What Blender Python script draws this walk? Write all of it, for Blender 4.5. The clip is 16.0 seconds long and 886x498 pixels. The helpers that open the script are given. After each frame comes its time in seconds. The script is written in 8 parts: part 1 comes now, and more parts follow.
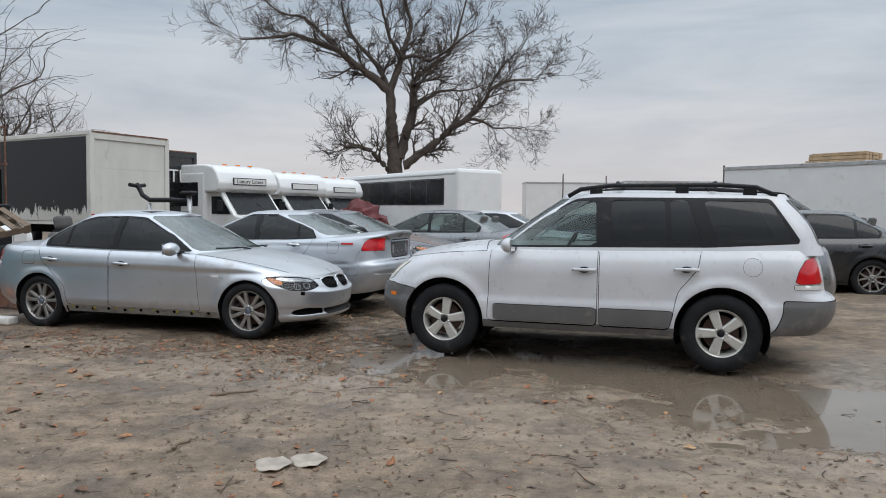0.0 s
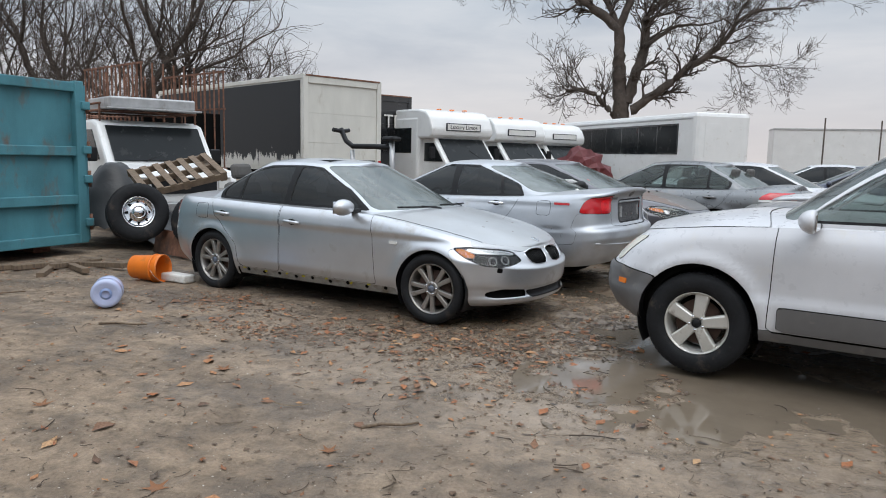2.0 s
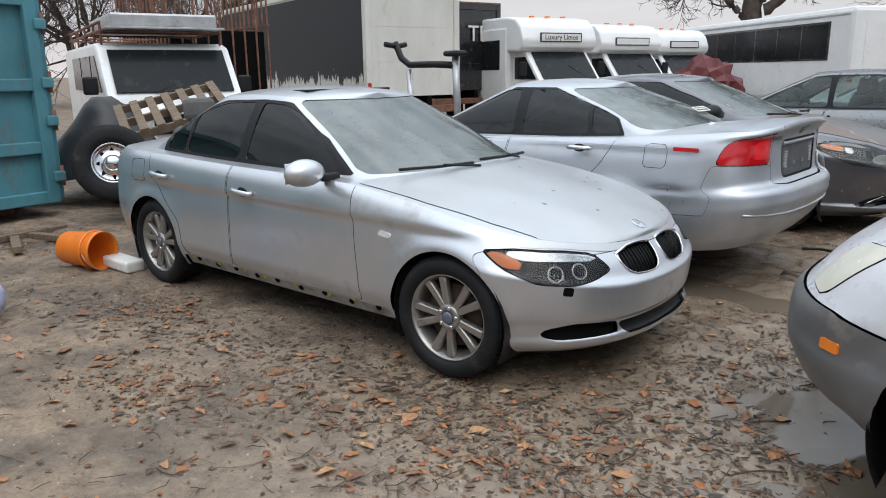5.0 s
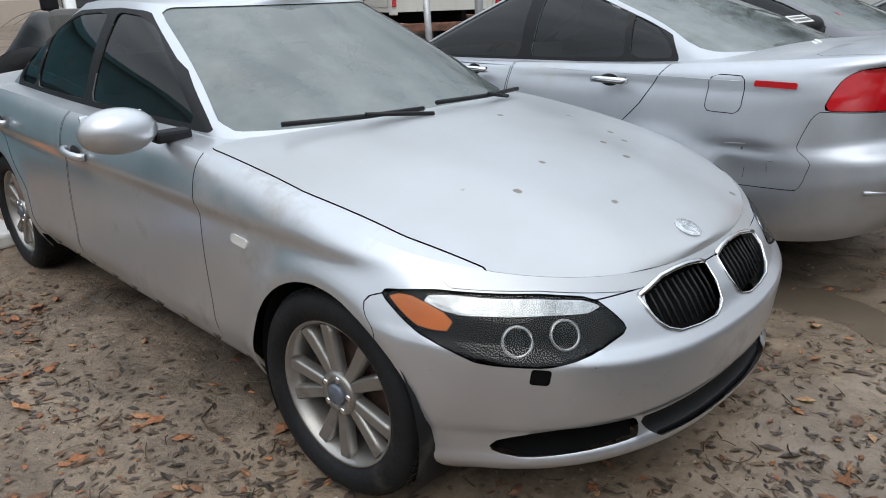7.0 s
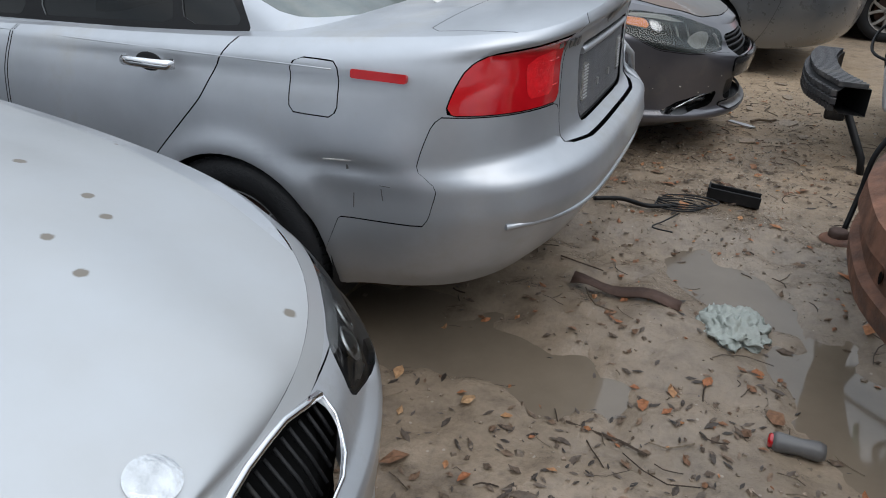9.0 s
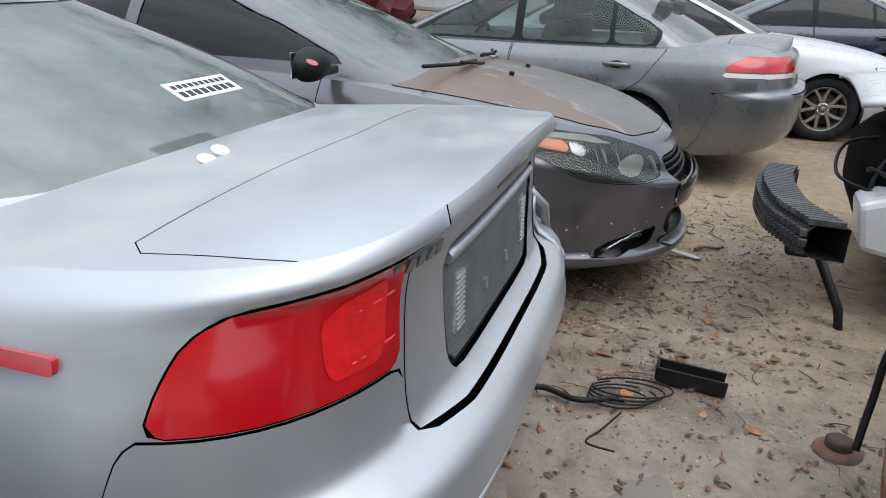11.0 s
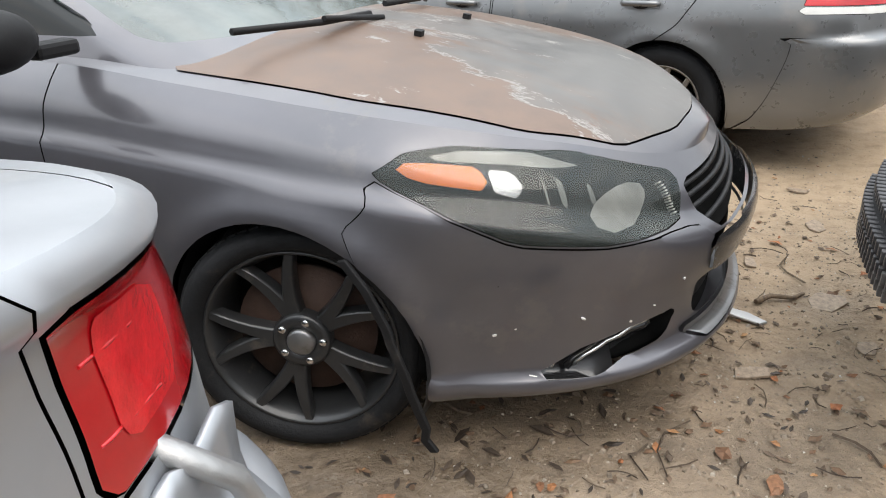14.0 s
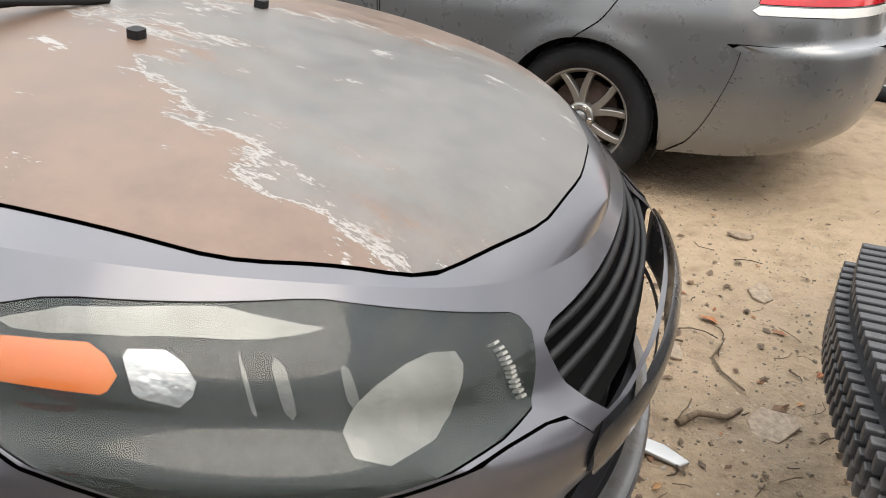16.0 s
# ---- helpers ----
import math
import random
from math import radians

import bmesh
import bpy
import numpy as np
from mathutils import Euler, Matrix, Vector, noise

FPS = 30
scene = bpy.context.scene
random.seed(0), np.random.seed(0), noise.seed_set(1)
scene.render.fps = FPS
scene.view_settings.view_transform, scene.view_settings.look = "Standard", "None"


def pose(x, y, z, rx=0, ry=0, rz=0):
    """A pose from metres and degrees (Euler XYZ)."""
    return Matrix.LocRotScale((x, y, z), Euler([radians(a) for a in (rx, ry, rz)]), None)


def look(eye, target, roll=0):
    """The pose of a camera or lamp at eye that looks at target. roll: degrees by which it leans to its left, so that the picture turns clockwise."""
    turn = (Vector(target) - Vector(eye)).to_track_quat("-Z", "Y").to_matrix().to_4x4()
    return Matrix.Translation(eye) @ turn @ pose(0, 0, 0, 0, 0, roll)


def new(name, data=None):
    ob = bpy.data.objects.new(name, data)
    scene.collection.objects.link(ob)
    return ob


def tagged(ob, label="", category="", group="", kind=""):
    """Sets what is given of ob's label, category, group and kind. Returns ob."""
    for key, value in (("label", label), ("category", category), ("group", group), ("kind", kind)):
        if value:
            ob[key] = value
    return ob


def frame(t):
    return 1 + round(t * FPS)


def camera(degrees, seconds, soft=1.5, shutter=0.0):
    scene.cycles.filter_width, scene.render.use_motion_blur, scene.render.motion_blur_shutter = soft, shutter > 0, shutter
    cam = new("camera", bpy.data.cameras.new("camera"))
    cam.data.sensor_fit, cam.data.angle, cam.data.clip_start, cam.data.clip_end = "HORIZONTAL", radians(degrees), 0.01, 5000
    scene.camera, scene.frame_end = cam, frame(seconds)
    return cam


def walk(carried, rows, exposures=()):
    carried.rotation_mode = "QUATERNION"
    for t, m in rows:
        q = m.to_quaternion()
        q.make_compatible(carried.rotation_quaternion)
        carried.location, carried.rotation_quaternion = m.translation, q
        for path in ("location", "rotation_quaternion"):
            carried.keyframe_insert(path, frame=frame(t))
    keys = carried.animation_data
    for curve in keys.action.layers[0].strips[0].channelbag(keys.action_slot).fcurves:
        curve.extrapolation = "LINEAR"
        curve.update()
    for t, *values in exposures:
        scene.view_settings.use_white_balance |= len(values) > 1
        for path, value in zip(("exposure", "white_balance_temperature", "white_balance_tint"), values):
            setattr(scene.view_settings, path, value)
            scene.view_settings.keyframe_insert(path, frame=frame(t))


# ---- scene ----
cam = camera(62.9, 16.0, soft=1.0)
PATH = [
    (0, (1.102, 1.948, 1.428), (0.955, 3.94, 1.327), 0.6),
    (0.5, (0.995, 2.454, 1.421), (0.617, 4.412, 1.269), 1.7),
    (1, (0.912, 2.933, 1.429), (0.399, 4.855, 1.225), 0.4),
    (1.5, (0.802, 3.471, 1.449), (0.084, 5.324, 1.224), 0.4),
    (2, (0.727, 3.957, 1.468), (0.006, 5.806, 1.214), 1.3),
    (2.5, (0.67, 4.493, 1.466), (-0.129, 6.31, 1.228), 2.1),
    (3, (0.547, 4.963, 1.468), (-0.308, 6.749, 1.188), 1.4),
    (3.5, (0.447, 5.401, 1.497), (-0.417, 7.176, 1.177), -0.3),
    (4, (0.343, 5.843, 1.534), (-0.659, 7.543, 1.21), 0.6),
    (4.5, (0.174, 6.3, 1.496), (-0.82, 7.993, 1.114), 0.5),
    (4.7, (0.126, 6.486, 1.505), (-0.842, 8.186, 1.085), -0.3),
    (7, (-0.353, 8.437, 1.389), (-1.424, 9.985, 0.715), -1.3),
    (7.6, (-0.425, 8.866, 1.362), (-1.38, 10.447, 0.585), -0.2),
    (8, (-0.385, 9.174, 1.358), (-1.343, 10.716, 0.519), 1.4),
    (8.5, (-0.43, 9.578, 1.414), (-1.085, 11.226, 0.489), 1.3),
    (9, (-0.374, 9.818, 1.463), (-0.712, 11.575, 0.569), 1.2),
    (9.5, (-0.339, 10.235, 1.443), (-0.555, 12.068, 0.673), 1.7),
    (9.6, (-0.338, 10.3, 1.457), (-0.535, 12.149, 0.72), 1.7),
    (10, (-0.358, 10.538, 1.477), (-0.506, 12.409, 0.785), 2.3),
    (10.2, (-0.375, 10.638, 1.476), (-0.481, 12.511, 0.784), 2.2),
    (12.3, (-0.007, 11.66, 1.366), (-0.552, 13.439, 0.634), 0.3),
    (12.5, (0.029, 11.776, 1.337), (-0.594, 13.528, 0.602), -0.2),
    (13, (0.102, 12.053, 1.325), (-0.69, 13.736, 0.59), -1.3),
    (13.5, (0.122, 12.333, 1.282), (-0.465, 14.085, 0.517), -1.7),
    (14, (0.126, 12.664, 1.317), (-0.219, 14.455, 0.496), -1.9),
    (14.5, (0.229, 12.912, 1.277), (-0.076, 14.709, 0.452), -1.1),
    (15, (0.398, 13.217, 1.262), (0.153, 15.033, 0.462), 0.9),
    (15.5, (0.376, 13.408, 1.241), (0.182, 15.215, 0.406), 1.8),
    (16, (0.35, 13.588, 1.267), (0.147, 15.365, 0.373), 1.6),
]
walk(cam, [(t, look(eye, target, roll)) for t, eye, target, roll in PATH],
     [(0, -0.05, 6550, 10), (2.5, 0.12, 6600, 11), (4.5, 0.17, 6600, 11), (7.6, -0.05, 6650, 11), (8.5, -0.3, 6600, 11), (9.5, 0.08, 6600, 11), (12.5, 0.32, 6650, 11), (13.2, 0.48, 6700, 11), (14.0, 0.82, 7150, 12), (15.0, 1.0, 7450, 13), (16.0, 0.96, 7450, 13)])

# ---- world, sun ----
world = bpy.data.worlds.new("overcast_sky")
scene.world = world
world.use_nodes = True
wn, wl = world.node_tree.nodes, world.node_tree.links
wn.clear()
SUN_EL, SUN_ROT = radians(58), radians(140)
sky = wn.new("ShaderNodeTexSky")
sky.sky_type, sky.sun_disc, sky.sun_elevation, sky.sun_rotation = "NISHITA", False, SUN_EL, SUN_ROT
sky.air_density, sky.dust_density = 1.0, 2.0
w_out, w_sky, w_cloud, w_mix = (wn.new("ShaderNodeOutputWorld"), wn.new("ShaderNodeBackground"),
                                wn.new("ShaderNodeBackground"), wn.new("ShaderNodeMixShader"))
w_sky.inputs["Strength"].default_value = 0.10
w_tc, w_map, w_n1, w_ramp = (wn.new("ShaderNodeTexCoord"), wn.new("ShaderNodeMapping"),
                             wn.new("ShaderNodeTexNoise"), wn.new("ShaderNodeValToRGB"))
w_map.inputs["Scale"].default_value = (1.5, 1.5, 8.5)
w_n1.inputs["Scale"].default_value, w_n1.inputs["Detail"].default_value, w_n1.inputs["Roughness"].default_value = 1.5, 7.0, 0.55
w_n1.inputs["Distortion"].default_value = 0.4
wl.new(w_tc.outputs["Generated"], w_map.inputs[0])
wl.new(w_map.outputs[0], w_n1.inputs["Vector"])
wl.new(w_n1.outputs["Fac"], w_ramp.inputs[0])
for e, (p, c) in zip((*w_ramp.color_ramp.elements, w_ramp.color_ramp.elements.new(0.6)),
                     ((0.33, (0.40, 0.485, 0.585, 1)), (0.70, (0.86, 0.86, 0.86, 1)), (0.52, (0.575, 0.645, 0.72, 1)))):
    e.position, e.color = p, c
# a pale warm band just over the horizon
w_sep, w_band, w_warm = wn.new("ShaderNodeSeparateXYZ"), wn.new("ShaderNodeMapRange"), wn.new("ShaderNodeMix")
w_band.inputs["From Min"].default_value, w_band.inputs["From Max"].default_value = 0.0, 0.22
w_band.inputs["To Min"].default_value, w_band.inputs["To Max"].default_value = 0.75, 0.0
w_warm.data_type = "RGBA"
w_warm.inputs["B"].default_value = (0.80, 0.735, 0.72, 1)
wl.new(w_tc.outputs["Generated"], w_sep.inputs[0])
wl.new(w_sep.outputs["Z"], w_band.inputs["Value"])
wl.new(w_band.outputs[0], w_warm.inputs["Factor"])
wl.new(w_ramp.outputs[0], w_warm.inputs["A"])
wl.new(w_warm.outputs["Result"], w_cloud.inputs["Color"])
# an overcast sky grows brighter towards the zenith
w_up = wn.new("ShaderNodeMapRange")
w_up.interpolation_type = "SMOOTHSTEP"
w_up.inputs["From Min"].default_value, w_up.inputs["From Max"].default_value = 0.28, 0.85
w_up.inputs["To Min"].default_value, w_up.inputs["To Max"].default_value = 0.95, 2.75
wl.new(w_sep.outputs["Z"], w_up.inputs["Value"])
wl.new(w_up.outputs[0], w_cloud.inputs["Strength"])
w_mix.inputs[0].default_value = 0.93
wl.new(sky.outputs[0], w_sky.inputs["Color"])
wl.new(w_sky.outputs[0], w_mix.inputs[1])
wl.new(w_cloud.outputs[0], w_mix.inputs[2])
wl.new(w_mix.outputs[0], w_out.inputs[0])
sun = new("sun", bpy.data.lights.new("sun", "SUN"))
sun.data.energy, sun.data.angle, sun.data.color = 0.9, radians(50), (1, 0.96, 0.9)
sun.matrix_world = look((20 * math.sin(SUN_ROT) * math.cos(SUN_EL), 20 * math.cos(SUN_ROT) * math.cos(SUN_EL), 20 * math.sin(SUN_EL)), (0, 0, 0))

# ---- materials ----
def nodes_of(name):
    m = bpy.data.materials.new(name)
    m.use_nodes = True
    return m, m.node_tree.nodes, m.node_tree.links, m.node_tree.nodes["Principled BSDF"]


def noise_node(n, l, scale, detail=5.0, rough=0.6, vec=None, stretch=None):
    t = n.new("ShaderNodeTexNoise")
    t.inputs["Scale"].default_value, t.inputs["Detail"].default_value, t.inputs["Roughness"].default_value = scale, detail, rough
    if vec is not None:
        if stretch:
            mp = n.new("ShaderNodeMapping")
            mp.inputs["Scale"].default_value = stretch
            l.new(vec, mp.inputs[0])
            vec = mp.outputs[0]
        l.new(vec, t.inputs["Vector"])
    return t.outputs["Fac"]


def ramp_node(n, l, fac, stops):
    r = n.new("ShaderNodeValToRGB")
    els = r.color_ramp.elements
    while len(els) < len(stops):
        els.new(0.5)
    for e, (p, c) in zip(els, stops):
        e.position, e.color = p, (*c, 1) if len(c) == 3 else c
    l.new(fac, r.inputs[0])
    return r.outputs[0]


def mix_node(n, l, fac, a, b):
    m = n.new("ShaderNodeMix")
    m.data_type = "RGBA"
    for key, v in (("Factor", fac), ("A", a), ("B", b)):
        if isinstance(v, (int, float)):
            m.inputs[key].default_value = v
        elif isinstance(v, tuple):
            m.inputs[key].default_value = (*v, 1)
        else:
            l.new(v, m.inputs[key])
    return m.outputs["Result"]


def grey(v):
    return (v, v, v)


def surface(name, base, rough=0.5, metal=0.0, vary=0.15, scale=6.0, dirt=None, dirt_amount=0.0, dirt_scale=2.0, bump=0.0, bump_scale=80.0,
            coat=0.0, spec=0.5, stretch=None, grain=0.0, coords="Object"):
    """A painted, plastic, rubber or metal surface with variation at two scales, grime and fine relief."""
    m, n, l, b = nodes_of(name)
    vec = n.new("ShaderNodeTexCoord").outputs[coords]
    big = noise_node(n, l, scale, 6, 0.6, vec, stretch)
    lo, hi = tuple(c * (1 - vary) for c in base), tuple(min(1, c * (1 + vary)) for c in base)
    col = ramp_node(n, l, big, ((0.3, lo), (0.7, hi)))
    rr = n.new("ShaderNodeMapRange")
    rr.inputs["To Min"].default_value, rr.inputs["To Max"].default_value = rough * 0.8, min(1, rough * 1.25)
    l.new(noise_node(n, l, scale * 5, 4, 0.6, vec), rr.inputs[0])
    rough_out = rr.outputs[0]
    if dirt:
        f = noise_node(n, l, dirt_scale, 9, 0.68, vec, stretch)
        fac = ramp_node(n, l, f, ((0.62 - 0.35 * dirt_amount, (0, 0, 0)), (0.80 - 0.25 * dirt_amount, (1, 1, 1))))
        col = mix_node(n, l, fac, col, dirt)
        mr = n.new("ShaderNodeMix")
        l.new(fac, mr.inputs["Factor"])
        l.new(rough_out, mr.inputs[2])
        mr.inputs[3].default_value = 0.8
        rough_out = mr.outputs[0]
    if grain:
        g = ramp_node(n, l, noise_node(n, l, 160, 3, 0.7, vec), ((0.3, grey(1 - grain)), (0.7, grey(1.0))))
        mm = n.new("ShaderNodeMix")
        mm.data_type, mm.blend_type = "RGBA", "MULTIPLY"
        mm.inputs["Factor"].default_value = 1
        l.new(col, mm.inputs["A"])
        l.new(g, mm.inputs["B"])
        col = mm.outputs["Result"]
    l.new(col, b.inputs["Base Color"])
    l.new(rough_out, b.inputs["Roughness"])
    b.inputs["Metallic"].default_value = metal
    b.inputs["Specular IOR Level"].default_value = spec
    b.inputs["Coat Weight"].default_value, b.inputs["Coat Roughness"].default_value = coat, 0.12
    if bump:
        bp = n.new("ShaderNodeBump")
        bp.inputs["Strength"].default_value, bp.inputs["Distance"].default_value = bump, 0.01
        l.new(noise_node(n, l, bump_scale, 5, 0.6, vec), bp.inputs["Height"])
        l.new(bp.outputs[0], b.inputs["Normal"])
    return m


def glazing(name, tint, gloss=0.04, ior=1.5, dust_sheen=0.0):
    """A thin pane: tinted clear glass whose gloss follows Fresnel."""
    m, n, l, b = nodes_of(name)
    n.remove(b)
    tr, gl, mx, fr = (n.new("ShaderNodeBsdfTransparent"), n.new("ShaderNodeBsdfGlossy"), n.new("ShaderNodeMixShader"), n.new("ShaderNodeFresnel"))
    tr.inputs[0].default_value = (*tint, 1)
    gl.inputs["Roughness"].default_value = gloss
    fr.inputs[0].default_value = ior
    l.new(fr.outputs[0], mx.inputs[0])
    # pale diffuse layer: painted sky reflection on panes, weathering on lens_hazy
    if dust_sheen:
        df, m2, tc = n.new("ShaderNodeBsdfDiffuse"), n.new("ShaderNodeMixShader"), n.new("ShaderNodeTexCoord")
        df.inputs[0].default_value = (0.27, 0.315, 0.295, 1)
        lo, hi = grey(dust_sheen * 0.6), grey(min(1, dust_sheen * 1.4))
        l.new(ramp_node(n, l, noise_node(n, l, 3.5, 7, 0.6, tc.outputs["Object"]), ((0.3, lo), (0.7, hi))), m2.inputs[0])
        l.new(tr.outputs[0], m2.inputs[1])
        l.new(df.outputs[0], m2.inputs[2])
        l.new(m2.outputs[0], mx.inputs[1])
    else:
        l.new(tr.outputs[0], mx.inputs[1])
    l.new(gl.outputs[0], mx.inputs[2])
    l.new(mx.outputs[0], n["Material Output"].inputs[0])
    return m


M = {}
M["silver"] = surface("silver_paint", (0.56, 0.575, 0.60), 0.30, 0.75, 0.05, 3, (0.42, 0.40, 0.37), 0.18, 3.0, 0.02, 400, 0.6)
M["silver_tl"] = surface("silver_paint_faded", (0.48, 0.50, 0.53), 0.43, 0.7, 0.08, 3, (0.50, 0.49, 0.47), 0.22, 2.2, 0.02, 400, 0.5)
M["white"] = surface("white_paint", (0.58, 0.58, 0.60), 0.28, 0, 0.05, 3, (0.60, 0.57, 0.52), 0.08, 2.5, 0.0, 80, 0.5)
M["cladding"] = surface("grey_cladding", (0.12, 0.116, 0.115), 0.42, 0, 0.12, 4, (0.30, 0.26, 0.22), 0.15, 3, 0.05, 300, 0.1)
M["dark"] = surface("dark_grey_paint", (0.115, 0.112, 0.125), 0.30, 0.55, 0.10, 3, (0.19, 0.175, 0.165), 0.08, 3.5, 0.02, 300, 0.9)
M["grey"] = surface("grey_paint", (0.20, 0.205, 0.21), 0.28, 0.6, 0.06, 3, (0.30, 0.28, 0.26), 0.15, 2.5, 0.0, 80, 0.6)
M["black"] = surface("black_plastic", (0.012, 0.012, 0.013), 0.5, 0, 0.2, 8, (0.07, 0.062, 0.055), 0.08, 5, 0.1, 220, 0, 0.25)
# near-black that puts the shade of gaps and openings into the colour
M["void"] = surface("near_black_shade", (0.006, 0.006, 0.006), 0.9, 0, 0.2, 4, None, 0, 1, 0, 80, 0, 0.05)
M["rubber"] = surface("tyre_rubber", (0.012, 0.0125, 0.014), 0.65, 0, 0.25, 9, (0.085, 0.068, 0.052), 0.12, 5, 0.3, 90, 0, 0.25)
M["alloy"] = surface("alloy_wheel", (0.36, 0.345, 0.325), 0.36, 0.8, 0.1, 8, (0.20, 0.16, 0.13), 0.2, 9, 0.05, 200, 0.2)
M["alloy_bright"] = surface("bright_alloy_wheel", (0.66, 0.65, 0.61), 0.34, 0.55, 0.08, 8, (0.34, 0.29, 0.24), 0.15, 9, 0.05, 200, 0.3)
M["alloy_grey"] = surface("grey_alloy_wheel", (0.26, 0.26, 0.265), 0.38, 0.8, 0.12, 8, (0.15, 0.13, 0.11), 0.25, 9, 0.05, 200, 0.2)
M["alloy_black"] = surface("black_alloy_wheel", (0.035, 0.036, 0.038), 0.34, 0.3, 0.2, 8, (0.14, 0.12, 0.10), 0.12, 12, 0.05, 200, 0.3)
M["chrome"] = surface("chrome", (0.78, 0.78, 0.79), 0.10, 1.0, 0.03, 5)
M["brake"] = surface("brake_disc", (0.085, 0.05, 0.038), 0.7, 0.3, 0.3, 9, None, 0, 1, 0.2, 90)
M["lamp_black"] = surface("lamp_housing", (0.012, 0.012, 0.013), 0.75, 0.0, 0.15, 6, None, 0, 1, 0, 80, 0, 0.15)
M["lamp_chrome"] = surface("lamp_reflector", (0.60, 0.61, 0.62), 0.22, 0.9, 0.25, 18, None, 0, 1, 0.35, 45)
M["lamp_grey"] = surface("grey_reflector", (0.17, 0.17, 0.165), 0.3, 0.5, 0.3, 12, None, 0, 1, 0.2, 60)
M["lamp_haze"] = surface("hazy_reflector", (0.34, 0.34, 0.325), 0.35, 0.3, 0.3, 10, None, 0, 1, 0.2, 60)
M["rust"] = surface("rusty_steel", (0.20, 0.095, 0.06), 0.75, 0.2, 0.45, 9, (0.09, 0.06, 0.05), 0.4, 5, 0.4, 120)
M["red_lens"] = surface("red_lens", (0.52, 0.008, 0.014), 0.10, 0, 0.25, 5, None, 0, 1, 0, 80, 1.0)
M["orange_lens"] = surface("amber_lens", (0.85, 0.22, 0.02), 0.15, 0, 0.15, 8, None, 0, 1, 0, 80, 0.8)
M["white_lens"] = surface("clear_ribbed_lens", (0.72, 0.71, 0.68), 0.18, 0.1, 0.08, 10, None, 0, 1, 0.2, 60, 0.8)
M["hazy_lens"] = surface("yellowed_lens", (0.62, 0.60, 0.49), 0.25, 0, 0.1, 6, None, 0, 1, 0, 80, 0.7)
M["glass_dark"] = glazing("tinted_glass", (0.05, 0.055, 0.06), 0.03, 1.5, 0.018)
# the sky mirrored in the rear glass is put into its pale layer
M["glass_sky"] = glazing("sky_sheen_rear_glass", (0.08, 0.10, 0.105), 0.06, 2.1, 0.45)
M["glass"] = glazing("window_glass", (0.50, 0.58, 0.56), 0.03, 1.5, 0.10)
# strong pale layer paints in the sky that windscreens reflect
M["glass_dusty"] = glazing("dusty_sheen_glass", (0.16, 0.21, 0.195), 0.05, 2.0, 0.36)
M["lens"] = glazing("headlamp_lens", (0.80, 0.81, 0.80), 0.02, 1.45)
M["seat"] = surface("seat_cloth", (0.10, 0.095, 0.09), 0.8, 0, 0.2, 8, None, 0, 1, 0.2, 200)


def peeling_material():
    """Dark grey hood paint: brown dusty flanks, bare grey middle, and a ragged pale edge of flaked clear coat between them."""
    m, n, l, b = nodes_of("peeling_dark_paint")
    vec = n.new("ShaderNodeTexCoord").outputs["Object"]
    sp = n.new("ShaderNodeSeparateXYZ")
    l.new(vec, sp.inputs[0])

    def calc(op, a, bb, c=None):
        q = n.new("ShaderNodeMath")
        q.operation = op
        for i, v in enumerate((a, bb) if c is None else (a, bb, c)):
            if isinstance(v, (int, float)):
                q.inputs[i].default_value = v
            else:
                l.new(v, q.inputs[i])
        return q.outputs[0]

    aside = calc("ABSOLUTE", sp.outputs["Y"], 0.0)
    fwd = calc("SUBTRACT", sp.outputs["X"], 1.55)
    rag = noise_node(n, l, 5.5, 12, 0.72, vec, (0.55, 1.6, 1))
    wide = noise_node(n, l, 2.0, 4, 0.5, vec, (0.7, 1.2, 1))
    edge = calc("MULTIPLY_ADD", fwd, -0.42, aside)
    edge = calc("MULTIPLY_ADD", calc("SUBTRACT", rag, 0.5), 1.15, edge)
    edge = calc("MULTIPLY_ADD", calc("SUBTRACT", wide, 0.5), 0.55, edge)
    dust_sheen = noise_node(n, l, 9, 8, 0.65, vec)
    brown = ramp_node(n, l, dust_sheen, ((0.3, (0.120, 0.075, 0.053)), (0.7, (0.190, 0.124, 0.090))))
    bare = ramp_node(n, l, dust_sheen, ((0.3, (0.098, 0.092, 0.086)), (0.7, (0.160, 0.150, 0.140))))
    col = mix_node(n, l, ramp_node(n, l, edge, ((0.05, (0.0, 0.0, 0.0)), (0.24, (0.35, 0.35, 0.35)), (0.30, (1, 1, 1)))), bare, brown)
    rim = ramp_node(n, l, edge, ((0.228, (0, 0, 0)), (0.236, (1, 1, 1)), (0.258, (1, 1, 1)), (0.268, (0, 0, 0))))
    chip = ramp_node(n, l, noise_node(n, l, 7, 10, 0.72, vec, (0.6, 1.4, 1)), ((0.635, (0, 0, 0)), (0.642, (1, 1, 1))))
    broken = ramp_node(n, l, noise_node(n, l, 3.2, 5, 0.6, vec), ((0.44, (0, 0, 0)), (0.50, (1, 1, 1))))
    pale = calc("MAXIMUM", calc("MULTIPLY", rim, broken), chip)
    l.new(mix_node(n, l, pale, col, (0.31, 0.29, 0.27)), b.inputs["Base Color"])
    l.new(ramp_node(n, l, dust_sheen, ((0.3, grey(0.30)), (0.7, grey(0.50)))), b.inputs["Roughness"])
    b.inputs["Metallic"].default_value = 0.2
    b.inputs["Coat Weight"].default_value, b.inputs["Coat Roughness"].default_value = 0.25, 0.3
    bp = n.new("ShaderNodeBump")
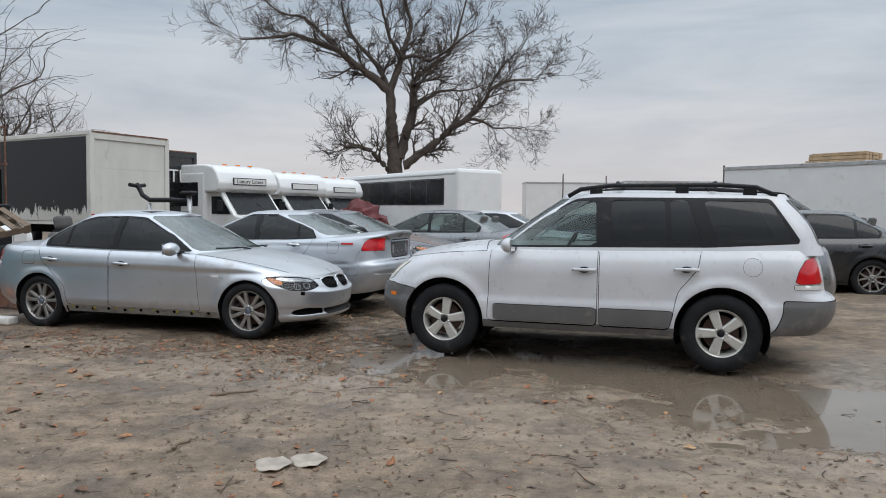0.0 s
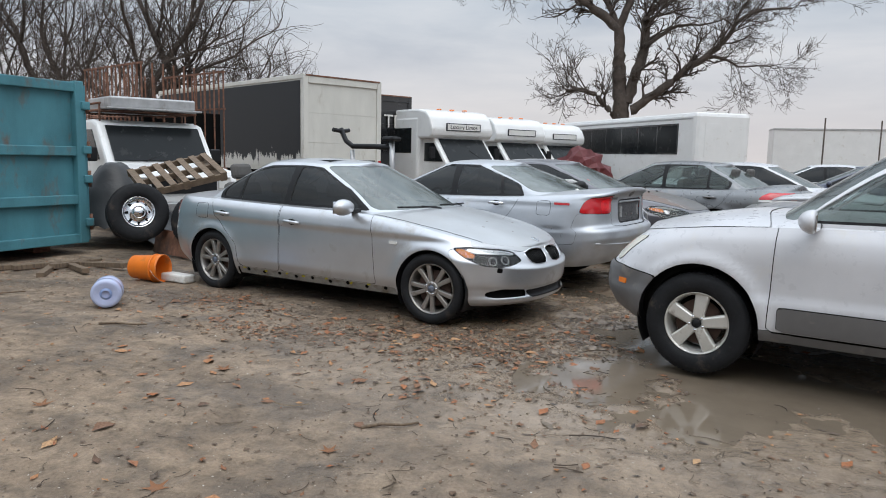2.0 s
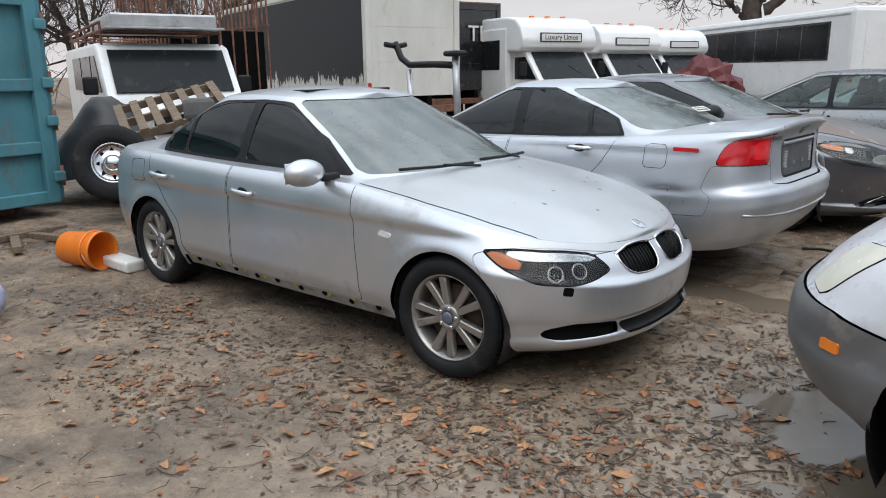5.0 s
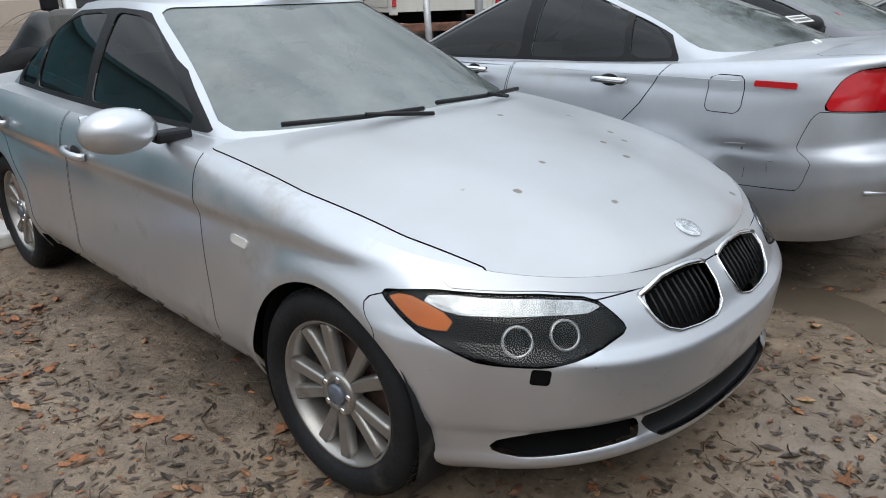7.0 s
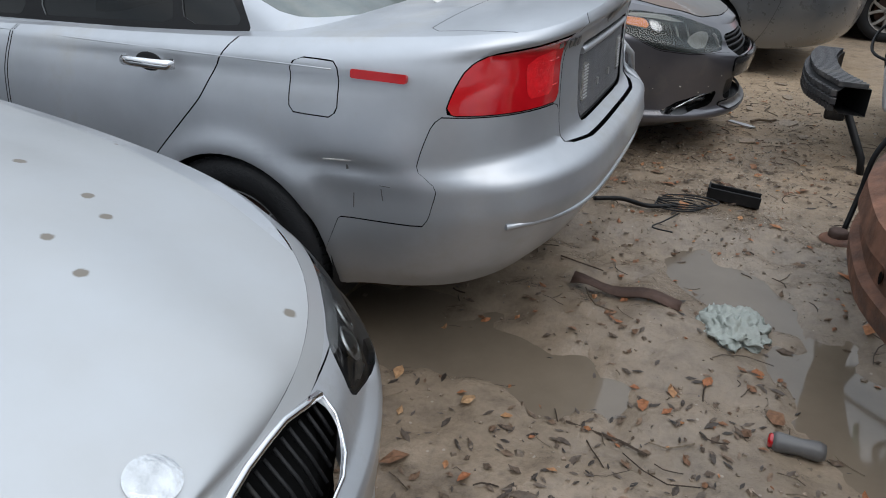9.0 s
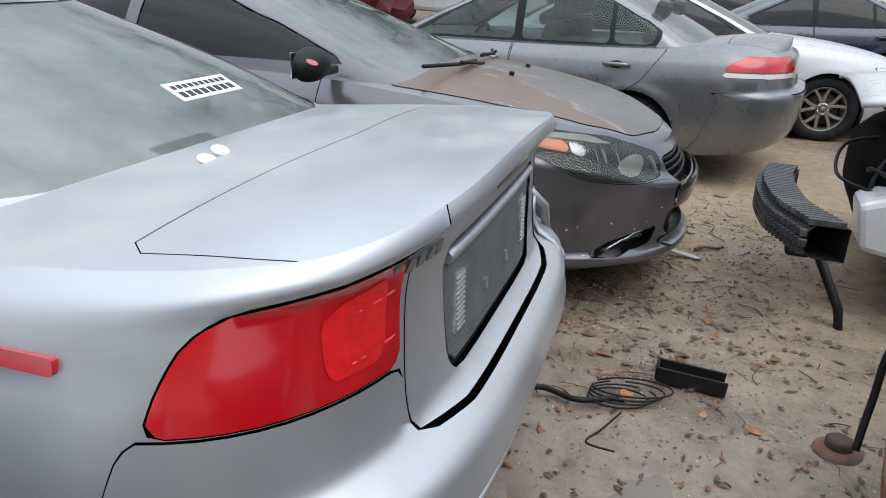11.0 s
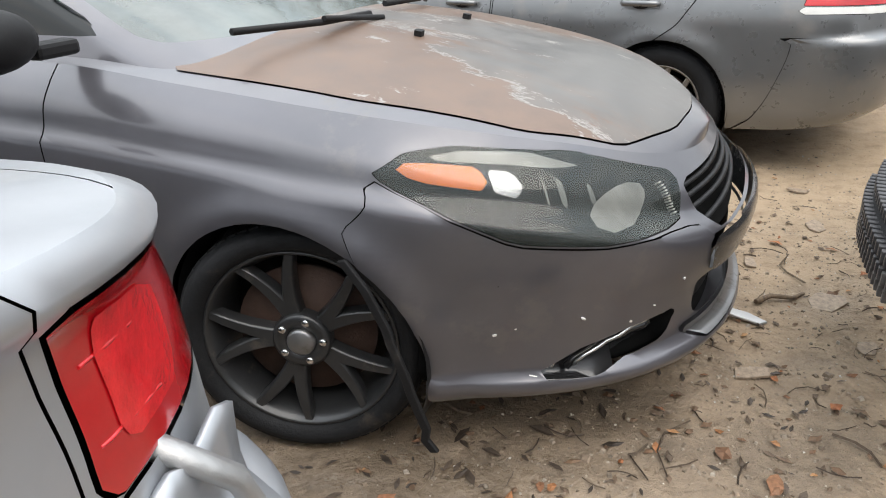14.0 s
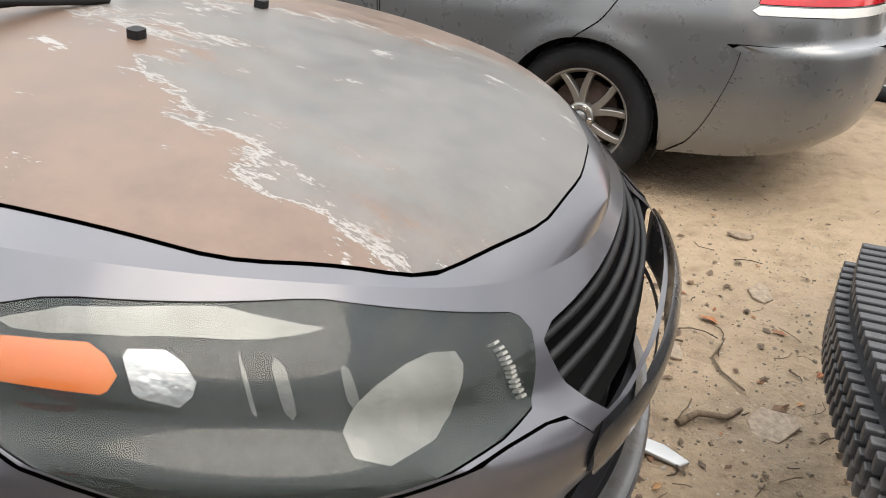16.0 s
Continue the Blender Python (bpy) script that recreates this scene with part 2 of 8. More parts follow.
    bp.inputs["Strength"].default_value, bp.inputs["Distance"].default_value = 0.35, 0.002
    l.new(pale, bp.inputs["Height"])
    l.new(bp.outputs[0], b.inputs["Normal"])
    return m


def spotted_material():
    """Silver paint with dried mud spots and a dull film."""
    m, n, l, b = nodes_of("spotted_silver_paint")
    vec = n.new("ShaderNodeTexCoord").outputs["Object"]
    vo = n.new("ShaderNodeTexVoronoi")
    vo.inputs["Scale"].default_value = 10.0
    l.new(vec, vo.inputs["Vector"])
    wob = noise_node(n, l, 60, 4, 0.6, vec)
    ad = n.new("ShaderNodeMath")
    ad.operation = "MULTIPLY_ADD"
    l.new(wob, ad.inputs[0])
    ad.inputs[1].default_value = 0.10
    l.new(vo.outputs["Distance"], ad.inputs[2])
    spot = ramp_node(n, l, ad.outputs[0], ((0.16, (1, 1, 1)), (0.21, (0, 0, 0))))
    sc = n.new("ShaderNodeSeparateColor")
    l.new(vo.outputs["Color"], sc.inputs[0])
    pick = ramp_node(n, l, sc.outputs[0], ((0.70, (0, 0, 0)), (0.72, (1, 1, 1))))
    mu = n.new("ShaderNodeMath")
    mu.operation = "MULTIPLY"
    l.new(spot, mu.inputs[0])
    l.new(pick, mu.inputs[1])
    film = ramp_node(n, l, noise_node(n, l, 1.6, 7, 0.6, vec), ((0.35, (0.50, 0.515, 0.53)), (0.7, (0.46, 0.46, 0.455))))
    l.new(mix_node(n, l, mu.outputs[0], film, (0.17, 0.145, 0.115)), b.inputs["Base Color"])
    me = n.new("ShaderNodeMapRange")
    me.inputs["To Min"].default_value, me.inputs["To Max"].default_value = 0.62, 0.0
    l.new(mu.outputs[0], me.inputs[0])
    l.new(me.outputs[0], b.inputs["Metallic"])
    l.new(ramp_node(n, l, noise_node(n, l, 4, 6, 0.6, vec), ((0.3, grey(0.34)), (0.7, grey(0.48)))), b.inputs["Roughness"])
    b.inputs["Coat Weight"].default_value, b.inputs["Coat Roughness"].default_value = 0.35, 0.2
    return m


M["silver_spots"] = spotted_material()
M["ribbed"] = surface("ribbed_grey_plastic", (0.085, 0.085, 0.09), 0.5, 0.1, 0.3, 12, (0.17, 0.165, 0.16), 0.3, 9, 0.1, 150)
M["ribbed_clear"] = surface("ribbed_clear_lens", (0.42, 0.415, 0.39), 0.25, 0.3, 0.45, 22, None, 0, 1, 0.3, 40, 0.7)
M["red_bright"] = surface("red_reflector", (0.78, 0.012, 0.02), 0.12, 0.0, 0.2, 25, None, 0, 1, 0.3, 120, 1.0)
M["black_gloss"] = surface("scuffed_black_plastic", (0.03, 0.03, 0.032), 0.2, 0.1, 0.2, 6, (0.16, 0.15, 0.14), 0.2, 7, 0.05, 150, 0.5)
M["lens_hazy"] = glazing("weathered_lens", (0.74, 0.74, 0.73), 0.05, 1.5, 0.09)
M["yellow_tape"] = surface("yellow_tape", (0.62, 0.55, 0.03), 0.6, 0, 0.2, 9)
M["peeling"] = peeling_material()
M["bare_sill"] = surface("bare_sill_metal", (0.36, 0.36, 0.35), 0.5, 0.3, 0.25, 14, (0.20, 0.16, 0.12), 0.35, 6, 0.1, 100)
M["badge"] = surface("wheel_badge", (0.12, 0.14, 0.18), 0.3, 0.2, 0.3, 20, None, 0, 1, 0, 80, 0.5)
M["navy"] = surface("navy_paint", (0.018, 0.025, 0.055), 0.25, 0.3, 0.1, 3, (0.10, 0.09, 0.08), 0.1, 3, 0, 80, 0.7)
M["black_paint"] = surface("black_paint", (0.018, 0.019, 0.021), 0.25, 0.2, 0.1, 3, (0.10, 0.09, 0.08), 0.15, 3, 0, 80, 0.7)
M["blue_steel"] = surface("weathered_blue_paint", (0.075, 0.24, 0.285), 0.6, 0.0, 0.22, 2.5, (0.20, 0.085, 0.04), 0.22, 3.2, 0.25, 60, 0, 0.4, (1, 1, 0.45), 0.25)
M["truck_white"] = surface("chalky_white_paint", (0.66, 0.65, 0.60), 0.5, 0, 0.08, 2, (0.40, 0.36, 0.30), 0.12, 2.5, 0.05, 60, 0, 0.4, (1, 1, 0.4), 0.1)
M["bus_white"] = surface("bus_white_paint", (0.72, 0.72, 0.71), 0.35, 0, 0.04, 2, (0.5, 0.46, 0.40), 0.10, 2.5, 0, 60, 0.2)
M["bark"] = surface("bark", (0.075, 0.058, 0.048), 0.9, 0, 0.35, 3, (0.12, 0.11, 0.10), 0.2, 5, 0.6, 30)
M["wood"] = surface("weathered_wood", (0.20, 0.145, 0.10), 0.8, 0, 0.35, 5, (0.11, 0.085, 0.07), 0.3, 6, 0.3, 60, 0, 0.3, (6, 1, 1), 0.3)
M["lumber"] = surface("sawn_lumber", (0.42, 0.29, 0.17), 0.75, 0, 0.3, 6, None, 0, 1, 0.2, 60)
M["orange"] = surface("orange_plastic", (0.78, 0.19, 0.015), 0.38, 0, 0.08, 5, (0.45, 0.20, 0.08), 0.15, 8, 0, 60)
M["blue_plastic"] = surface("faded_blue_plastic", (0.22, 0.30, 0.52), 0.4, 0, 0.12, 6, (0.4, 0.4, 0.42), 0.2, 8, 0, 60)
M["galv"] = surface("galvanised_sheet", (0.46, 0.46, 0.46), 0.45, 0.8, 0.15, 6, (0.25, 0.2, 0.16), 0.15, 4, 0.2, 40)
M["tarp"] = surface("black_plastic_sheet", (0.012, 0.012, 0.013), 0.4, 0, 0.2, 4, None, 0, 1, 0.6, 9)
M["leaf"] = surface("dead_leaf", (0.25, 0.11, 0.05), 0.75, 0, 0.5, 3, (0.12, 0.075, 0.05), 0.5, 1.7, 0.2, 90, 0, 0.3, None, 0, "Object")
M["stone"] = surface("gravel", (0.36, 0.31, 0.26), 0.8, 0, 0.35, 7, None, 0, 1, 0.3, 60)
M["green"] = surface("green_hose", (0.02, 0.34, 0.16), 0.4, 0, 0.1, 8)
M["white_plastic"] = surface("white_plastic", (0.7, 0.69, 0.66), 0.45, 0, 0.06, 6, (0.4, 0.36, 0.3), 0.15, 6)
M["ink"] = surface("black_lettering", (0.02, 0.02, 0.025), 0.6, 0, 0.1, 5)
M["absorber"] = surface("black_ribbed_plastic", (0.045, 0.045, 0.048), 0.38, 0, 0.2, 8, (0.16, 0.15, 0.14), 0.25, 5, 0.1, 150)
M["clear_haze"] = surface("milky_tyvek", (0.34, 0.37, 0.34), 0.4, 0, 0.1, 6, (0.35, 0.36, 0.33), 0.4, 8, 0.5, 30)
M["pane_dark"] = surface("dark_pane", (0.012, 0.014, 0.015), 0.2, 0, 0.1, 3, (0.05, 0.05, 0.05), 0.1, 4, 0, 60, 0, 0.15)
M["red_paint"] = surface("dull_red_paint", (0.12, 0.02, 0.022), 0.5, 0.1, 0.3, 4, (0.08, 0.05, 0.04), 0.2, 4)

# ---- tools ----
def part(name, mesh, material, parent=None, label="", smooth=None):
    """Links a bmesh, or lists of vertices and faces, as one mesh object under a thing or a part."""
    me = bpy.data.meshes.new(name)
    if isinstance(mesh, tuple):
        me.from_pydata([tuple(v[:3]) for v in mesh[0]], [], mesh[1])
        smooth = True if smooth is None else smooth
    else:
        mesh.to_mesh(me)
        mesh.free()
    for m in material if isinstance(material, (list, tuple)) else [material]:
        me.materials.append(M[m] if isinstance(m, str) else m)
    if smooth:
        me.shade_smooth()
    ob = new(name, me)
    if parent is not None:
        ob.parent = parent
    if label:
        ob["label"] = label
    return ob


def thing(name, label, category, m=None, group="", kind=""):
    ob = new(name)
    ob.empty_display_size = 0.2
    if m is not None:
        ob.matrix_world = m
    return tagged(ob, label, category, group, kind)


def box(bm, x0, x1, y0, y1, z0, z1, bevel=0.0, m=None):
    """A box in bm, bevelled if wanted."""
    r = bmesh.ops.create_cube(bm, size=1)
    vs = r["verts"]
    mat = Matrix.Translation(((x0 + x1) / 2, (y0 + y1) / 2, (z0 + z1) / 2)) @ Matrix.Diagonal((x1 - x0, y1 - y0, z1 - z0, 1))
    bmesh.ops.transform(bm, matrix=mat, verts=vs)
    if bevel:
        es = list({e for v in vs for e in v.link_edges})
        out = bmesh.ops.bevel(bm, geom=es, offset=bevel, segments=2, profile=0.5, affect="EDGES")
        vs = list({v for v in out["verts"]} | {v for v in vs if v.is_valid})
    if m is not None:
        bmesh.ops.transform(bm, matrix=m, verts=vs)
    return bm


def boxes(*rows, bevel=0.0, m=None):
    bm = bmesh.new()
    for r in rows:
        box(bm, *r, bevel=bevel, m=m)
    return bm


def prism(poly, y0, y1, axis="y", bevel=0.0):
    """A flat outline given thickness: axis y takes (x, z), axis x takes (y, z), axis z takes (x, y)."""
    bm = bmesh.new()
    put = {"y": lambda a, b, d: (a, d, b), "x": lambda a, b, d: (d, a, b), "z": lambda a, b, d: (a, b, d)}[axis]
    lo = [bm.verts.new(put(a, b, y0)) for a, b in poly]
    hi = [bm.verts.new(put(a, b, y1)) for a, b in poly]
    k = len(poly)
    bm.faces.new(lo[::-1])
    bm.faces.new(hi)
    for i in range(k):
        bm.faces.new((lo[i], lo[(i + 1) % k], hi[(i + 1) % k], hi[i]))
    bmesh.ops.recalc_face_normals(bm, faces=bm.faces)
    if bevel:
        bmesh.ops.bevel(bm, geom=list(bm.edges), offset=bevel, segments=2, profile=0.5, affect="EDGES")
    return bm


def tube(points, radius, sides=8, bm=None, taper=None):
    """A round bar along points."""
    bm = bm or bmesh.new()
    pts = [Vector(p) for p in points]
    rings = []
    up = Vector((0.13, 0.21, 0.97))
    for i, p in enumerate(pts):
        d = (pts[min(i + 1, len(pts) - 1)] - pts[max(i - 1, 0)]).normalized()
        a = d.cross(up)
        if a.length < 1e-3:
            a = d.cross(Vector((1, 0, 0)))
        a.normalize()
        b = d.cross(a)
        r = radius * (1 if taper is None else 1 + (taper - 1) * i / max(1, len(pts) - 1))
        rings.append([bm.verts.new(p + (a * math.cos(k * 2 * math.pi / sides) + b * math.sin(k * 2 * math.pi / sides)) * r) for k in range(sides)])
    for r0, r1 in zip(rings, rings[1:]):
        for k in range(sides):
            f = bm.faces.new((r0[k], r0[(k + 1) % sides], r1[(k + 1) % sides], r1[k]))
            f.smooth = True
    bm.faces.new(rings[0][::-1])
    bm.faces.new(rings[-1])
    return bm


def lathe(profile, steps=40, m=None, arc=None, bm=None):
    """Turns (radius, y) points about the y axis."""
    bm = bm or bmesh.new()
    a0, a1 = arc or (0, 2 * math.pi)
    n = steps if not arc else steps + 1
    m = m or Matrix()
    rings = [[bm.verts.new(m @ Vector((r * math.cos(a0 + (a1 - a0) * k / steps), y, r * math.sin(a0 + (a1 - a0) * k / steps)))) for r, y in profile] for k in range(n)]
    for k in range(steps):
        r0, r1 = rings[k], rings[(k + 1) % n]
        for i in range(len(profile) - 1):
            f = bm.faces.new((r0[i], r0[i + 1], r1[i + 1], r1[i]))
            f.smooth = True
    return bm


def curve(pts):
    """A smooth function through (x, y) points that does not overshoot."""
    xs, ys = np.array([p[0] for p in pts], float), np.array([p[1] for p in pts], float)
    if xs[0] > xs[-1]:
        xs, ys = xs[::-1], ys[::-1]
    h, d = np.diff(xs), np.diff(ys) / np.diff(xs)
    t = np.zeros(len(xs))
    t[0], t[-1] = d[0], d[-1]
    for i in range(1, len(xs) - 1):
        if d[i - 1] * d[i] > 0:
            w1, w2 = 2 * h[i] + h[i - 1], h[i] + 2 * h[i - 1]
            t[i] = (w1 + w2) / (w1 / d[i - 1] + w2 / d[i])

    def f(x):
        x = np.clip(np.asarray(x, float), xs[0], xs[-1])
        i = np.clip(np.searchsorted(xs, x) - 1, 0, len(h) - 1)
        u = (x - xs[i]) / h[i]
        return ((2 * u ** 3 - 3 * u ** 2 + 1) * ys[i] + (u ** 3 - 2 * u ** 2 + u) * h[i] * t[i]
                + (3 * u ** 2 - 2 * u ** 3) * ys[i + 1] + (u ** 3 - u ** 2) * h[i] * t[i + 1])
    return f


def outline_distance(P, poly):
    """Signed distance of points to a closed outline, negative inside."""
    poly = np.array(poly, float)
    best, inside = np.full(len(P), 1e9), np.zeros(len(P), bool)
    for a, b in zip(poly, np.roll(poly, -1, 0)):
        ab = b - a
        u = np.clip(((P - a) @ ab) / max(ab @ ab, 1e-12), 0, 1)
        best = np.minimum(best, np.hypot(*(P - a - u[:, None] * ab).T))
        c = (a[1] > P[:, 1]) != (b[1] > P[:, 1])
        xx = a[0] + (P[:, 1] - a[1]) * (ab[0] / (ab[1] if ab[1] else 1e-12))
        inside ^= c & (P[:, 0] < xx)
    return np.where(inside, -best, best)


def rounded(poly, r, k=4):
    """Rounds the corners of an outline."""
    out, n = [], len(poly)
    for i in range(n):
        p, a, b = Vector(poly[i]), Vector(poly[i - 1]), Vector(poly[(i + 1) % n])
        da, db = a - p, b - p
        q = min(r, da.length * 0.45, db.length * 0.45)
        p0, p1 = p + da.normalized() * q, p + db.normalized() * q
        for j in range(k + 1):
            u = j / k
            out.append(tuple(p0 * (1 - u) ** 2 + p * 2 * u * (1 - u) + p1 * u ** 2))
    return out


def cut(V, F, d):
    """The part of a mesh where d <= 0. V holds rows of place and further values."""
    keep, edge, used, VV, FF = [], {}, {}, [], []

    def old(i):
        if i not in used:
            used[i] = len(VV)
            VV.append(V[i])
        return used[i]

    def between(i, j):
        key = (i, j) if i < j else (j, i)
        if key not in edge:
            i, j = key
            u = d[i] / (d[i] - d[j])
            edge[key] = len(VV)
            VV.append(V[i] + (V[j] - V[i]) * u)
        return edge[key]

    for f in F:
        ins = [d[i] <= 0 for i in f]
        if all(ins):
            FF.append(tuple(old(i) for i in f))
        elif any(ins):
            g = []
            for a, b, ia, ib in zip(f, f[1:] + f[:1], ins, ins[1:] + ins[:1]):
                if ia:
                    g.append(old(a))
                if ia != ib:
                    g.append(between(a, b))
            if len(g) > 2:
                FF.append(tuple(g))
    return np.array(VV) if VV else np.zeros((0, V.shape[1])), FF


def vertex_normals(V, F):
    N = np.zeros((len(V), 3))
    for f in F:
        a, b, c = V[f[0], :3], V[f[1], :3], V[f[-1], :3]
        nn = np.cross(b - a, c - a)
        for i in f:
            N[i] += nn
    return N / np.maximum(np.linalg.norm(N, axis=1, keepdims=True), 1e-9)


def split(V, F, coord, poly, side=0, facing=None, gap=0.004, level=0.35):
    """Cuts the outline poly out of a shell. coord: which two columns of V the outline is in. side: only that sign of y.
    facing: only faces whose normal points that way. Returns the rest and the piece."""
    d = outline_distance(V[:, coord], poly)
    if side:
        d = np.where(V[:, 1] * side < 0.02, 1.0, d)
    if facing is not None:
        N = vertex_normals(V, F)
        d = np.where(N @ np.array(facing) < level, 1.0, d)
    hot = [f for f in F if min(d[i] for i in f) < 0]
    return cut(V, F, -d), cut(V, hot, d + gap)


def moved(piece, by):
    """A piece pushed out (or, below zero, in) along its normals."""
    V, F = piece
    if not len(V):
        return piece
    W = V.copy()
    W[:, :3] += vertex_normals(V, F) * by
    return W, F


def joined(*pieces):
    VV, FF, k = [], [], 0
    for V, F in pieces:
        if len(V):
            VV.append(V[:, :3])
            FF += [tuple(i + k for i in f) for f in F]
            k += len(V)
    return (np.vstack(VV), FF) if VV else (np.zeros((0, 3)), [])

# ---- cars: a lower shell stacked from plan outlines, a greenhouse on it, panels cut out of both ----
def ring_grid(front, rear, width, bottom, top, rows, af, ar, pf, pr, bow, cols):
    """Rows of plan outlines. front, rear, width: functions of the row's share of the height; bottom, top: heights along the car.
    Returns vertices (x, y, z, s from the nose, r from the tail) and faces, and the grid's size."""
    def half(v, th):
        xf, xr, w = float(front(v)), float(rear(v)), float(width(v))
        c = np.clip(th, 0, 3)
        x, y = np.zeros(len(th)), np.zeros(len(th))
        q = c <= 1
        a = c[q] * math.pi / 2
        x[q], y[q] = xf - af + af * np.cos(a) ** (2 / pf), w * np.sin(a) ** (2 / pf)
        q = (c > 1) & (c < 2)
        x[q], y[q] = xf - af + (xr + ar - xf + af) * (c[q] - 1), w
        q = c >= 2
        a = (c[q] - 2) * math.pi / 2
        x[q], y[q] = xr + ar - ar * np.maximum(np.sin(a), 0) ** (2 / pr), w * np.maximum(np.cos(a), 0) ** (2 / pr)
        xm, lh = (xf + xr) / 2, (xf - xr) / 2
        return x, y * (1 - bow * ((x - xm) / lh) ** 2)
    dense = np.linspace(0, 3, 3001)
    x, y = half(0.6, dense)
    s = np.concatenate([[0], np.cumsum(np.hypot(np.diff(x), np.diff(y)))])
    th = np.interp(np.linspace(0, s[-1], cols), s, dense)
    sc = np.linspace(0, s[-1], cols)
    T = s[-1]
    V = []
    for v in rows:
        x, y = half(v, th)
        z0, z1 = bottom(x), top(x)
        z = z0 + (z1 - z0) * v
        V += [(x[k], y[k], z[k], sc[k], T - sc[k]) for k in range(cols)]
        V += [(x[k], -y[k], z[k], -sc[k], sc[k] - T) for k in range(cols - 2, 0, -1)]
    n, F = 2 * cols - 2, []
    for i in range(len(rows) - 1):
        for k in range(n):
            F.append((i * n + k, i * n + (k + 1) % n, (i + 1) * n + (k + 1) % n, (i + 1) * n + k))
    xs, ys = half(0.6, dense)
    look_s = {"x": lambda q: float(np.interp(-q, -xs, s)),
              "f": lambda q: math.copysign(float(np.interp(abs(q), ys[:1000], s[:1000])), q),
              "r": lambda q: math.copysign(float(np.interp(abs(q), ys[:2000:-1], T - s[:2000:-1])), q), "T": T}
    return np.array(V), F, n, look_s


def cap_grid(V, n, cols, row, centre, q=2.2, m=20):
    """Closes the top over the outline in the given row, rising to the centre line's height."""
    W, F, base = [], [], row * n
    us = np.sin(np.linspace(-1, 1, m + 1) * math.pi / 2)
    for k in range(cols):
        a = V[base + k]
        for u in us:
            zc = float(centre(a[0]))
            W.append((a[0], a[1] * -u, a[2] + (zc - a[2]) * (1 - abs(u) ** q), 0, 0))
    for k in range(cols - 1):
        for j in range(m):
            F.append((k * (m + 1) + j, (k + 1) * (m + 1) + j, (k + 1) * (m + 1) + j + 1, k * (m + 1) + j + 1))
    return np.array(W), F


def spokes(kind, R, y):
    """The spokes of a rim, with radius R and outer face at y (outwards is +y)."""
    bm = bmesh.new()

    def spoke(a0, a1, r0, r1, w0, w1, y0, y1, t=0.035):
        rows = []
        for i in range(6):
            u = i / 5
            a, r, w = a0 + (a1 - a0) * u, r0 + (r1 - r0) * u, w0 + (w1 - w0) * u
            yy = y0 + (y1 - y0) * u ** 1.6
            c, tn = Vector((math.cos(a) * r, 0, math.sin(a) * r)), Vector((-math.sin(a), 0, math.cos(a)))
            rows.append([bm.verts.new(c + tn * o * w / 2 + Vector((0, yy - d, 0))) for o, d in ((-1, t), (-1, 0.008), (-0.7, 0), (0.7, 0), (1, 0.008), (1, t))])
        for p, q in zip(rows, rows[1:]):
            for k in range(5):
                bm.faces.new((p[k], p[k + 1], q[k + 1], q[k])).smooth = k != 2
        bm.faces.new(rows[-1])
    st = 2 * math.pi / 5
    for i in range(5):
        a = i * st + math.pi / 2
        if kind == "double":
            for o in (-1, 1):
                spoke(a + o * 0.21, a + o * 0.245, R * 0.26, R * 0.93, 0.036, 0.044, y - 0.018, y - 0.012)
        elif kind == "five":
            spoke(a, a, R * 0.2, R * 0.94, 0.085, 0.05, y - 0.01, y - 0.02, 0.05)
        elif kind == "fat":
            spoke(a, a, R * 0.2, R * 0.94, 0.070, 0.098, y - 0.004, y - 0.016, 0.05)
        elif kind == "vee":
            for o in (-1, 1):
                spoke(a + o * 0.06, a + o * 0.29, R * 0.24, R * 0.95, 0.046, 0.026, y - 0.022, y - 0.008, 0.04)
        elif kind == "twin":
            for o in (-1, 1):
                spoke(a + o * 0.1, a + o * 0.33, R * 0.24, R * 0.94, 0.036, 0.03, y - 0.022, y - 0.012, 0.04)
    lathe([(R * 0.30, y - 0.05), (R * 0.30, y - 0.016), (R * 0.27, y - 0.008), (R * 0.16, y - 0.008), (R * 0.15, y - 0.02), (0.0001, y - 0.02)], 30, bm=bm)
    # barrel and outer lip
    lathe([(R * 0.86, y - 0.17), (R * 0.88, y - 0.05), (R * 0.93, y - 0.022), (R * 0.965, y - 0.004), (R * 0.99, y), (R * 1.0, y - 0.004), (R * 1.0, y - 0.02)], 56, bm=bm)
    return bm


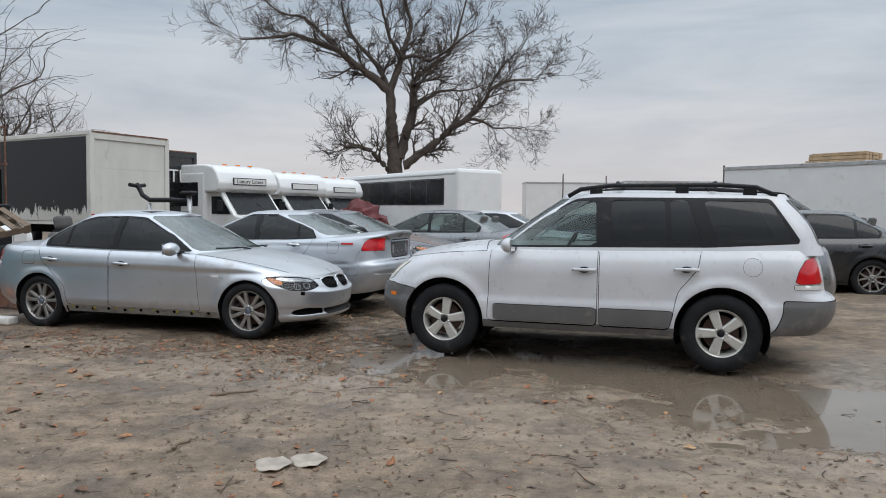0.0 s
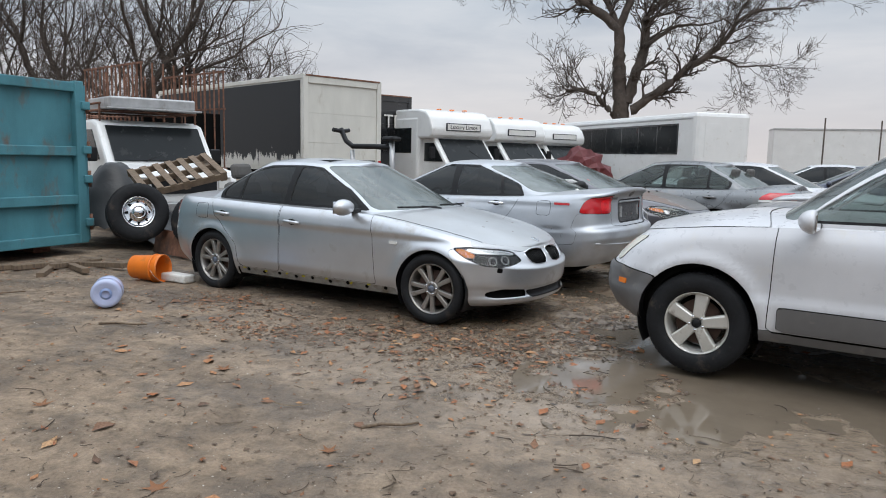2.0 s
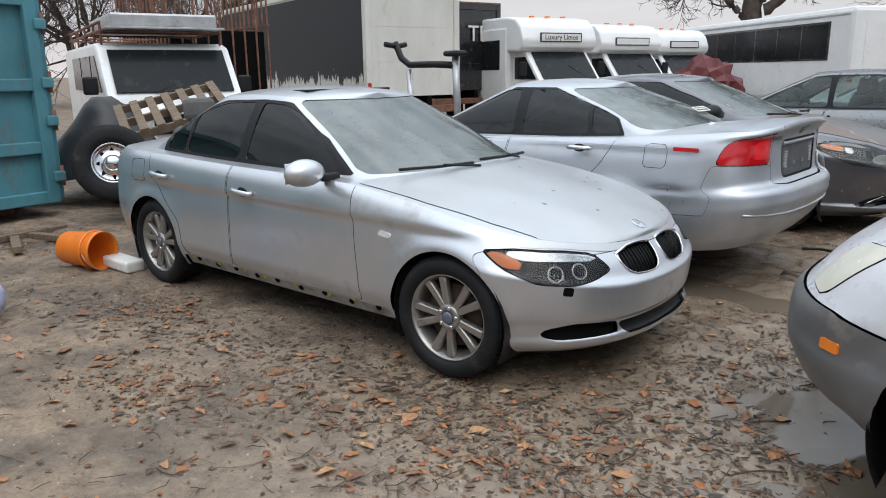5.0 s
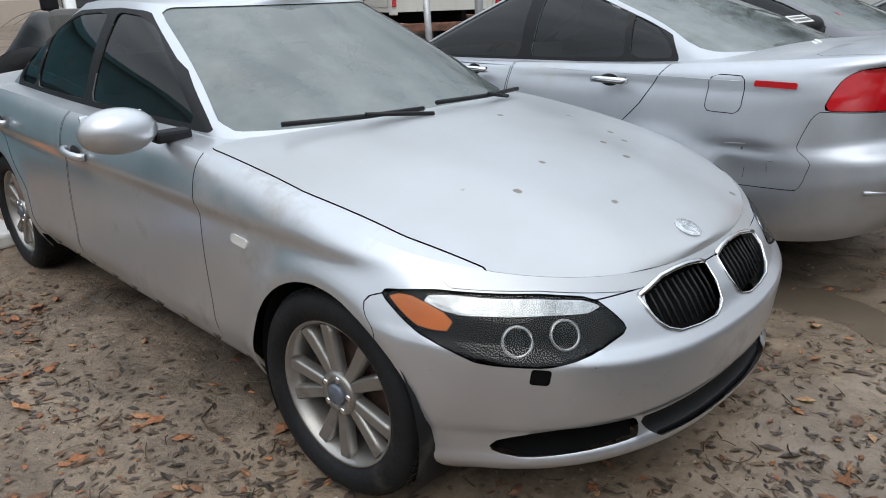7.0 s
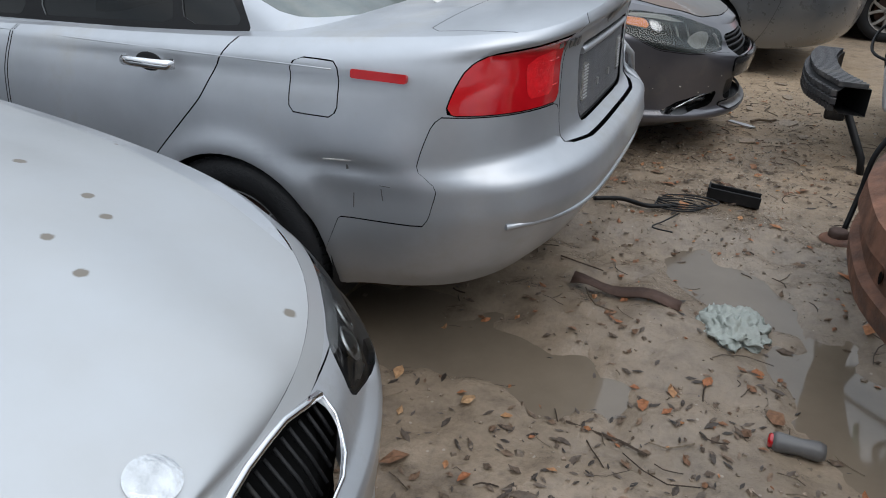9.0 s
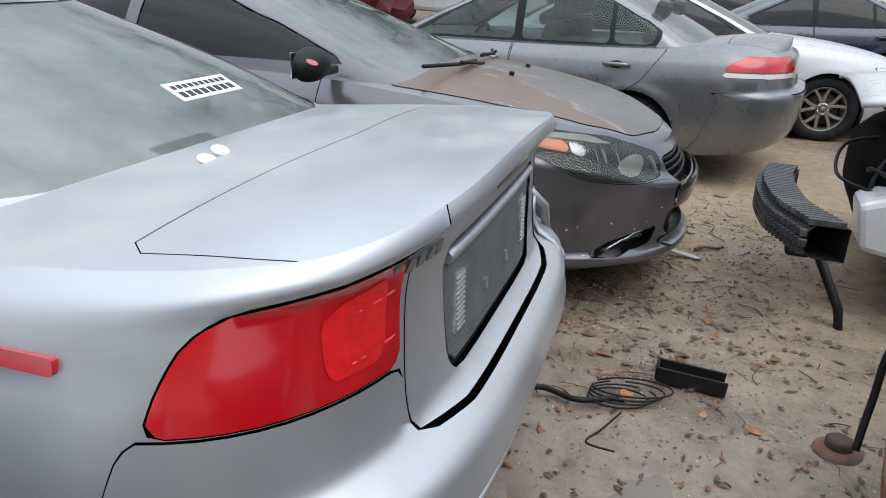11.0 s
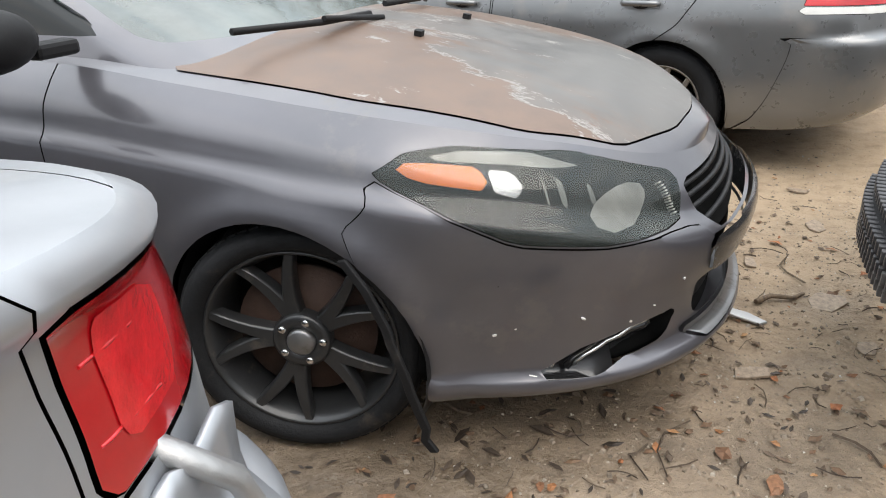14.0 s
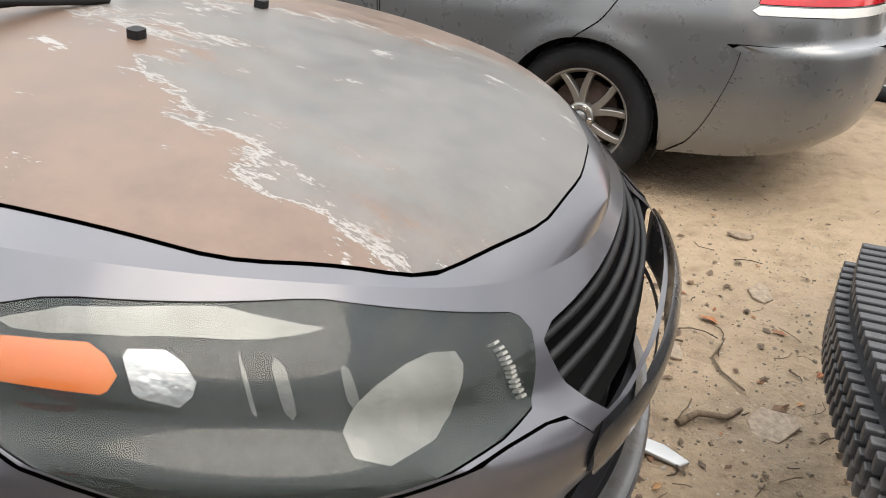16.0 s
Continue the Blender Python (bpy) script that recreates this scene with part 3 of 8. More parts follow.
def tyre_mesh(R, rim, y, width, blocks=64):
    """Tyre with a rounded shoulder and real tread grooves."""
    prof = [(rim * 0.985, y - 0.012), (rim * 1.015, y + 0.004), (rim + (R - rim) * 0.35, y + 0.020), (rim + (R - rim) * 0.7, y + 0.016), (R * 0.965, y + 0.002), (R * 0.985, y - 0.012)]
    back = [(R * 0.985, y - width + 0.02), (R * 0.95, y - width), (rim, y - width + 0.01)]
    bm = lathe(prof, 64)
    lathe([(R * 0.978, y - 0.010), (R * 0.978, y - width + 0.022)] + back[1:], 64, bm=bm)
    # tread blocks, slightly slanted
    ys = np.linspace(y - 0.010, y - width + 0.022, 6)
    for j in range(5):
        y0, y1 = ys[j] - 0.003, ys[j + 1] + 0.003
        for k in range(blocks):
            a0 = (k + 0.12 + 0.5 * (j % 2)) * 2 * math.pi / blocks
            a1 = (k + 0.9 + 0.5 * (j % 2)) * 2 * math.pi / blocks
            sl = 0.02 * (1 if j < 2.5 else -1)
            q = [bm.verts.new((math.cos(a) * r, yy, math.sin(a) * r)) for r in (R * 0.972, R) for a, yy in ((a0, y0), (a1, y0), (a1 + sl, y1), (a0 + sl, y1))]
            for f in ((4, 5, 6, 7), (0, 1, 5, 4), (1, 2, 6, 5), (2, 3, 7, 6), (3, 0, 4, 7)):
                bm.faces.new([q[i] for i in f])
    return bm


def add_wheel(car, x, y_out, R, rim, kind, mat, turn=0.0, width=0.215, cap="black", steer=0.0, lug="chrome", disc="brake", sink=0.0):
    """One wheel: brake disc, tyre, rim, cap and bolts. y_out: where the rim's face lies; its sign gives the side."""
    sgn = 1 if y_out > 0 else -1
    base = pose(x, y_out, R - sink, 0, 0, (0 if sgn > 0 else 180) + steer) @ pose(0, 0, 0, 0, turn, 0)
    bm = lathe([(0.0001, -0.075), (rim * 0.72, -0.075), (rim * 0.72, -0.095), (rim * 0.3, -0.10)], 40)
    w = part("wheel", bm, disc, car, "rusty brake disc behind the rim")
    w.matrix_local = base
    part("tyre", tyre_mesh(R, rim, 0.0, width), "rubber", w)
    part("rim", spokes(kind, rim, 0.0), mat, w)
    bm = lathe([(rim * 0.145, -0.022), (rim * 0.145, -0.004), (rim * 0.12, 0.002), (0.0001, 0.004)], 24)
    part("hub_cap", bm, cap, w)
    for i in range(5):
        a = (i + 0.5) * 2 * math.pi / 5 + math.pi / 2
        c = rim * 0.225
        bm = lathe([(0.012, -0.02), (0.012, 0.0), (0.009, 0.004), (0.0001, 0.004)], 6, Matrix.Translation((math.cos(a) * c, -0.006, math.sin(a) * c)))
        part("bolt", bm, lug, w)
    return w


class Car:
    """Builds the shells of a car from its numbers, then lends them out panel by panel."""

    def __init__(self, name, label, m, c, paint, group="", category="car"):
        self.c, self.paint = c, paint
        self.ob = thing(name, label, category, m, group)
        rows = np.linspace(0, 1, c.get("rows", 22))
        cols = c.get("cols", 150)
        self.V, self.F, n, self.at = ring_grid(curve(c["front"]), curve(c["rear"]), curve(c["width"]), curve(c["sill"]), curve(c["shoulder"]),
                                               rows, c["af"], c["ar"], c["pf"], c["pr"], c.get("bow", 0.03), cols)
        V = self.V
        for ax in c["axles"]:
            dd = np.hypot(V[:, 0] - ax, V[:, 2] - c["arch_z"])
            V[:, 1] += np.sign(V[:, 1]) * c.get("flare", 0.012) * np.exp(-((dd - c["arch_r"] - 0.015) / 0.05) ** 2) * (np.abs(V[:, 1]) > 0.55)
        if "sculpt" in c:
            c["sculpt"](V)
        self.CV, self.CF = cap_grid(V, n, cols, len(rows) - 1, curve(c["crown"]), c.get("crown_q", 2.4))
        if "sculpt_top" in c:
            c["sculpt_top"](self.CV)
        self.V0, self.N0 = V.copy(), vertex_normals(V, self.F)
        self.C0, self.CN0 = self.CV.copy(), vertex_normals(self.CV, self.CF)
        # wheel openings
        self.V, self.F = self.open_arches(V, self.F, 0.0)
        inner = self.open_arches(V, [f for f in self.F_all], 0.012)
        # shrunken near-black copy of the body, added so panel gaps read as shaded
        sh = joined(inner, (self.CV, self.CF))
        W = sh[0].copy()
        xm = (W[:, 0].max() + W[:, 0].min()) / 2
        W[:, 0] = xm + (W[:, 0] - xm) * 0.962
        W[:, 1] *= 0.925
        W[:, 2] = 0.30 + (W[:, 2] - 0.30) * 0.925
        part("gap_shade", (W, sh[1]), "void", self.ob)
        # underside and arch liners
        w0 = float(curve(c["width"])(0)) - 0.06
        xs = (min(p[1] for p in c["rear"]) + 0.35, max(p[1] for p in c["front"]) - 0.35)
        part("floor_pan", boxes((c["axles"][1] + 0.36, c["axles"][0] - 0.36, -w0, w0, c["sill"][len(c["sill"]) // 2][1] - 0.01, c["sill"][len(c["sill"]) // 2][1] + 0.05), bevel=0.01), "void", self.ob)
        for ax in c["axles"]:
            for sg in (-1, 1):
                prof = [(c["arch_r"] + 0.01, sg * (float(curve(c["width"])(0.5)) - 0.035)), (c["arch_r"] + 0.01, sg * 0.48), (0.05, sg * 0.47)]
                bm = lathe(prof, 28, Matrix.Translation((ax, 0, c["arch_z"])), (-0.5, math.pi + 0.5))
                part("wheel_arch_liner", bm, "black", self.ob)
        # greenhouse
        g = c.get("house")
        if g:
            self.GV, self.GF, gn, self.gat = ring_grid(curve(g["front"]), curve(g["rear"]), curve(g["width"]), curve(g["base"]), curve(g["roof"]),
                                                       np.linspace(0, 1, 16), g["af"], g["ar"], g["pf"], g["pr"], g.get("bow", 0.05), 110)
            self.RV, self.RF = cap_grid(self.GV, gn, 110, 15, curve(g["top"]), g.get("q", 2.6), 16)

    def open_arches(self, V, F, grow):
        c = self.c
        self.F_all = F
        d = np.full(len(V), 1.0)
        for ax in c["axles"]:
            dx, dz = V[:, 0] - ax, V[:, 2] - c["arch_z"]
            dd = np.where(dz > 0, np.hypot(dx, dz), np.abs(dx)) - c["arch_r"] - grow
            d = np.minimum(d, np.where(np.abs(V[:, 1]) > 0.5, dd, 1.0))
        return cut(V, F, -d)

    def spot(self, where, a, b, out=0.0, roll=0.0):
        """A pose on the skin: x to the right as one faces it, y up, z outwards. where L, R: (x, z) on a side; F, B: (y, z) on the nose or tail; T: (x, y) on top."""
        if where == "T":
            P, N, q = self.C0, self.CN0, self.C0[:, :2]
            ok = np.ones(len(P), bool)
        else:
            P, N = self.V0, self.N0
            q = P[:, [0, 2]] if where in "LR" else P[:, [1, 2]]
            ok = {"L": P[:, 1] > 0.3, "R": P[:, 1] < -0.3, "F": P[:, 0] > 1.2, "B": P[:, 0] < -1.2}[where]
        d = np.where(ok, np.hypot(q[:, 0] - a, q[:, 1] - b), 9.0)
        i = np.argsort(d)[:4]
        w = 1 / (d[i] + 1e-3)
        w /= w.sum()
        n = Vector((N[i] * w[:, None]).sum(0)).normalized()
        p = Vector((P[i, :3] * w[:, None]).sum(0))
        if where == "T":
            p.x, p.y = a, b
            up = Vector((-1, 0, 0)) if a > 0 else Vector((1, 0, 0))
        else:
            up = Vector((0, 0, 1))
            p.z = b
            if where in "LR":
                p.x = a
            else:
                p.y = a
        x = up.cross(n).normalized()
        y = n.cross(x)
        m = Matrix((x, y, n)).transposed().to_4x4()
        return Matrix.Translation(p + n * out) @ m @ pose(0, 0, 0, 0, 0, roll)

    def plate(self, name, where, a, b, w, h, depth, mat, r=0.006, roll=0.0, label="", out=0.0):
        """A small flat fitting on the skin."""
        poly = rounded([(-w / 2, -h / 2), (w / 2, -h / 2), (w / 2, h / 2), (-w / 2, h / 2)], r, 3)
        ob = part(name, prism(poly, -0.012, depth, "z"), mat, self.ob, label)
        ob.matrix_local = self.spot(where, a, b, out, roll)
        return ob

    def disc(self, name, where, a, b, rx, ry, depth, mat, out=0.0, label=""):
        poly = [(rx * math.cos(q * math.pi / 14), ry * math.sin(q * math.pi / 14)) for q in range(28)]
        bm = prism(poly, -0.01, depth, "z")
        top = [f for f in bm.faces if f.normal.z > 0.9]
        bmesh.ops.inset_region(bm, faces=top, thickness=min(rx, ry) * 0.35, depth=depth * 0.6)
        ob = part(name, bm, mat, self.ob, label)
        ob.matrix_local = self.spot(where, a, b, out)
        return ob

    def ring(self, name, where, a, b, R, r, mat, out=0.0, sx=1.0):
        bm = lathe([(R + r * math.cos(q * math.pi / 4), r * math.sin(q * math.pi / 4)) for q in range(9)], 32, pose(0, 0, 0, 90, 0, 0))
        for v in bm.verts:
            v.co.x *= sx
        ob = part(name, bm, mat, self.ob)
        ob.matrix_local = self.spot(where, a, b, out)
        return ob

    def strip(self, name, where, pts, w, mat, out=0.004, depth=0.004):
        """A narrow moulding laid along points of the skin."""
        P = [self.spot(where, a, b, out).translation for a, b in pts]
        for _ in range(4 if len(P) > 12 else 0):
            P = [P[0]] + [(P[i - 1] + 2 * P[i] + P[i + 1]) / 4 for i in range(1, len(P) - 1)] + [P[-1]]
        return part(name, tube(P, w, 6), mat, self.ob)

    def S(self, x):
        return self.at["x"](x)

    def lower(self, name, poly, mat, mode="s", side=0, gap=0.004, push=0.0, label="", keep=True):
        """A panel of the lower shell. mode s: from the nose; r: from the tail; x: seen from the side."""
        coord = {"s": [3, 2], "r": [4, 2], "x": [0, 2]}[mode]
        (self.V, self.F), piece = split(self.V, self.F, coord, poly, side, None, gap)
        if push:
            piece = moved(piece, push)
        if keep and len(piece[0]):
            return part(name, (piece[0], piece[1]), mat, self.ob, label), piece
        return None, piece

    def top(self, name, poly, mat, gap=0.005, push=0.0, label="", keep=True):
        (self.CV, self.CF), piece = split(self.CV, self.CF, [0, 1], poly, 0, None, gap)
        if push:
            piece = moved(piece, push)
        if keep and len(piece[0]):
            return part(name, piece, mat, self.ob, label), piece
        return None, piece

    def pane(self, name, poly, mat, mode, side=0, inset=0.006, label="", gap=0.0, parent=None):
        """A pane cut out of the greenhouse. mode x: side; f: windscreen; r: rear glass."""
        coord = [0, 2] if mode == "x" else [1, 2]
        facing = {"x": (0, side or 1, 0), "f": (1, 0, 0.2), "r": (-1, 0, 0.2)}[mode]
        (self.GV, self.GF), piece = split(self.GV, self.GF, coord, poly, side, facing, gap, 0.5 if mode == "x" else 0.3)
        if len(piece[0]):
            ob = part(name, moved(piece, -inset), mat, parent or self.ob, label)
            ob.visible_shadow = False
            return ob

    def finish(self, roof_mat=None, house_mat=None):
        part("body", joined((self.V, self.F), (self.CV, self.CF)), self.paint, self.ob)
        if "house" in self.c:
            part("roof_frame", (self.GV, self.GF), house_mat or self.paint, self.ob)
            part("roof", (self.RV, self.RF), roof_mat or self.paint, self.ob)
            part("headlining", moved((self.RV, self.RF), -0.03), "seat", self.ob)


def inside_of(car, x_dash, seat_x, z_seat, w, wheel_side, back=True):
    """Dashboard, steering wheel and seats."""
    bm = prism([(x_dash - 0.30, z_seat + 0.22), (x_dash - 0.25, z_seat + 0.38), (x_dash + 0.16, z_seat + 0.36), (x_dash + 0.20, z_seat + 0.2)], -w, w, "y", 0.03)
    part("dashboard", bm, "black", car)
    bm = lathe([(0.165 + 0.016 * math.cos(a * math.pi / 4), 0.016 * math.sin(a * math.pi / 4)) for a in range(9)], 30,
               pose(x_dash - 0.42, wheel_side * 0.36, z_seat + 0.36, 0, 0, 90) @ pose(0, 0, 0, -25, 0, 0))
    box(bm, -0.15, 0.15, -0.015, 0.015, -0.03, 0.03, 0.008, pose(x_dash - 0.42, wheel_side * 0.36, z_seat + 0.36, 0, 0, 90) @ pose(0, 0, 0, -25, 0, 0))
    part("steering_wheel", bm, "black", car)
    for sx in (seat_x, seat_x - 0.85)[: 2 if back else 1]:
        for sy in (-0.36, 0.36):
            bm = boxes((sx - 0.25, sx + 0.25, sy - 0.25, sy + 0.25, z_seat - 0.1, z_seat + 0.05), bevel=0.05)
            box(bm, -0.07, 0.07, -0.24, 0.24, 0.0, 0.60, 0.06, pose(sx - 0.25, sy, z_seat, 0, -14, 0))
            box(bm, -0.05, 0.05, -0.13, 0.13, 0.63, 0.80, 0.04, pose(sx - 0.25, sy, z_seat, 0, -12, 0))
            part("seat", bm, "seat", car)


def mirror(car, x, y, z, mat, side):
    """Door mirror: shell, glass and foot."""
    bm = bmesh.new()
    bmesh.ops.create_uvsphere(bm, u_segments=20, v_segments=12, radius=1)
    for v in bm.verts:
        v.co = Vector((v.co.x * (0.085 if v.co.x > 0 else 0.03), v.co.y * 0.125, v.co.z * 0.075))
        v.co.x += 0.03 * side * v.co.y * -2
    for f in bm.faces:
        f.smooth = True
    ob = part("mirror", bm, mat, car)
    ob.location = (x, y + side * 0.13, z)
    part("mirror_glass", boxes((-0.034, -0.028, -0.1, 0.1, -0.055, 0.055), bevel=0.002), "chrome", ob)
    part("mirror_foot", boxes((-0.03, 0.03, -side * 0.17 - 0.06, -side * 0.17 + 0.07, -0.06, -0.02), bevel=0.012), "black", ob)


def handle(car, x, y, z, mat, tilt=0.0, length=0.2):
    """Pull handle standing off the door, with a black patch painting its recess's shade."""
    sg = 1 if y > 0 else -1
    bm = tube([(-length / 2, 0, 0), (-length * 0.42, sg * 0.022, 0), (-length * 0.2, sg * 0.034, 0.002), (length * 0.2, sg * 0.034, 0.002), (length * 0.42, sg * 0.022, 0), (length / 2, 0, 0)], 0.013, 8)
    for v in bm.verts:
        v.co.z *= 1.25
    ob = part("handle", bm, mat, car)
    ob.location, ob.rotation_euler = (x, y, z), (0, -tilt, 0)
    bm = bmesh.new()
    bmesh.ops.create_uvsphere(bm, u_segments=16, v_segments=8, radius=1)
    for v in bm.verts:
        v.co = Vector((v.co.x * 0.055, v.co.y * 0.006, v.co.z * 0.03))
    part("recess_shade", bm, "black", ob)

def heading(x, y, deg, z=0.0):
    return pose(x, y, z, 0, 0, deg)


# ---- silver sedan, nose to the east ----
def silver_sedan():
    def sculpt(V):
        z, s = V[:, 2], np.sign(V[:, 1])
        side = (np.abs(V[:, 1]) > 0.6)
        crease = 0.775 + 0.03 * (V[:, 0] + 1.4) / -2.8
        run = 1 / (1 + np.exp((np.abs(V[:, 0]) - 1.55) / 0.06))
        under = 1 / (1 + np.exp((z - crease) / 0.008)) * np.exp(-np.maximum(0, crease - z) / 0.16)
        V[:, 1] -= s * side * 0.026 * under * run
        # flank swells again over the sill
        V[:, 1] += s * side * 0.012 * np.exp(-((z - 0.36) / 0.06) ** 2) * run

    def hood_lines(C):
        yc = 0.315 + np.clip(1.98 - C[:, 0], 0, 1.3) * 0.27
        up = 1 / (1 + np.exp((np.abs(C[:, 1]) - yc) / 0.012))
        C[:, 2] += 0.013 * up * np.clip((C[:, 0] - 0.75) / 0.2, 0, 1) * np.clip((2.05 - C[:, 0]) / 0.25, 0, 1)
    c = dict(axles=(1.38, -1.38), arch_r=0.345, arch_z=0.315, af=0.75, ar=0.7, pf=2.35, pr=2.5, sculpt=sculpt, sculpt_top=hood_lines, flare=0.018, rows=40,
             front=[(0, 2.09), (0.06, 2.135), (0.13, 2.145), (0.165, 2.125), (0.27, 2.120), (0.34, 2.140), (0.55, 2.155), (0.70, 2.160), (0.745, 2.128), (0.86, 2.09), (1, 2.02)],
             rear=[(0, -2.26), (0.15, -2.34), (0.4, -2.365), (0.7, -2.33), (0.9, -2.31), (1, -2.27)],
             width=[(0, 0.83), (0.12, 0.875), (0.4, 0.905), (0.72, 0.908), (0.88, 0.89), (0.96, 0.865), (1, 0.835)],
             sill=[(-2.37, 0.30), (-1.9, 0.25), (-1, 0.20), (1, 0.20), (1.8, 0.19), (2.16, 0.20)],
             shoulder=[(2.16, 0.63), (2.0, 0.68), (1.7, 0.75), (1.38, 0.82), (1.0, 0.885), (0.6, 0.925), (-0.5, 0.945), (-1.4, 0.965), (-2.0, 0.975), (-2.37, 0.95)],
             crown=[(2.16, 0.635), (2.0, 0.705), (1.7, 0.80), (1.38, 0.872), (1, 0.93), (0.7, 0.965), (-1.5, 1.0), (-1.9, 1.02), (-2.37, 0.98)],
             house=dict(front=[(0, 0.98), (0.5, 0.58), (1, 0.08)], rear=[(0, -1.92), (0.5, -1.58), (1, -1.10)], width=[(0, 0.765), (0.5, 0.685), (0.9, 0.585), (1, 0.55)],
                        base=[(-2, 0.93), (1, 0.90)], roof=[(0.95, 1.28), (0.1, 1.345), (-0.5, 1.375), (-1.1, 1.345), (-1.9, 1.2)],
                        top=[(0.2, 1.37), (-0.5, 1.421), (-1.1, 1.385), (-1.5, 1.34)], af=0.34, ar=0.36, pf=2.2, pr=2.3))
    k = Car("silver_sedan", "silver four-door sedan with bare side sills on muddy ground", heading(-2.835, 10.83, -10.37), c, "silver")
    o, S, f = k.ob, k.S, k.at["f"]
    for sd in (-1, 1):
        m = lambda pts: [(sd * a, b) for a, b in pts]
        # headlamp: lens, black housing, two ringed lamps, bright strip, amber corner
        poly = rounded(m([(S(1.64), 0.695), (S(1.80), 0.705), (f(0.62), 0.685), (f(0.51), 0.665), (f(0.475), 0.648), (f(0.425), 0.580), (f(0.53), 0.550), (f(0.66), 0.535), (S(1.84), 0.548), (S(1.74), 0.60)]), 0.02)
        lens, piece = k.lower("headlamp_lens", poly, "lens", "s", 0, 0.005, 0.002)
        lens.visible_shadow = False
        part("headlamp_housing", moved(piece, -0.032), "lamp_black", o, "black headlamp housing")
        top = rounded(m([(S(1.74), 0.691), (S(1.82), 0.697), (f(0.62), 0.678), (f(0.50), 0.659), (f(0.46), 0.645), (f(0.52), 0.634), (f(0.62), 0.644), (S(1.82), 0.655)]), 0.012)
        part("light_strip", moved(split(piece[0], piece[1], [3, 2], top, 0, None, 0)[1], -0.012), "lamp_chrome", o, "clear strip of small lamps")
        amb = rounded(m([(S(1.66), 0.693), (S(1.74), 0.690), (S(1.83), 0.645), (S(1.80), 0.612), (S(1.73), 0.625)]), 0.008)
        part("turn_signal", moved(split(piece[0], piece[1], [3, 2], amb, 0, None, 0)[1], -0.012), "orange_lens", o, "amber corner lamp")
        for y, z in ((0.585, 0.598), (0.685, 0.592)):
            k.ring("lamp_ring", "F", sd * y, z, 0.036, 0.005, "lamp_chrome", -0.016)
            k.disc("projector_lens", "F", sd * y, z, 0.028, 0.028, 0.012, "pane_dark", -0.026)
        # fog opening: set-in sheet, its depth's shade given as near-black colour
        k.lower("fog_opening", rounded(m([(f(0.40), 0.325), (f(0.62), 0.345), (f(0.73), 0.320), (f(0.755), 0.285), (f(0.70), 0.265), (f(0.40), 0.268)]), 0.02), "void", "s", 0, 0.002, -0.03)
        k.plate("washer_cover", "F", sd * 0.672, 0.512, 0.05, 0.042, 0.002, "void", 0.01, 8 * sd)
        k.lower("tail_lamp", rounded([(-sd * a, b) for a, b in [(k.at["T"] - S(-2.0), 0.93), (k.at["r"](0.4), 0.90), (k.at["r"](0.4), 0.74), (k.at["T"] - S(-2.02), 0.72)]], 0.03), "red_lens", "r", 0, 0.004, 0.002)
        # kidney grille: near-black sheet painting the recess's shade, bars and chrome surround
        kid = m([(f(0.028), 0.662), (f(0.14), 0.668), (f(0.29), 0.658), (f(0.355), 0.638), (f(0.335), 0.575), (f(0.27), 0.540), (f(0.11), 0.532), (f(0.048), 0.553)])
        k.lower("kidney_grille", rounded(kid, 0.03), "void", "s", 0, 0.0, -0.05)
        for i in range(11):
            y = 0.058 + i * 0.0272
            z1, z0 = 0.650 - max(0, y - 0.24) * 0.16, 0.548 + max(0, 0.08 - y) * 0.4 + max(0, y - 0.24) * 0.35
            k.strip("grille_bar", "F", [(sd * y, z0), (sd * y, (z0 + z1) / 2), (sd * y, z1)], 0.004, "black", -0.012)
        rim = [(sd * y, z) for y, z in ((0.035, 0.648), (0.034, 0.60), (0.05, 0.555), (0.07, 0.540), (0.11, 0.533), (0.19, 0.534), (0.27, 0.541), (0.31, 0.556), (0.335, 0.578), (0.348, 0.605), (0.352, 0.637))]
        k.strip("chrome_surround", "F", rim, 0.0042, "chrome", 0.002)
        k.strip("chrome_surround", "F", [(sd * y, z) for y, z in ((0.037, 0.650), (0.07, 0.659), (0.12, 0.664), (0.18, 0.665), (0.24, 0.660), (0.30, 0.650), (0.35, 0.637))], 0.009, "chrome", 0.0)
    k.lower("lower_grille", rounded([(-f(0.40), 0.318), (f(0.40), 0.318), (f(0.36), 0.252), (-f(0.36), 0.252)], 0.02), "black", "s", 0, 0.0, -0.02)
    nose = [(-S(1.80), 0.709), (-f(0.62), 0.689), (-f(0.50), 0.669), (-f(0.40), 0.655), (-f(0.34), 0.652), (0, 0.66), (f(0.34), 0.652), (f(0.40), 0.655), (f(0.50), 0.669), (f(0.62), 0.689), (S(1.80), 0.709), (S(1.83), 0.722), (S(1.84), 1.0), (0, 1.0), (-S(1.84), 1.0), (-S(1.83), 0.722)]
    edge = k.lower("hood", nose, "silver", "s", 0, 0.0, 0.003, "", False)[1]
    lid = k.top("hood", [(0.70, -0.80), (0.76, -0.4), (0.79, 0), (0.76, 0.4), (0.70, 0.80), (1.2, 0.785), (1.55, 0.730), (1.77, 0.655), (1.785, 0.9), (2.4, 0.9), (2.4, -0.9), (1.785, -0.9), (1.77, -0.655), (1.55, -0.730), (1.2, -0.785)], "silver", 0.003, 0.003, "", False)[1]
    part("hood", joined(edge, lid), "silver_spots", o, "silver hood spotted with bird droppings")
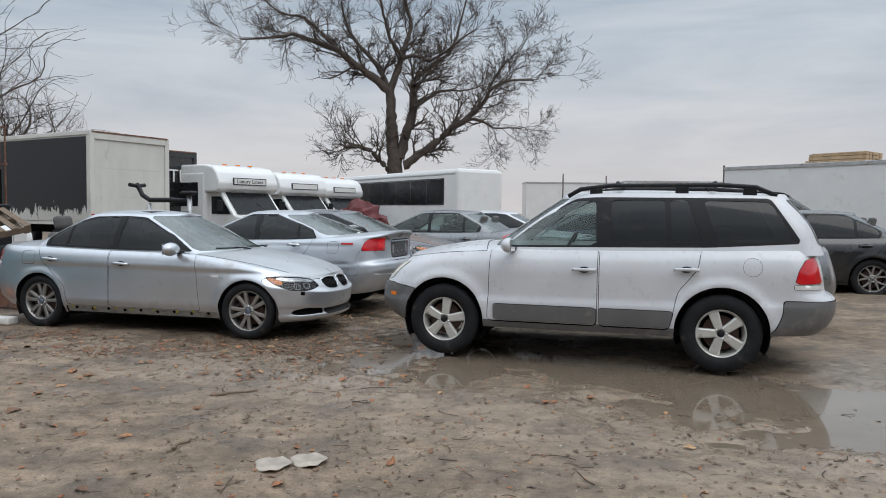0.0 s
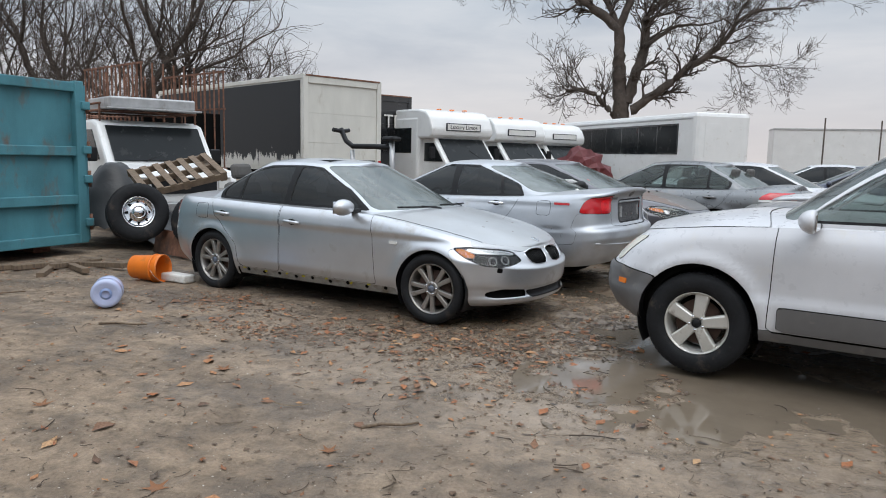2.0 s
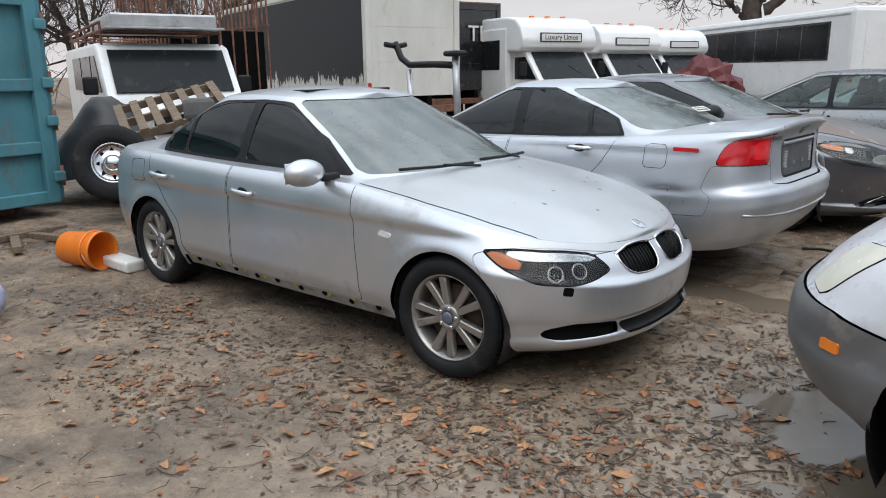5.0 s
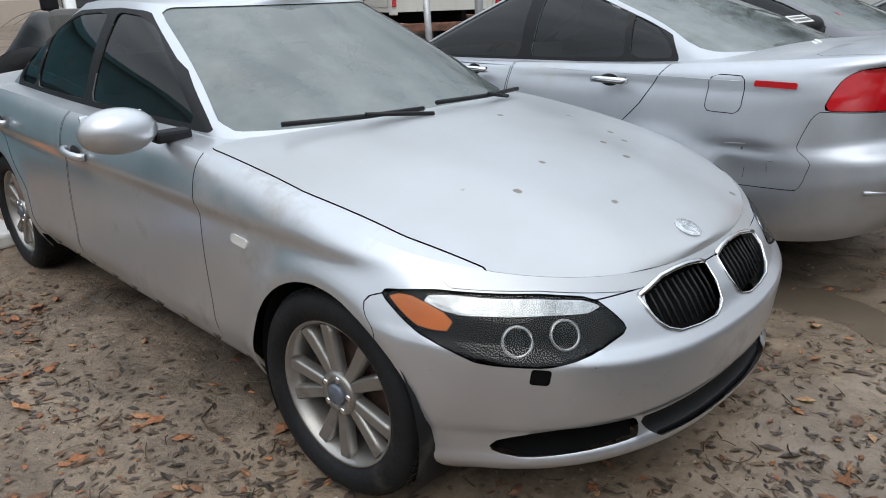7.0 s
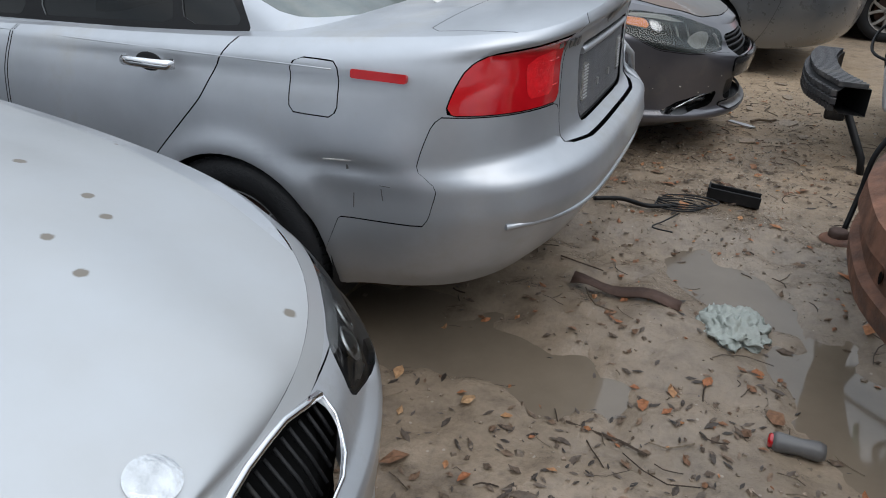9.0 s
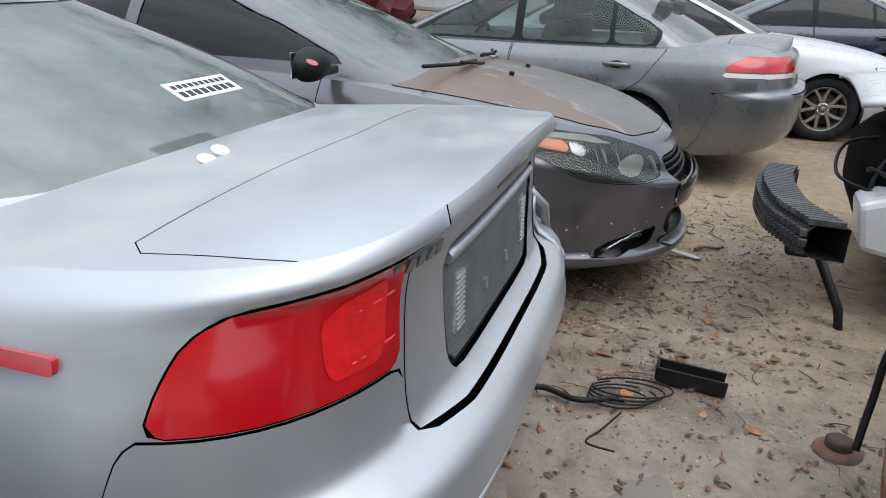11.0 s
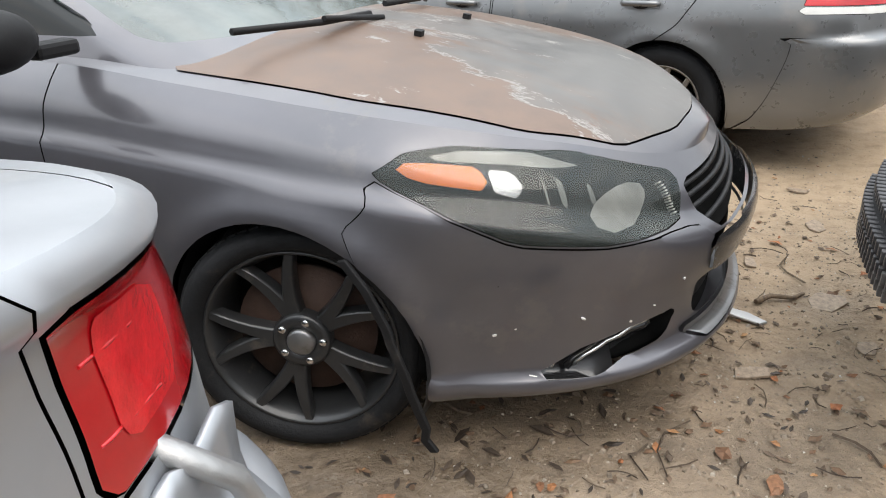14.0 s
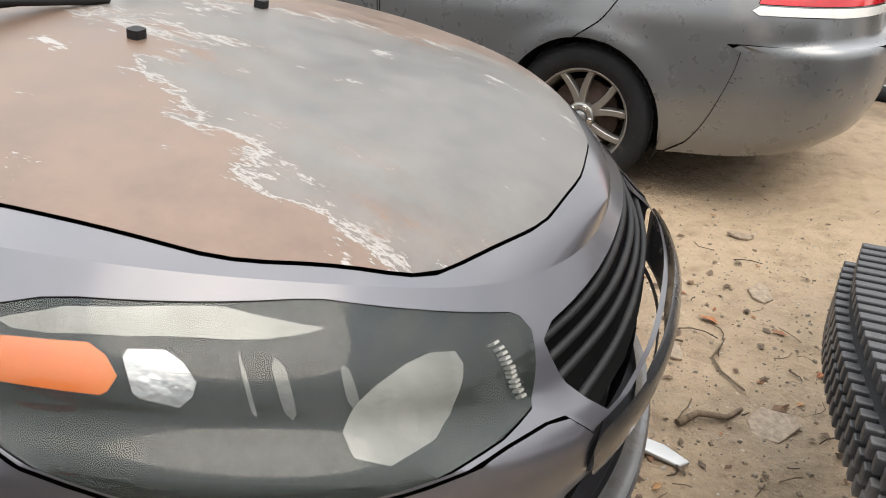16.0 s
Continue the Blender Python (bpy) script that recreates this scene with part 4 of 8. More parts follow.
    k.lower("front_bumper", [(-S(1.60), 0.10), (-S(1.60), 0.672), (-S(1.66), 0.688), (-S(1.80), 0.70), (-f(0.5), 0.655), (0, 0.652), (f(0.5), 0.655), (S(1.80), 0.70), (S(1.66), 0.688), (S(1.60), 0.672), (S(1.60), 0.10)], "silver", "s", 0, 0.003)
    k.disc("hood_badge", "T", 1.965, 0.0, 0.041, 0.041, 0.004, "lamp_chrome", 0.003, "plain round hood badge")
    sd = -1
    k.lower("sill_panel", [(-1.02, 0.05), (-1.0, 0.285), (1.02, 0.285), (1.02, 0.05)], "bare_sill", "x", -1, 0.003, -0.02, "bare grey sill with clip holes and tape")
    k.lower("front_door", rounded([(0.80, 0.29), (0.72, 0.99), (-0.40, 0.99), (-0.40, 0.29)], 0.04), "silver", "x", -1, 0.005)
    k.lower("rear_door", rounded([(-0.408, 0.29), (-0.408, 0.99), (-1.42, 0.99), (-1.34, 0.80), (-1.02, 0.52), (-0.97, 0.29)], 0.04), "silver", "x", -1, 0.005)
    k.lower("fuel_flap", rounded([(-1.62, 0.92), (-1.44, 0.92), (-1.44, 0.76), (-1.62, 0.76)], 0.03), "silver", "x", -1, 0.004)
    k.plate("side_indicator", "R", 0.985, 0.692, 0.085, 0.028, 0.006, "white_lens", 0.012, -4)
    for sd in (-1, 1):
        k.pane("side_window", rounded([(0.49, 0.965), (0.27, 1.12), (-0.01, 1.275), (-0.14, 1.315), (-0.36, 1.33), (-0.40, 0.975)], 0.03), "glass_dark", "x", sd)
        k.pane("side_window", rounded([(-0.47, 0.975), (-0.45, 1.33), (-0.80, 1.32), (-1.08, 1.25), (-1.10, 0.985)], 0.03), "glass_dark", "x", sd)
        k.pane("side_window", rounded([(-1.13, 0.985), (-1.11, 1.25), (-1.36, 1.08), (-1.38, 0.995)], 0.03), "glass_dark", "x", sd)
        k.pane("window_trim", rounded([(0.61, 0.945), (0.29, 1.145), (-0.01, 1.30), (-0.14, 1.335), (-0.36, 1.347), (-0.80, 1.336), (-1.12, 1.262), (-1.42, 1.08), (-1.42, 0.955)], 0.03), "black", "x", sd, 0.0)
    k.pane("windscreen", rounded([(-0.705, 0.955), (0.705, 0.955), (0.525, 1.345), (-0.525, 1.345)], 0.04), "glass_dusty", "f", 0, 0.004)
    k.pane("rear_window", rounded([(-0.62, 1.02), (0.62, 1.02), (0.48, 1.34), (-0.48, 1.34)], 0.05), "glass_dark", "r")
    k.finish()
    # clip holes as flat near-black discs, the shade inside put into the colour
    for i in range(9):
        x = -0.88 + i * 0.22
        h = k.disc("clip_hole", "R", x, 0.255 - 0.01 * (i % 2), 0.017, 0.017, 0.001, "void", -0.012)
    for i in range(7):
        k.plate("tape_mark", "R", -0.93 + i * 0.27 + 0.03 * (i % 3), 0.27 - 0.012 * (i % 2), 0.035, 0.02, 0.001, "yellow_tape", 0.004, 20 * (i % 3), "", -0.014)
    for y0, y1 in ((0.62, 0.05), (-0.02, -0.60)):
        part("wiper", tube([(0.895 - 0.2 * abs(y0) ** 2.2, y0, 0.972), (0.915 - 0.2 * abs((y0 + y1) / 2) ** 2.2, (y0 + y1) / 2, 0.980), (0.895 - 0.2 * abs(y1) ** 2.2, y1, 0.985)], 0.009, 6), "black", o)
        part("wiper_arm", tube([(0.945 - 0.2 * abs(y0) ** 2.2, y0 * 0.8, 0.958), (0.925 - 0.2 * abs((y0 + y1) / 2) ** 2.2, (y0 + y1) / 2, 0.988)], 0.008, 6), "black", o)
    k.strip("beltline_trim", "R", [(0.70 - 0.105 * i, 0.938 + 0.0015 * i) for i in range(21)], 0.006, "black", -0.03)
    part("sunroof", boxes((-0.62, -0.14, -0.38, 0.38, 1.385, 1.413), bevel=0.006, m=pose(0, 0, -0.004, 0, -1.5, 0)), "pane_dark", o)
    inside_of(o, 0.55, -0.25, 0.55, 0.62, 1)
    mirror(o, 0.50, -0.87, 0.985, "silver", -1)
    for x, z in ((-0.22, 0.80), (-1.20, 0.83)):
        handle(o, x, -0.905, z, "silver", -0.05)
    for ax in (1.38, -1.38):
        for sg in (-1, 1):
            add_wheel(o, ax, sg * 0.865, 0.315, 0.224, "double", "alloy", 12 + ax * 9, 0.205, "badge", 4 if ax > 0 else 0)
    return k


# ---- silver sedan with its tail to the east ----
def tailed_sedan():
    def sculpt(V):
        z, s, x = V[:, 2], np.sign(V[:, 1]), V[:, 0]
        side = np.abs(V[:, 1]) > 0.6
        run = 1 / (1 + np.exp((np.abs(x + 0.2) - 1.75) / 0.05))
        # crease at the highlight strip, hollow flank below it, shallow dents in the rear quarter
        V[:, 1] -= s * side * run * 0.020 / (1 + np.exp((z - 0.965) / 0.007)) * np.exp(-np.maximum(0, 0.965 - z) / 0.20)
        # the tail's upper edge arches up towards the middle
        V[:, 2] += 0.056 * np.clip(1 - (V[:, 1] / 0.66) ** 2, 0, 1) * np.clip((z - 1.02) / 0.09, 0, 1) * (x < -2.0)
        left = side & (V[:, 1] > 0)
        for dx, dz, w, h, dep in ((-1.80, 0.70, 0.13, 0.020, 0.012), (-1.80, 0.60, 0.12, 0.09, 0.014), (-1.66, 0.62, 0.035, 0.06, -0.010), (-1.70, 0.50, 0.03, 0.05, 0.012), (-1.98, 0.62, 0.06, 0.08, 0.007)):
            V[:, 1] -= left * dep * np.exp(-((x - dx) / w) ** 2 - ((z - dz) / h) ** 2)
    c = dict(axles=(1.37, -1.37), arch_r=0.355, arch_z=0.33, af=0.8, ar=0.64, pf=2.4, pr=3.7, flare=0.020, bow=0.05, rows=44, sculpt=sculpt,
             front=[(0, 2.25), (0.4, 2.32), (0.7, 2.28), (1, 2.1)],
             rear=[(0, -2.30), (0.12, -2.40), (0.3, -2.475), (0.36, -2.49), (0.40, -2.485), (0.47, -2.475), (0.51, -2.43), (0.55, -2.385), (0.7, -2.372), (0.85, -2.370), (0.93, -2.380), (0.957, -2.415), (0.975, -2.432), (0.99, -2.432), (1, -2.418)],
             width=[(0, 0.83), (0.1, 0.87), (0.35, 0.912), (0.6, 0.917), (0.78, 0.908), (0.9, 0.882), (0.965, 0.850), (1, 0.80)],
             sill=[(-2.44, 0.36), (-2.1, 0.30), (-1, 0.22), (1, 0.20), (2.3, 0.2)],
             shoulder=[(2.32, 0.66), (1.9, 0.78), (1.37, 0.87), (0.7, 0.95), (-0.4, 0.995), (-1.3, 1.03), (-2.0, 1.085), (-2.3, 1.108), (-2.5, 1.112)],
             crown=[(2.32, 0.67), (1.37, 0.93), (0.8, 0.99), (-1.4, 1.08), (-1.9, 1.120), (-2.2, 1.150), (-2.5, 1.168)], crown_q=2.6,
             house=dict(front=[(0, 0.98), (0.5, 0.5), (1, 0.0)], rear=[(0, -1.98), (0.5, -1.62), (1, -0.98)], width=[(0, 0.77), (0.5, 0.69), (0.9, 0.585), (1, 0.55)],
                        base=[(-2, 1.02), (1, 0.93)], roof=[(0.95, 1.30), (0.0, 1.37), (-0.5, 1.39), (-1.1, 1.36), (-1.9, 1.2)],
                        top=[(0.1, 1.40), (-0.5, 1.44), (-1.0, 1.405), (-1.5, 1.36)], af=0.36, ar=0.42, pf=2.2, pr=2.2))
    k = Car("silver_sedan", "silver sedan with dented quarter and a drooping rear bumper", heading(-2.635, 13.025, 168.0), c, "silver_tl")
    o, S, T, r = k.ob, k.S, k.at["T"], k.at["r"]
    for sd in (-1, 1):
        m = lambda pts: [(sd * a, b) for a, b in pts]
        lamp, piece = k.lower("tail_lamp", rounded(m([(T - S(-2.105), 0.886), (T - S(-2.125), 0.95), (T - S(-2.155), 1.025), (T - S(-2.20), 1.056), (r(0.66), 1.080), (r(0.54), 1.092), (r(0.525), 0.886)]), 0.008), "red_lens", "r", 0, 0.004, 0.003, "cracked red tail lamp")
        part("lamp_reflector", moved(split(piece[0], piece[1], [4, 2], m([(r(0.70), 1.03), (r(0.58), 1.05), (r(0.57), 0.92), (r(0.68), 0.92)]), 0, None, 0)[1], 0.0015), "red_bright", lamp)
        for z in (0.945, 1.02):
            pts = [(sd * (0.54 + 0.012 * i), z - 0.0012 * i) for i in range(9)]
            k.strip("lamp_rib", "B", pts, 0.002, "red_bright", 0.003)
    # licence plate recess with ribbed lens, reversing lamps, bright bar and clips
    k.lower("recess_border", rounded([(-r(0.388), 1.036), (r(0.388), 1.036), (r(0.345), 0.772), (-r(0.345), 0.772)], 0.05), "black", "r", 0, 0.002, -0.012, "black recess border")
    for i in range(34):
        z = 0.79 + i * 0.0062
        wv = 0.328 + (z - 0.785) * 0.16 - max(0, 0.81 - z) * 1.2
        k.strip("recess_rib", "B", [(-wv + wv * 2 * q / 12, z) for q in range(13)], 0.0031, "ribbed", -0.008)
    k.strip("bright_bar", "B", [(-0.350 + 0.700 * q / 14, 1.008) for q in range(15)], 0.013, "silver_tl", -0.004)
    for sd in (-1, 1):
        k.plate("reversing_lamp", "B", sd * 0.275, 0.895, 0.058, 0.125, 0.004, "ribbed_clear", 0.012, -8 * sd, "ribbed clear reversing lamp", -0.006)
        for i in range(11):
            k.strip("lamp_rib", "B", [(sd * (0.251 + 0.012 * q), 0.842 + i * 0.0105) for q in range(5)], 0.0030, "galv", -0.001)
        k.plate("plate_clip", "B", sd * 0.09, 0.86, 0.020, 0.024, 0.007, "galv", 0.003, 0, "", -0.006)
    side = [(T - S(-2.085), 0.885), (T - S(-1.945), 0.55), (T - S(-1.66), 0.535), (T - S(-1.66), 0.05)]
    k.lower("rear_bumper", [(-a, b) for a, b in side[::-1]] + [(-r(0.52), 0.885), (-r(0.512), 0.752), (-r(0.36), 0.742), (r(0.36), 0.742), (r(0.512), 0.752), (r(0.52), 0.885)][::1] + side, "silver_tl", "r", 0, 0.003, 0.003, "dented silver rear bumper hanging loose")
    edge = k.lower("trunk_lid", [(-r(0.512), 0.752), (-r(0.528), 1.3), (r(0.528), 1.3), (r(0.512), 0.752), (r(0.36), 0.742), (-r(0.36), 0.742)], "silver_tl", "r", 0, 0.004, 0, "", False)[1]
    lid = k.top("trunk_lid", [(-1.99, -0.72), (-2.03, 0), (-1.99, 0.72), (-2.2, 0.70), (-2.6, 0.60), (-2.6, -0.60), (-2.2, -0.70)], "silver_tl", 0.003, 0.0, "", False)[1]
    part("trunk_lid", joined(edge, lid), "silver_tl", o, "dirty silver trunk lid")
    # badges, as plain chrome shapes
    k.disc("emblem_disc", "B", 0.03, 1.097, 0.040, 0.044, 0.003, "galv", 0.001)
    k.ring("emblem_ring", "B", 0.03, 1.097, 0.044, 0.0055, "alloy", 0.005, 0.92)
    for q in (-1, 1):
        k.plate("emblem_bar", "B", 0.03 - 0.0115 * q, 1.097, 0.011, 0.066, 0.006, "alloy", 0.004, -15 * q, "", 0.004)
    for i in range(5):
        k.plate("badge_letter", "B", 0.535 - i * 0.032, 1.050, 0.020, 0.026, 0.004, "alloy_grey", 0.002, 10 - 20 * (i % 2))
    for i in range(2):
        k.plate("badge_letter", "B", -0.42 - i * 0.03, 1.052, 0.006, 0.026, 0.004, "alloy_grey", 0.001, -8)
    k.strip("bumper_crease", "B", [(0.80 - 1.6 * q / 30, 0.545 + 0.03 * abs(0.80 - 1.6 * q / 30)) for q in range(31)], 0.010, "silver_tl", 0.006)
    # exhaust notches: set-back near-black sheets, shade put into the colour
    for sd in (-1, 1):
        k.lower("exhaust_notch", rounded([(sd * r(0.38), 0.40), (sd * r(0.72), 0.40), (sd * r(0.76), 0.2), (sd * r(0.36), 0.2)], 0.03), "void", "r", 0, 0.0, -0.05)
    # right bumper corner torn off its bracket, standing out
    gv, gf = [], []
    for i in range(6):
        for j in range(7):
            yy = 0.57 + 0.028 * i
            m4 = k.spot("B", -yy, 0.66 + 0.033 * j + 0.01 * math.sin(2.1 * i), 0.008 + 0.030 * (i / 5) * (0.35 + 0.65 * j / 6))
            gv.append(tuple(m4.translation))
    for i in range(5):
        for j in range(6):
            gf.append((i * 7 + j, (i + 1) * 7 + j, (i + 1) * 7 + j + 1, i * 7 + j + 1))
    ob = part("bumper_corner", (gv, gf), "silver_tl", o, "torn bumper corner standing off its bracket")
    ob.modifiers.new("thickness", "SOLIDIFY").thickness = 0.008
    part("bumper_bracket", tube([(-2.30, -0.60, 0.90), (-2.36, -0.66, 0.82), (-2.37, -0.70, 0.70)], 0.014, 6), "galv", o)
    for a_, z_, w_, h_, q_ in ((-1.77, 0.72, 0.10, 0.004, 4), (-1.80, 0.70, 0.008, 0.014, 0), (-1.93, 0.66, 0.035, 0.002, 0), (-1.92, 0.63, 0.003, 0.04, 6), (-2.20, 0.69, 0.02, 0.002, 0), (-1.82, 0.60, 0.003, 0.06, -4)):
        k.plate("scratch", "L", a_, z_, w_, h_, 0.0008, "cladding" if w_ < 0.05 else "white_plastic", 0.001, q_)
    k.plate("side_marker", "L", -1.905, 0.981, 0.178, 0.026, 0.006, "red_lens", 0.008)
    # thin raised strip shaped to stand in for the highlight along the crease
    k.strip("crease_highlight", "L", [(0.75 - 0.1 * i, 0.972 + 0.0005 * i) for i in range(26)], 0.003, "silver_tl", 0.0)
    k.lower("fuel_flap", rounded([(-1.775, 1.01), (-1.605, 1.01), (-1.605, 0.845), (-1.775, 0.845)], 0.03), "silver_tl", "x", 1, 0.004)
    k.lower("rear_door", rounded([(-0.42, 0.27), (-0.42, 1.06), (-1.40, 1.07), (-1.28, 0.85), (-1.0, 0.55), (-0.97, 0.27)], 0.03), "silver_tl", "x", 1, 0.005)
    k.lower("front_door", rounded([(-0.412, 0.27), (-0.412, 1.05), (0.75, 1.0), (0.78, 0.27)], 0.03), "silver_tl", "x", 1, 0.005)
    k.top("hood", [(0.75, -0.8), (0.82, 0), (0.75, 0.8), (1.5, 0.75), (2.1, 0.5), (2.2, 0), (2.1, -0.5), (1.5, -0.75)], "silver_tl")
    for sd in (-1, 1):
        k.pane("side_window", rounded([(0.52, 1.0), (0.2, 1.22), (-0.1, 1.35), (-0.36, 1.365), (-0.40, 1.02)], 0.03), "glass_dark", "x", sd)
        k.pane("side_window", rounded([(-0.48, 1.025), (-0.46, 1.365), (-0.80, 1.355), (-1.02, 1.29), (-1.08, 1.045)], 0.03), "glass_dark", "x", sd)
        k.pane("side_window", rounded([(-1.12, 1.045), (-1.06, 1.275), (-1.26, 1.17), (-1.36, 1.055)], 0.03), "glass_dark", "x", sd)
        k.pane("window_trim", rounded([(0.66, 0.98), (0.2, 1.25), (-0.1, 1.378), (-0.80, 1.378), (-1.08, 1.30), (-1.30, 1.17), (-1.40, 1.03)], 0.03), "black", "x", sd, 0.0)
    k.pane("windscreen", rounded([(-0.67, 1.0), (0.67, 1.0), (0.50, 1.365), (-0.50, 1.365)], 0.04), "glass_dusty", "f", 0, 0.004)
    k.pane("rear_window", rounded([(-0.70, 1.085), (0.70, 1.085), (0.53, 1.37), (-0.53, 1.37)], 0.06), "glass_sky", "r", 0, 0.003)
    dec = Matrix(((0, 0.894, -0.447, -1.638), (-1, 0, 0, 0.01), (0, 0.447, 0.894, 1.205), (0, 0, 0, 1)))
    st = part("window_sticker", boxes((-0.115, 0.115, -0.035, 0.035, 0.004, 0.006), bevel=0.0008), "white_plastic", o, "white sticker with two dark lines of print")
    st.matrix_local = dec
    for q in range(10):
        part("print_bar", boxes((-0.10 + q * 0.0205, -0.086 + q * 0.0205, 0.008, 0.022, 0.006, 0.0066)), "ink", st)
        if q < 8:
            part("print_bar", boxes((-0.10 + q * 0.0255, -0.082 + q * 0.0255, -0.024, -0.003, 0.006, 0.0066)), "ink", st)
    for yy, zz, mt in ((0.28, 1.11, "white_plastic"), (-0.55, 1.21, "red_lens"), (0.22, 1.115, "white_plastic")):
        ds = part("window_sticker", prism([(0.024 * math.cos(a * 0.449), 0.018 * math.sin(a * 0.449)) for a in range(14)], 0.004, 0.006, "z"), mt, o)
        ds.matrix_local = Matrix.Translation(((zz - 1.205) * 2.0, yy - 0.01, zz - 1.205)) @ dec
    k.finish()
    inside_of(o, 0.55, -0.25, 0.55, 0.62, 1, False)
    mirror(o, 0.52, 0.88, 1.03, "silver_tl", 1)
    for x in (-0.2, -1.12):
        handle(o, x, 0.915, 0.955, "chrome", 0.0)
    for ax in (1.37, -1.37):
        for sg in (-1, 1):
            add_wheel(o, ax, sg * 0.895, 0.333, 0.226, "five", "alloy_grey", 25, 0.22, "alloy_grey", 0)
    return k


# ---- dark grey sedan, nose to the east ----
def dark_sedan():
    c = dict(axles=(1.35, -1.35), arch_r=0.36, arch_z=0.335, af=0.95, ar=0.7, pf=2.25, pr=2.5, flare=0.024, bow=0.04, rows=46,
             front=[(0, 2.22), (0.05, 2.31), (0.09, 2.385), (0.14, 2.392), (0.18, 2.345), (0.30, 2.345), (0.45, 2.36), (0.62, 2.388), (0.74, 2.398), (0.785, 2.39), (0.815, 2.345), (0.9, 2.315), (1, 2.25)],
             rear=[(0, -2.25), (0.4, -2.35), (0.8, -2.32), (1, -2.25)],
             width=[(0, 0.84), (0.09, 0.878), (0.14, 0.890), (0.19, 0.886), (0.4, 0.910), (0.7, 0.921), (0.775, 0.919), (0.81, 0.897), (0.88, 0.880), (0.95, 0.84), (1, 0.80)],
             sill=[(-2.36, 0.3), (-1, 0.21), (1, 0.21), (1.7, 0.185), (2.33, 0.20)],
             shoulder=[(2.37, 0.70), (2.2, 0.76), (1.95, 0.85), (1.6, 0.915), (1.35, 0.945), (1.0, 0.98), (0.7, 1.01), (-1.4, 1.06), (-2.36, 1.05)],
             crown=[(2.36, 0.70), (2.2, 0.80), (1.95, 0.905), (1.6, 0.985), (1.35, 1.03), (1.0, 1.06), (-1.4, 1.10), (-2.36, 1.08)], crown_q=2.6,
             house=dict(front=[(0, 1.36), (0.5, 0.85), (1, 0.25)], rear=[(0, -2.0), (0.5, -1.65), (1, -1.05)], width=[(0, 0.78), (0.5, 0.70), (0.9, 0.60), (1, 0.56)],
                        base=[(-2, 1.03), (1.3, 0.97)], roof=[(1.3, 1.25), (0.2, 1.385), (-0.4, 1.41), (-1.1, 1.37), (-1.9, 1.2)],
                        top=[(0.3, 1.42), (-0.4, 1.465), (-1.0, 1.43), (-1.5, 1.38)], af=0.42, ar=0.4, pf=2.2, pr=2.2))
    k = Car("dark_grey_sedan", "dark grey sedan with a peeling rusty hood and black wheels", heading(-1.695, 15.30, -12.0), c, "dark")
    o, S, f = k.ob, k.S, k.at["f"]
    for sd in (-1, 1):
        m = lambda pts: [(sd * a, b) for a, b in pts]
        poly = rounded(m([(S(1.645), 0.815), (S(1.74), 0.858), (S(1.86), 0.866), (f(0.68), 0.832), (f(0.53), 0.772), (f(0.425), 0.738), (f(0.475), 0.648), (f(0.55), 0.642), (f(0.70), 0.646), (S(1.90), 0.672), (S(1.77), 0.735)]), 0.012)
        lens, piece = k.lower("headlamp_lens", poly, "lens_hazy", "s", 0, 0.002, 0.003)
        lens.visible_shadow = False
        part("headlamp_housing", moved(piece, -0.024), "lamp_black", o, "dark headlamp housing")
        so, si = S(1.645), f(0.44)
        L = lambda u: so + (si - so) * u
        cutout = lambda pts, by, mat, name, lab="": part(name, moved(split(piece[0], piece[1], [3, 2], rounded(m(pts), 0.005), 0, None, 0)[1], by), mat, o, lab)
        cutout([(L(0.07), 0.826), (L(0.10), 0.842), (L(0.18), 0.842), (L(0.335), 0.828), (L(0.33), 0.778), (L(0.14), 0.802)], -0.009, "orange_lens", "turn_signal", "amber turn signal reflector")
        cutout([(L(0.342), 0.825), (L(0.43), 0.815), (L(0.43), 0.772), (L(0.40), 0.760), (L(0.345), 0.775)], -0.012, "lamp_chrome", "marker_bulb")
        cutout([(L(0.13), 0.846), (L(0.26), 0.862), (L(0.48), 0.848), (L(0.66), 0.800), (L(0.60), 0.800), (L(0.46), 0.822), (L(0.30), 0.838)], -0.009, "lamp_haze", "upper_reflector")
        cutout([(L(0.585), 0.672), (L(0.60), 0.705), (L(0.66), 0.742), (L(0.76), 0.757), (L(0.85), 0.745), (L(0.82), 0.705), (L(0.77), 0.674)], -0.009, "lamp_haze", "lamp_bowl", "hazy reflector bowl")
        for i in range(6):
            u = 0.475 + 0.03 * i
            cutout([(L(u), 0.815 - 0.008 * i), (L(u + 0.024), 0.812 - 0.008 * i), (L(u + 0.024), 0.735 - 0.004 * i), (L(u), 0.740 - 0.004 * i)], -0.014, "lamp_grey", "reflector_step")
        for i in range(12):
            k.plate("lens_dot", "F", sd * (0.470 - 0.0008 * i), 0.660 + i * 0.0063, 0.010, 0.004, 0.001, "white_lens", 0.001, 0, "", -0.004)
        k.lower("fog_opening", rounded(m([(f(0.46), 0.405), (f(0.60), 0.392), (f(0.70), 0.360), (f(0.775), 0.290), (f(0.70), 0.282), (f(0.50), 0.318)]), 0.012), "black_gloss", "s", 0, 0.0, -0.055, "black fog lamp opening")
        k.strip("fog_trim", "F", [(sd * (0.49 + 0.019 * i), 0.388 - 0.0008 * i * i) for i in range(11)], 0.006, "lamp_chrome", -0.014)
        k.strip("fog_trim", "F", [(sd * (0.50 + 0.019 * i), 0.345 - 0.0004 * i * i) for i in range(11)], 0.012, "black_gloss", -0.040)
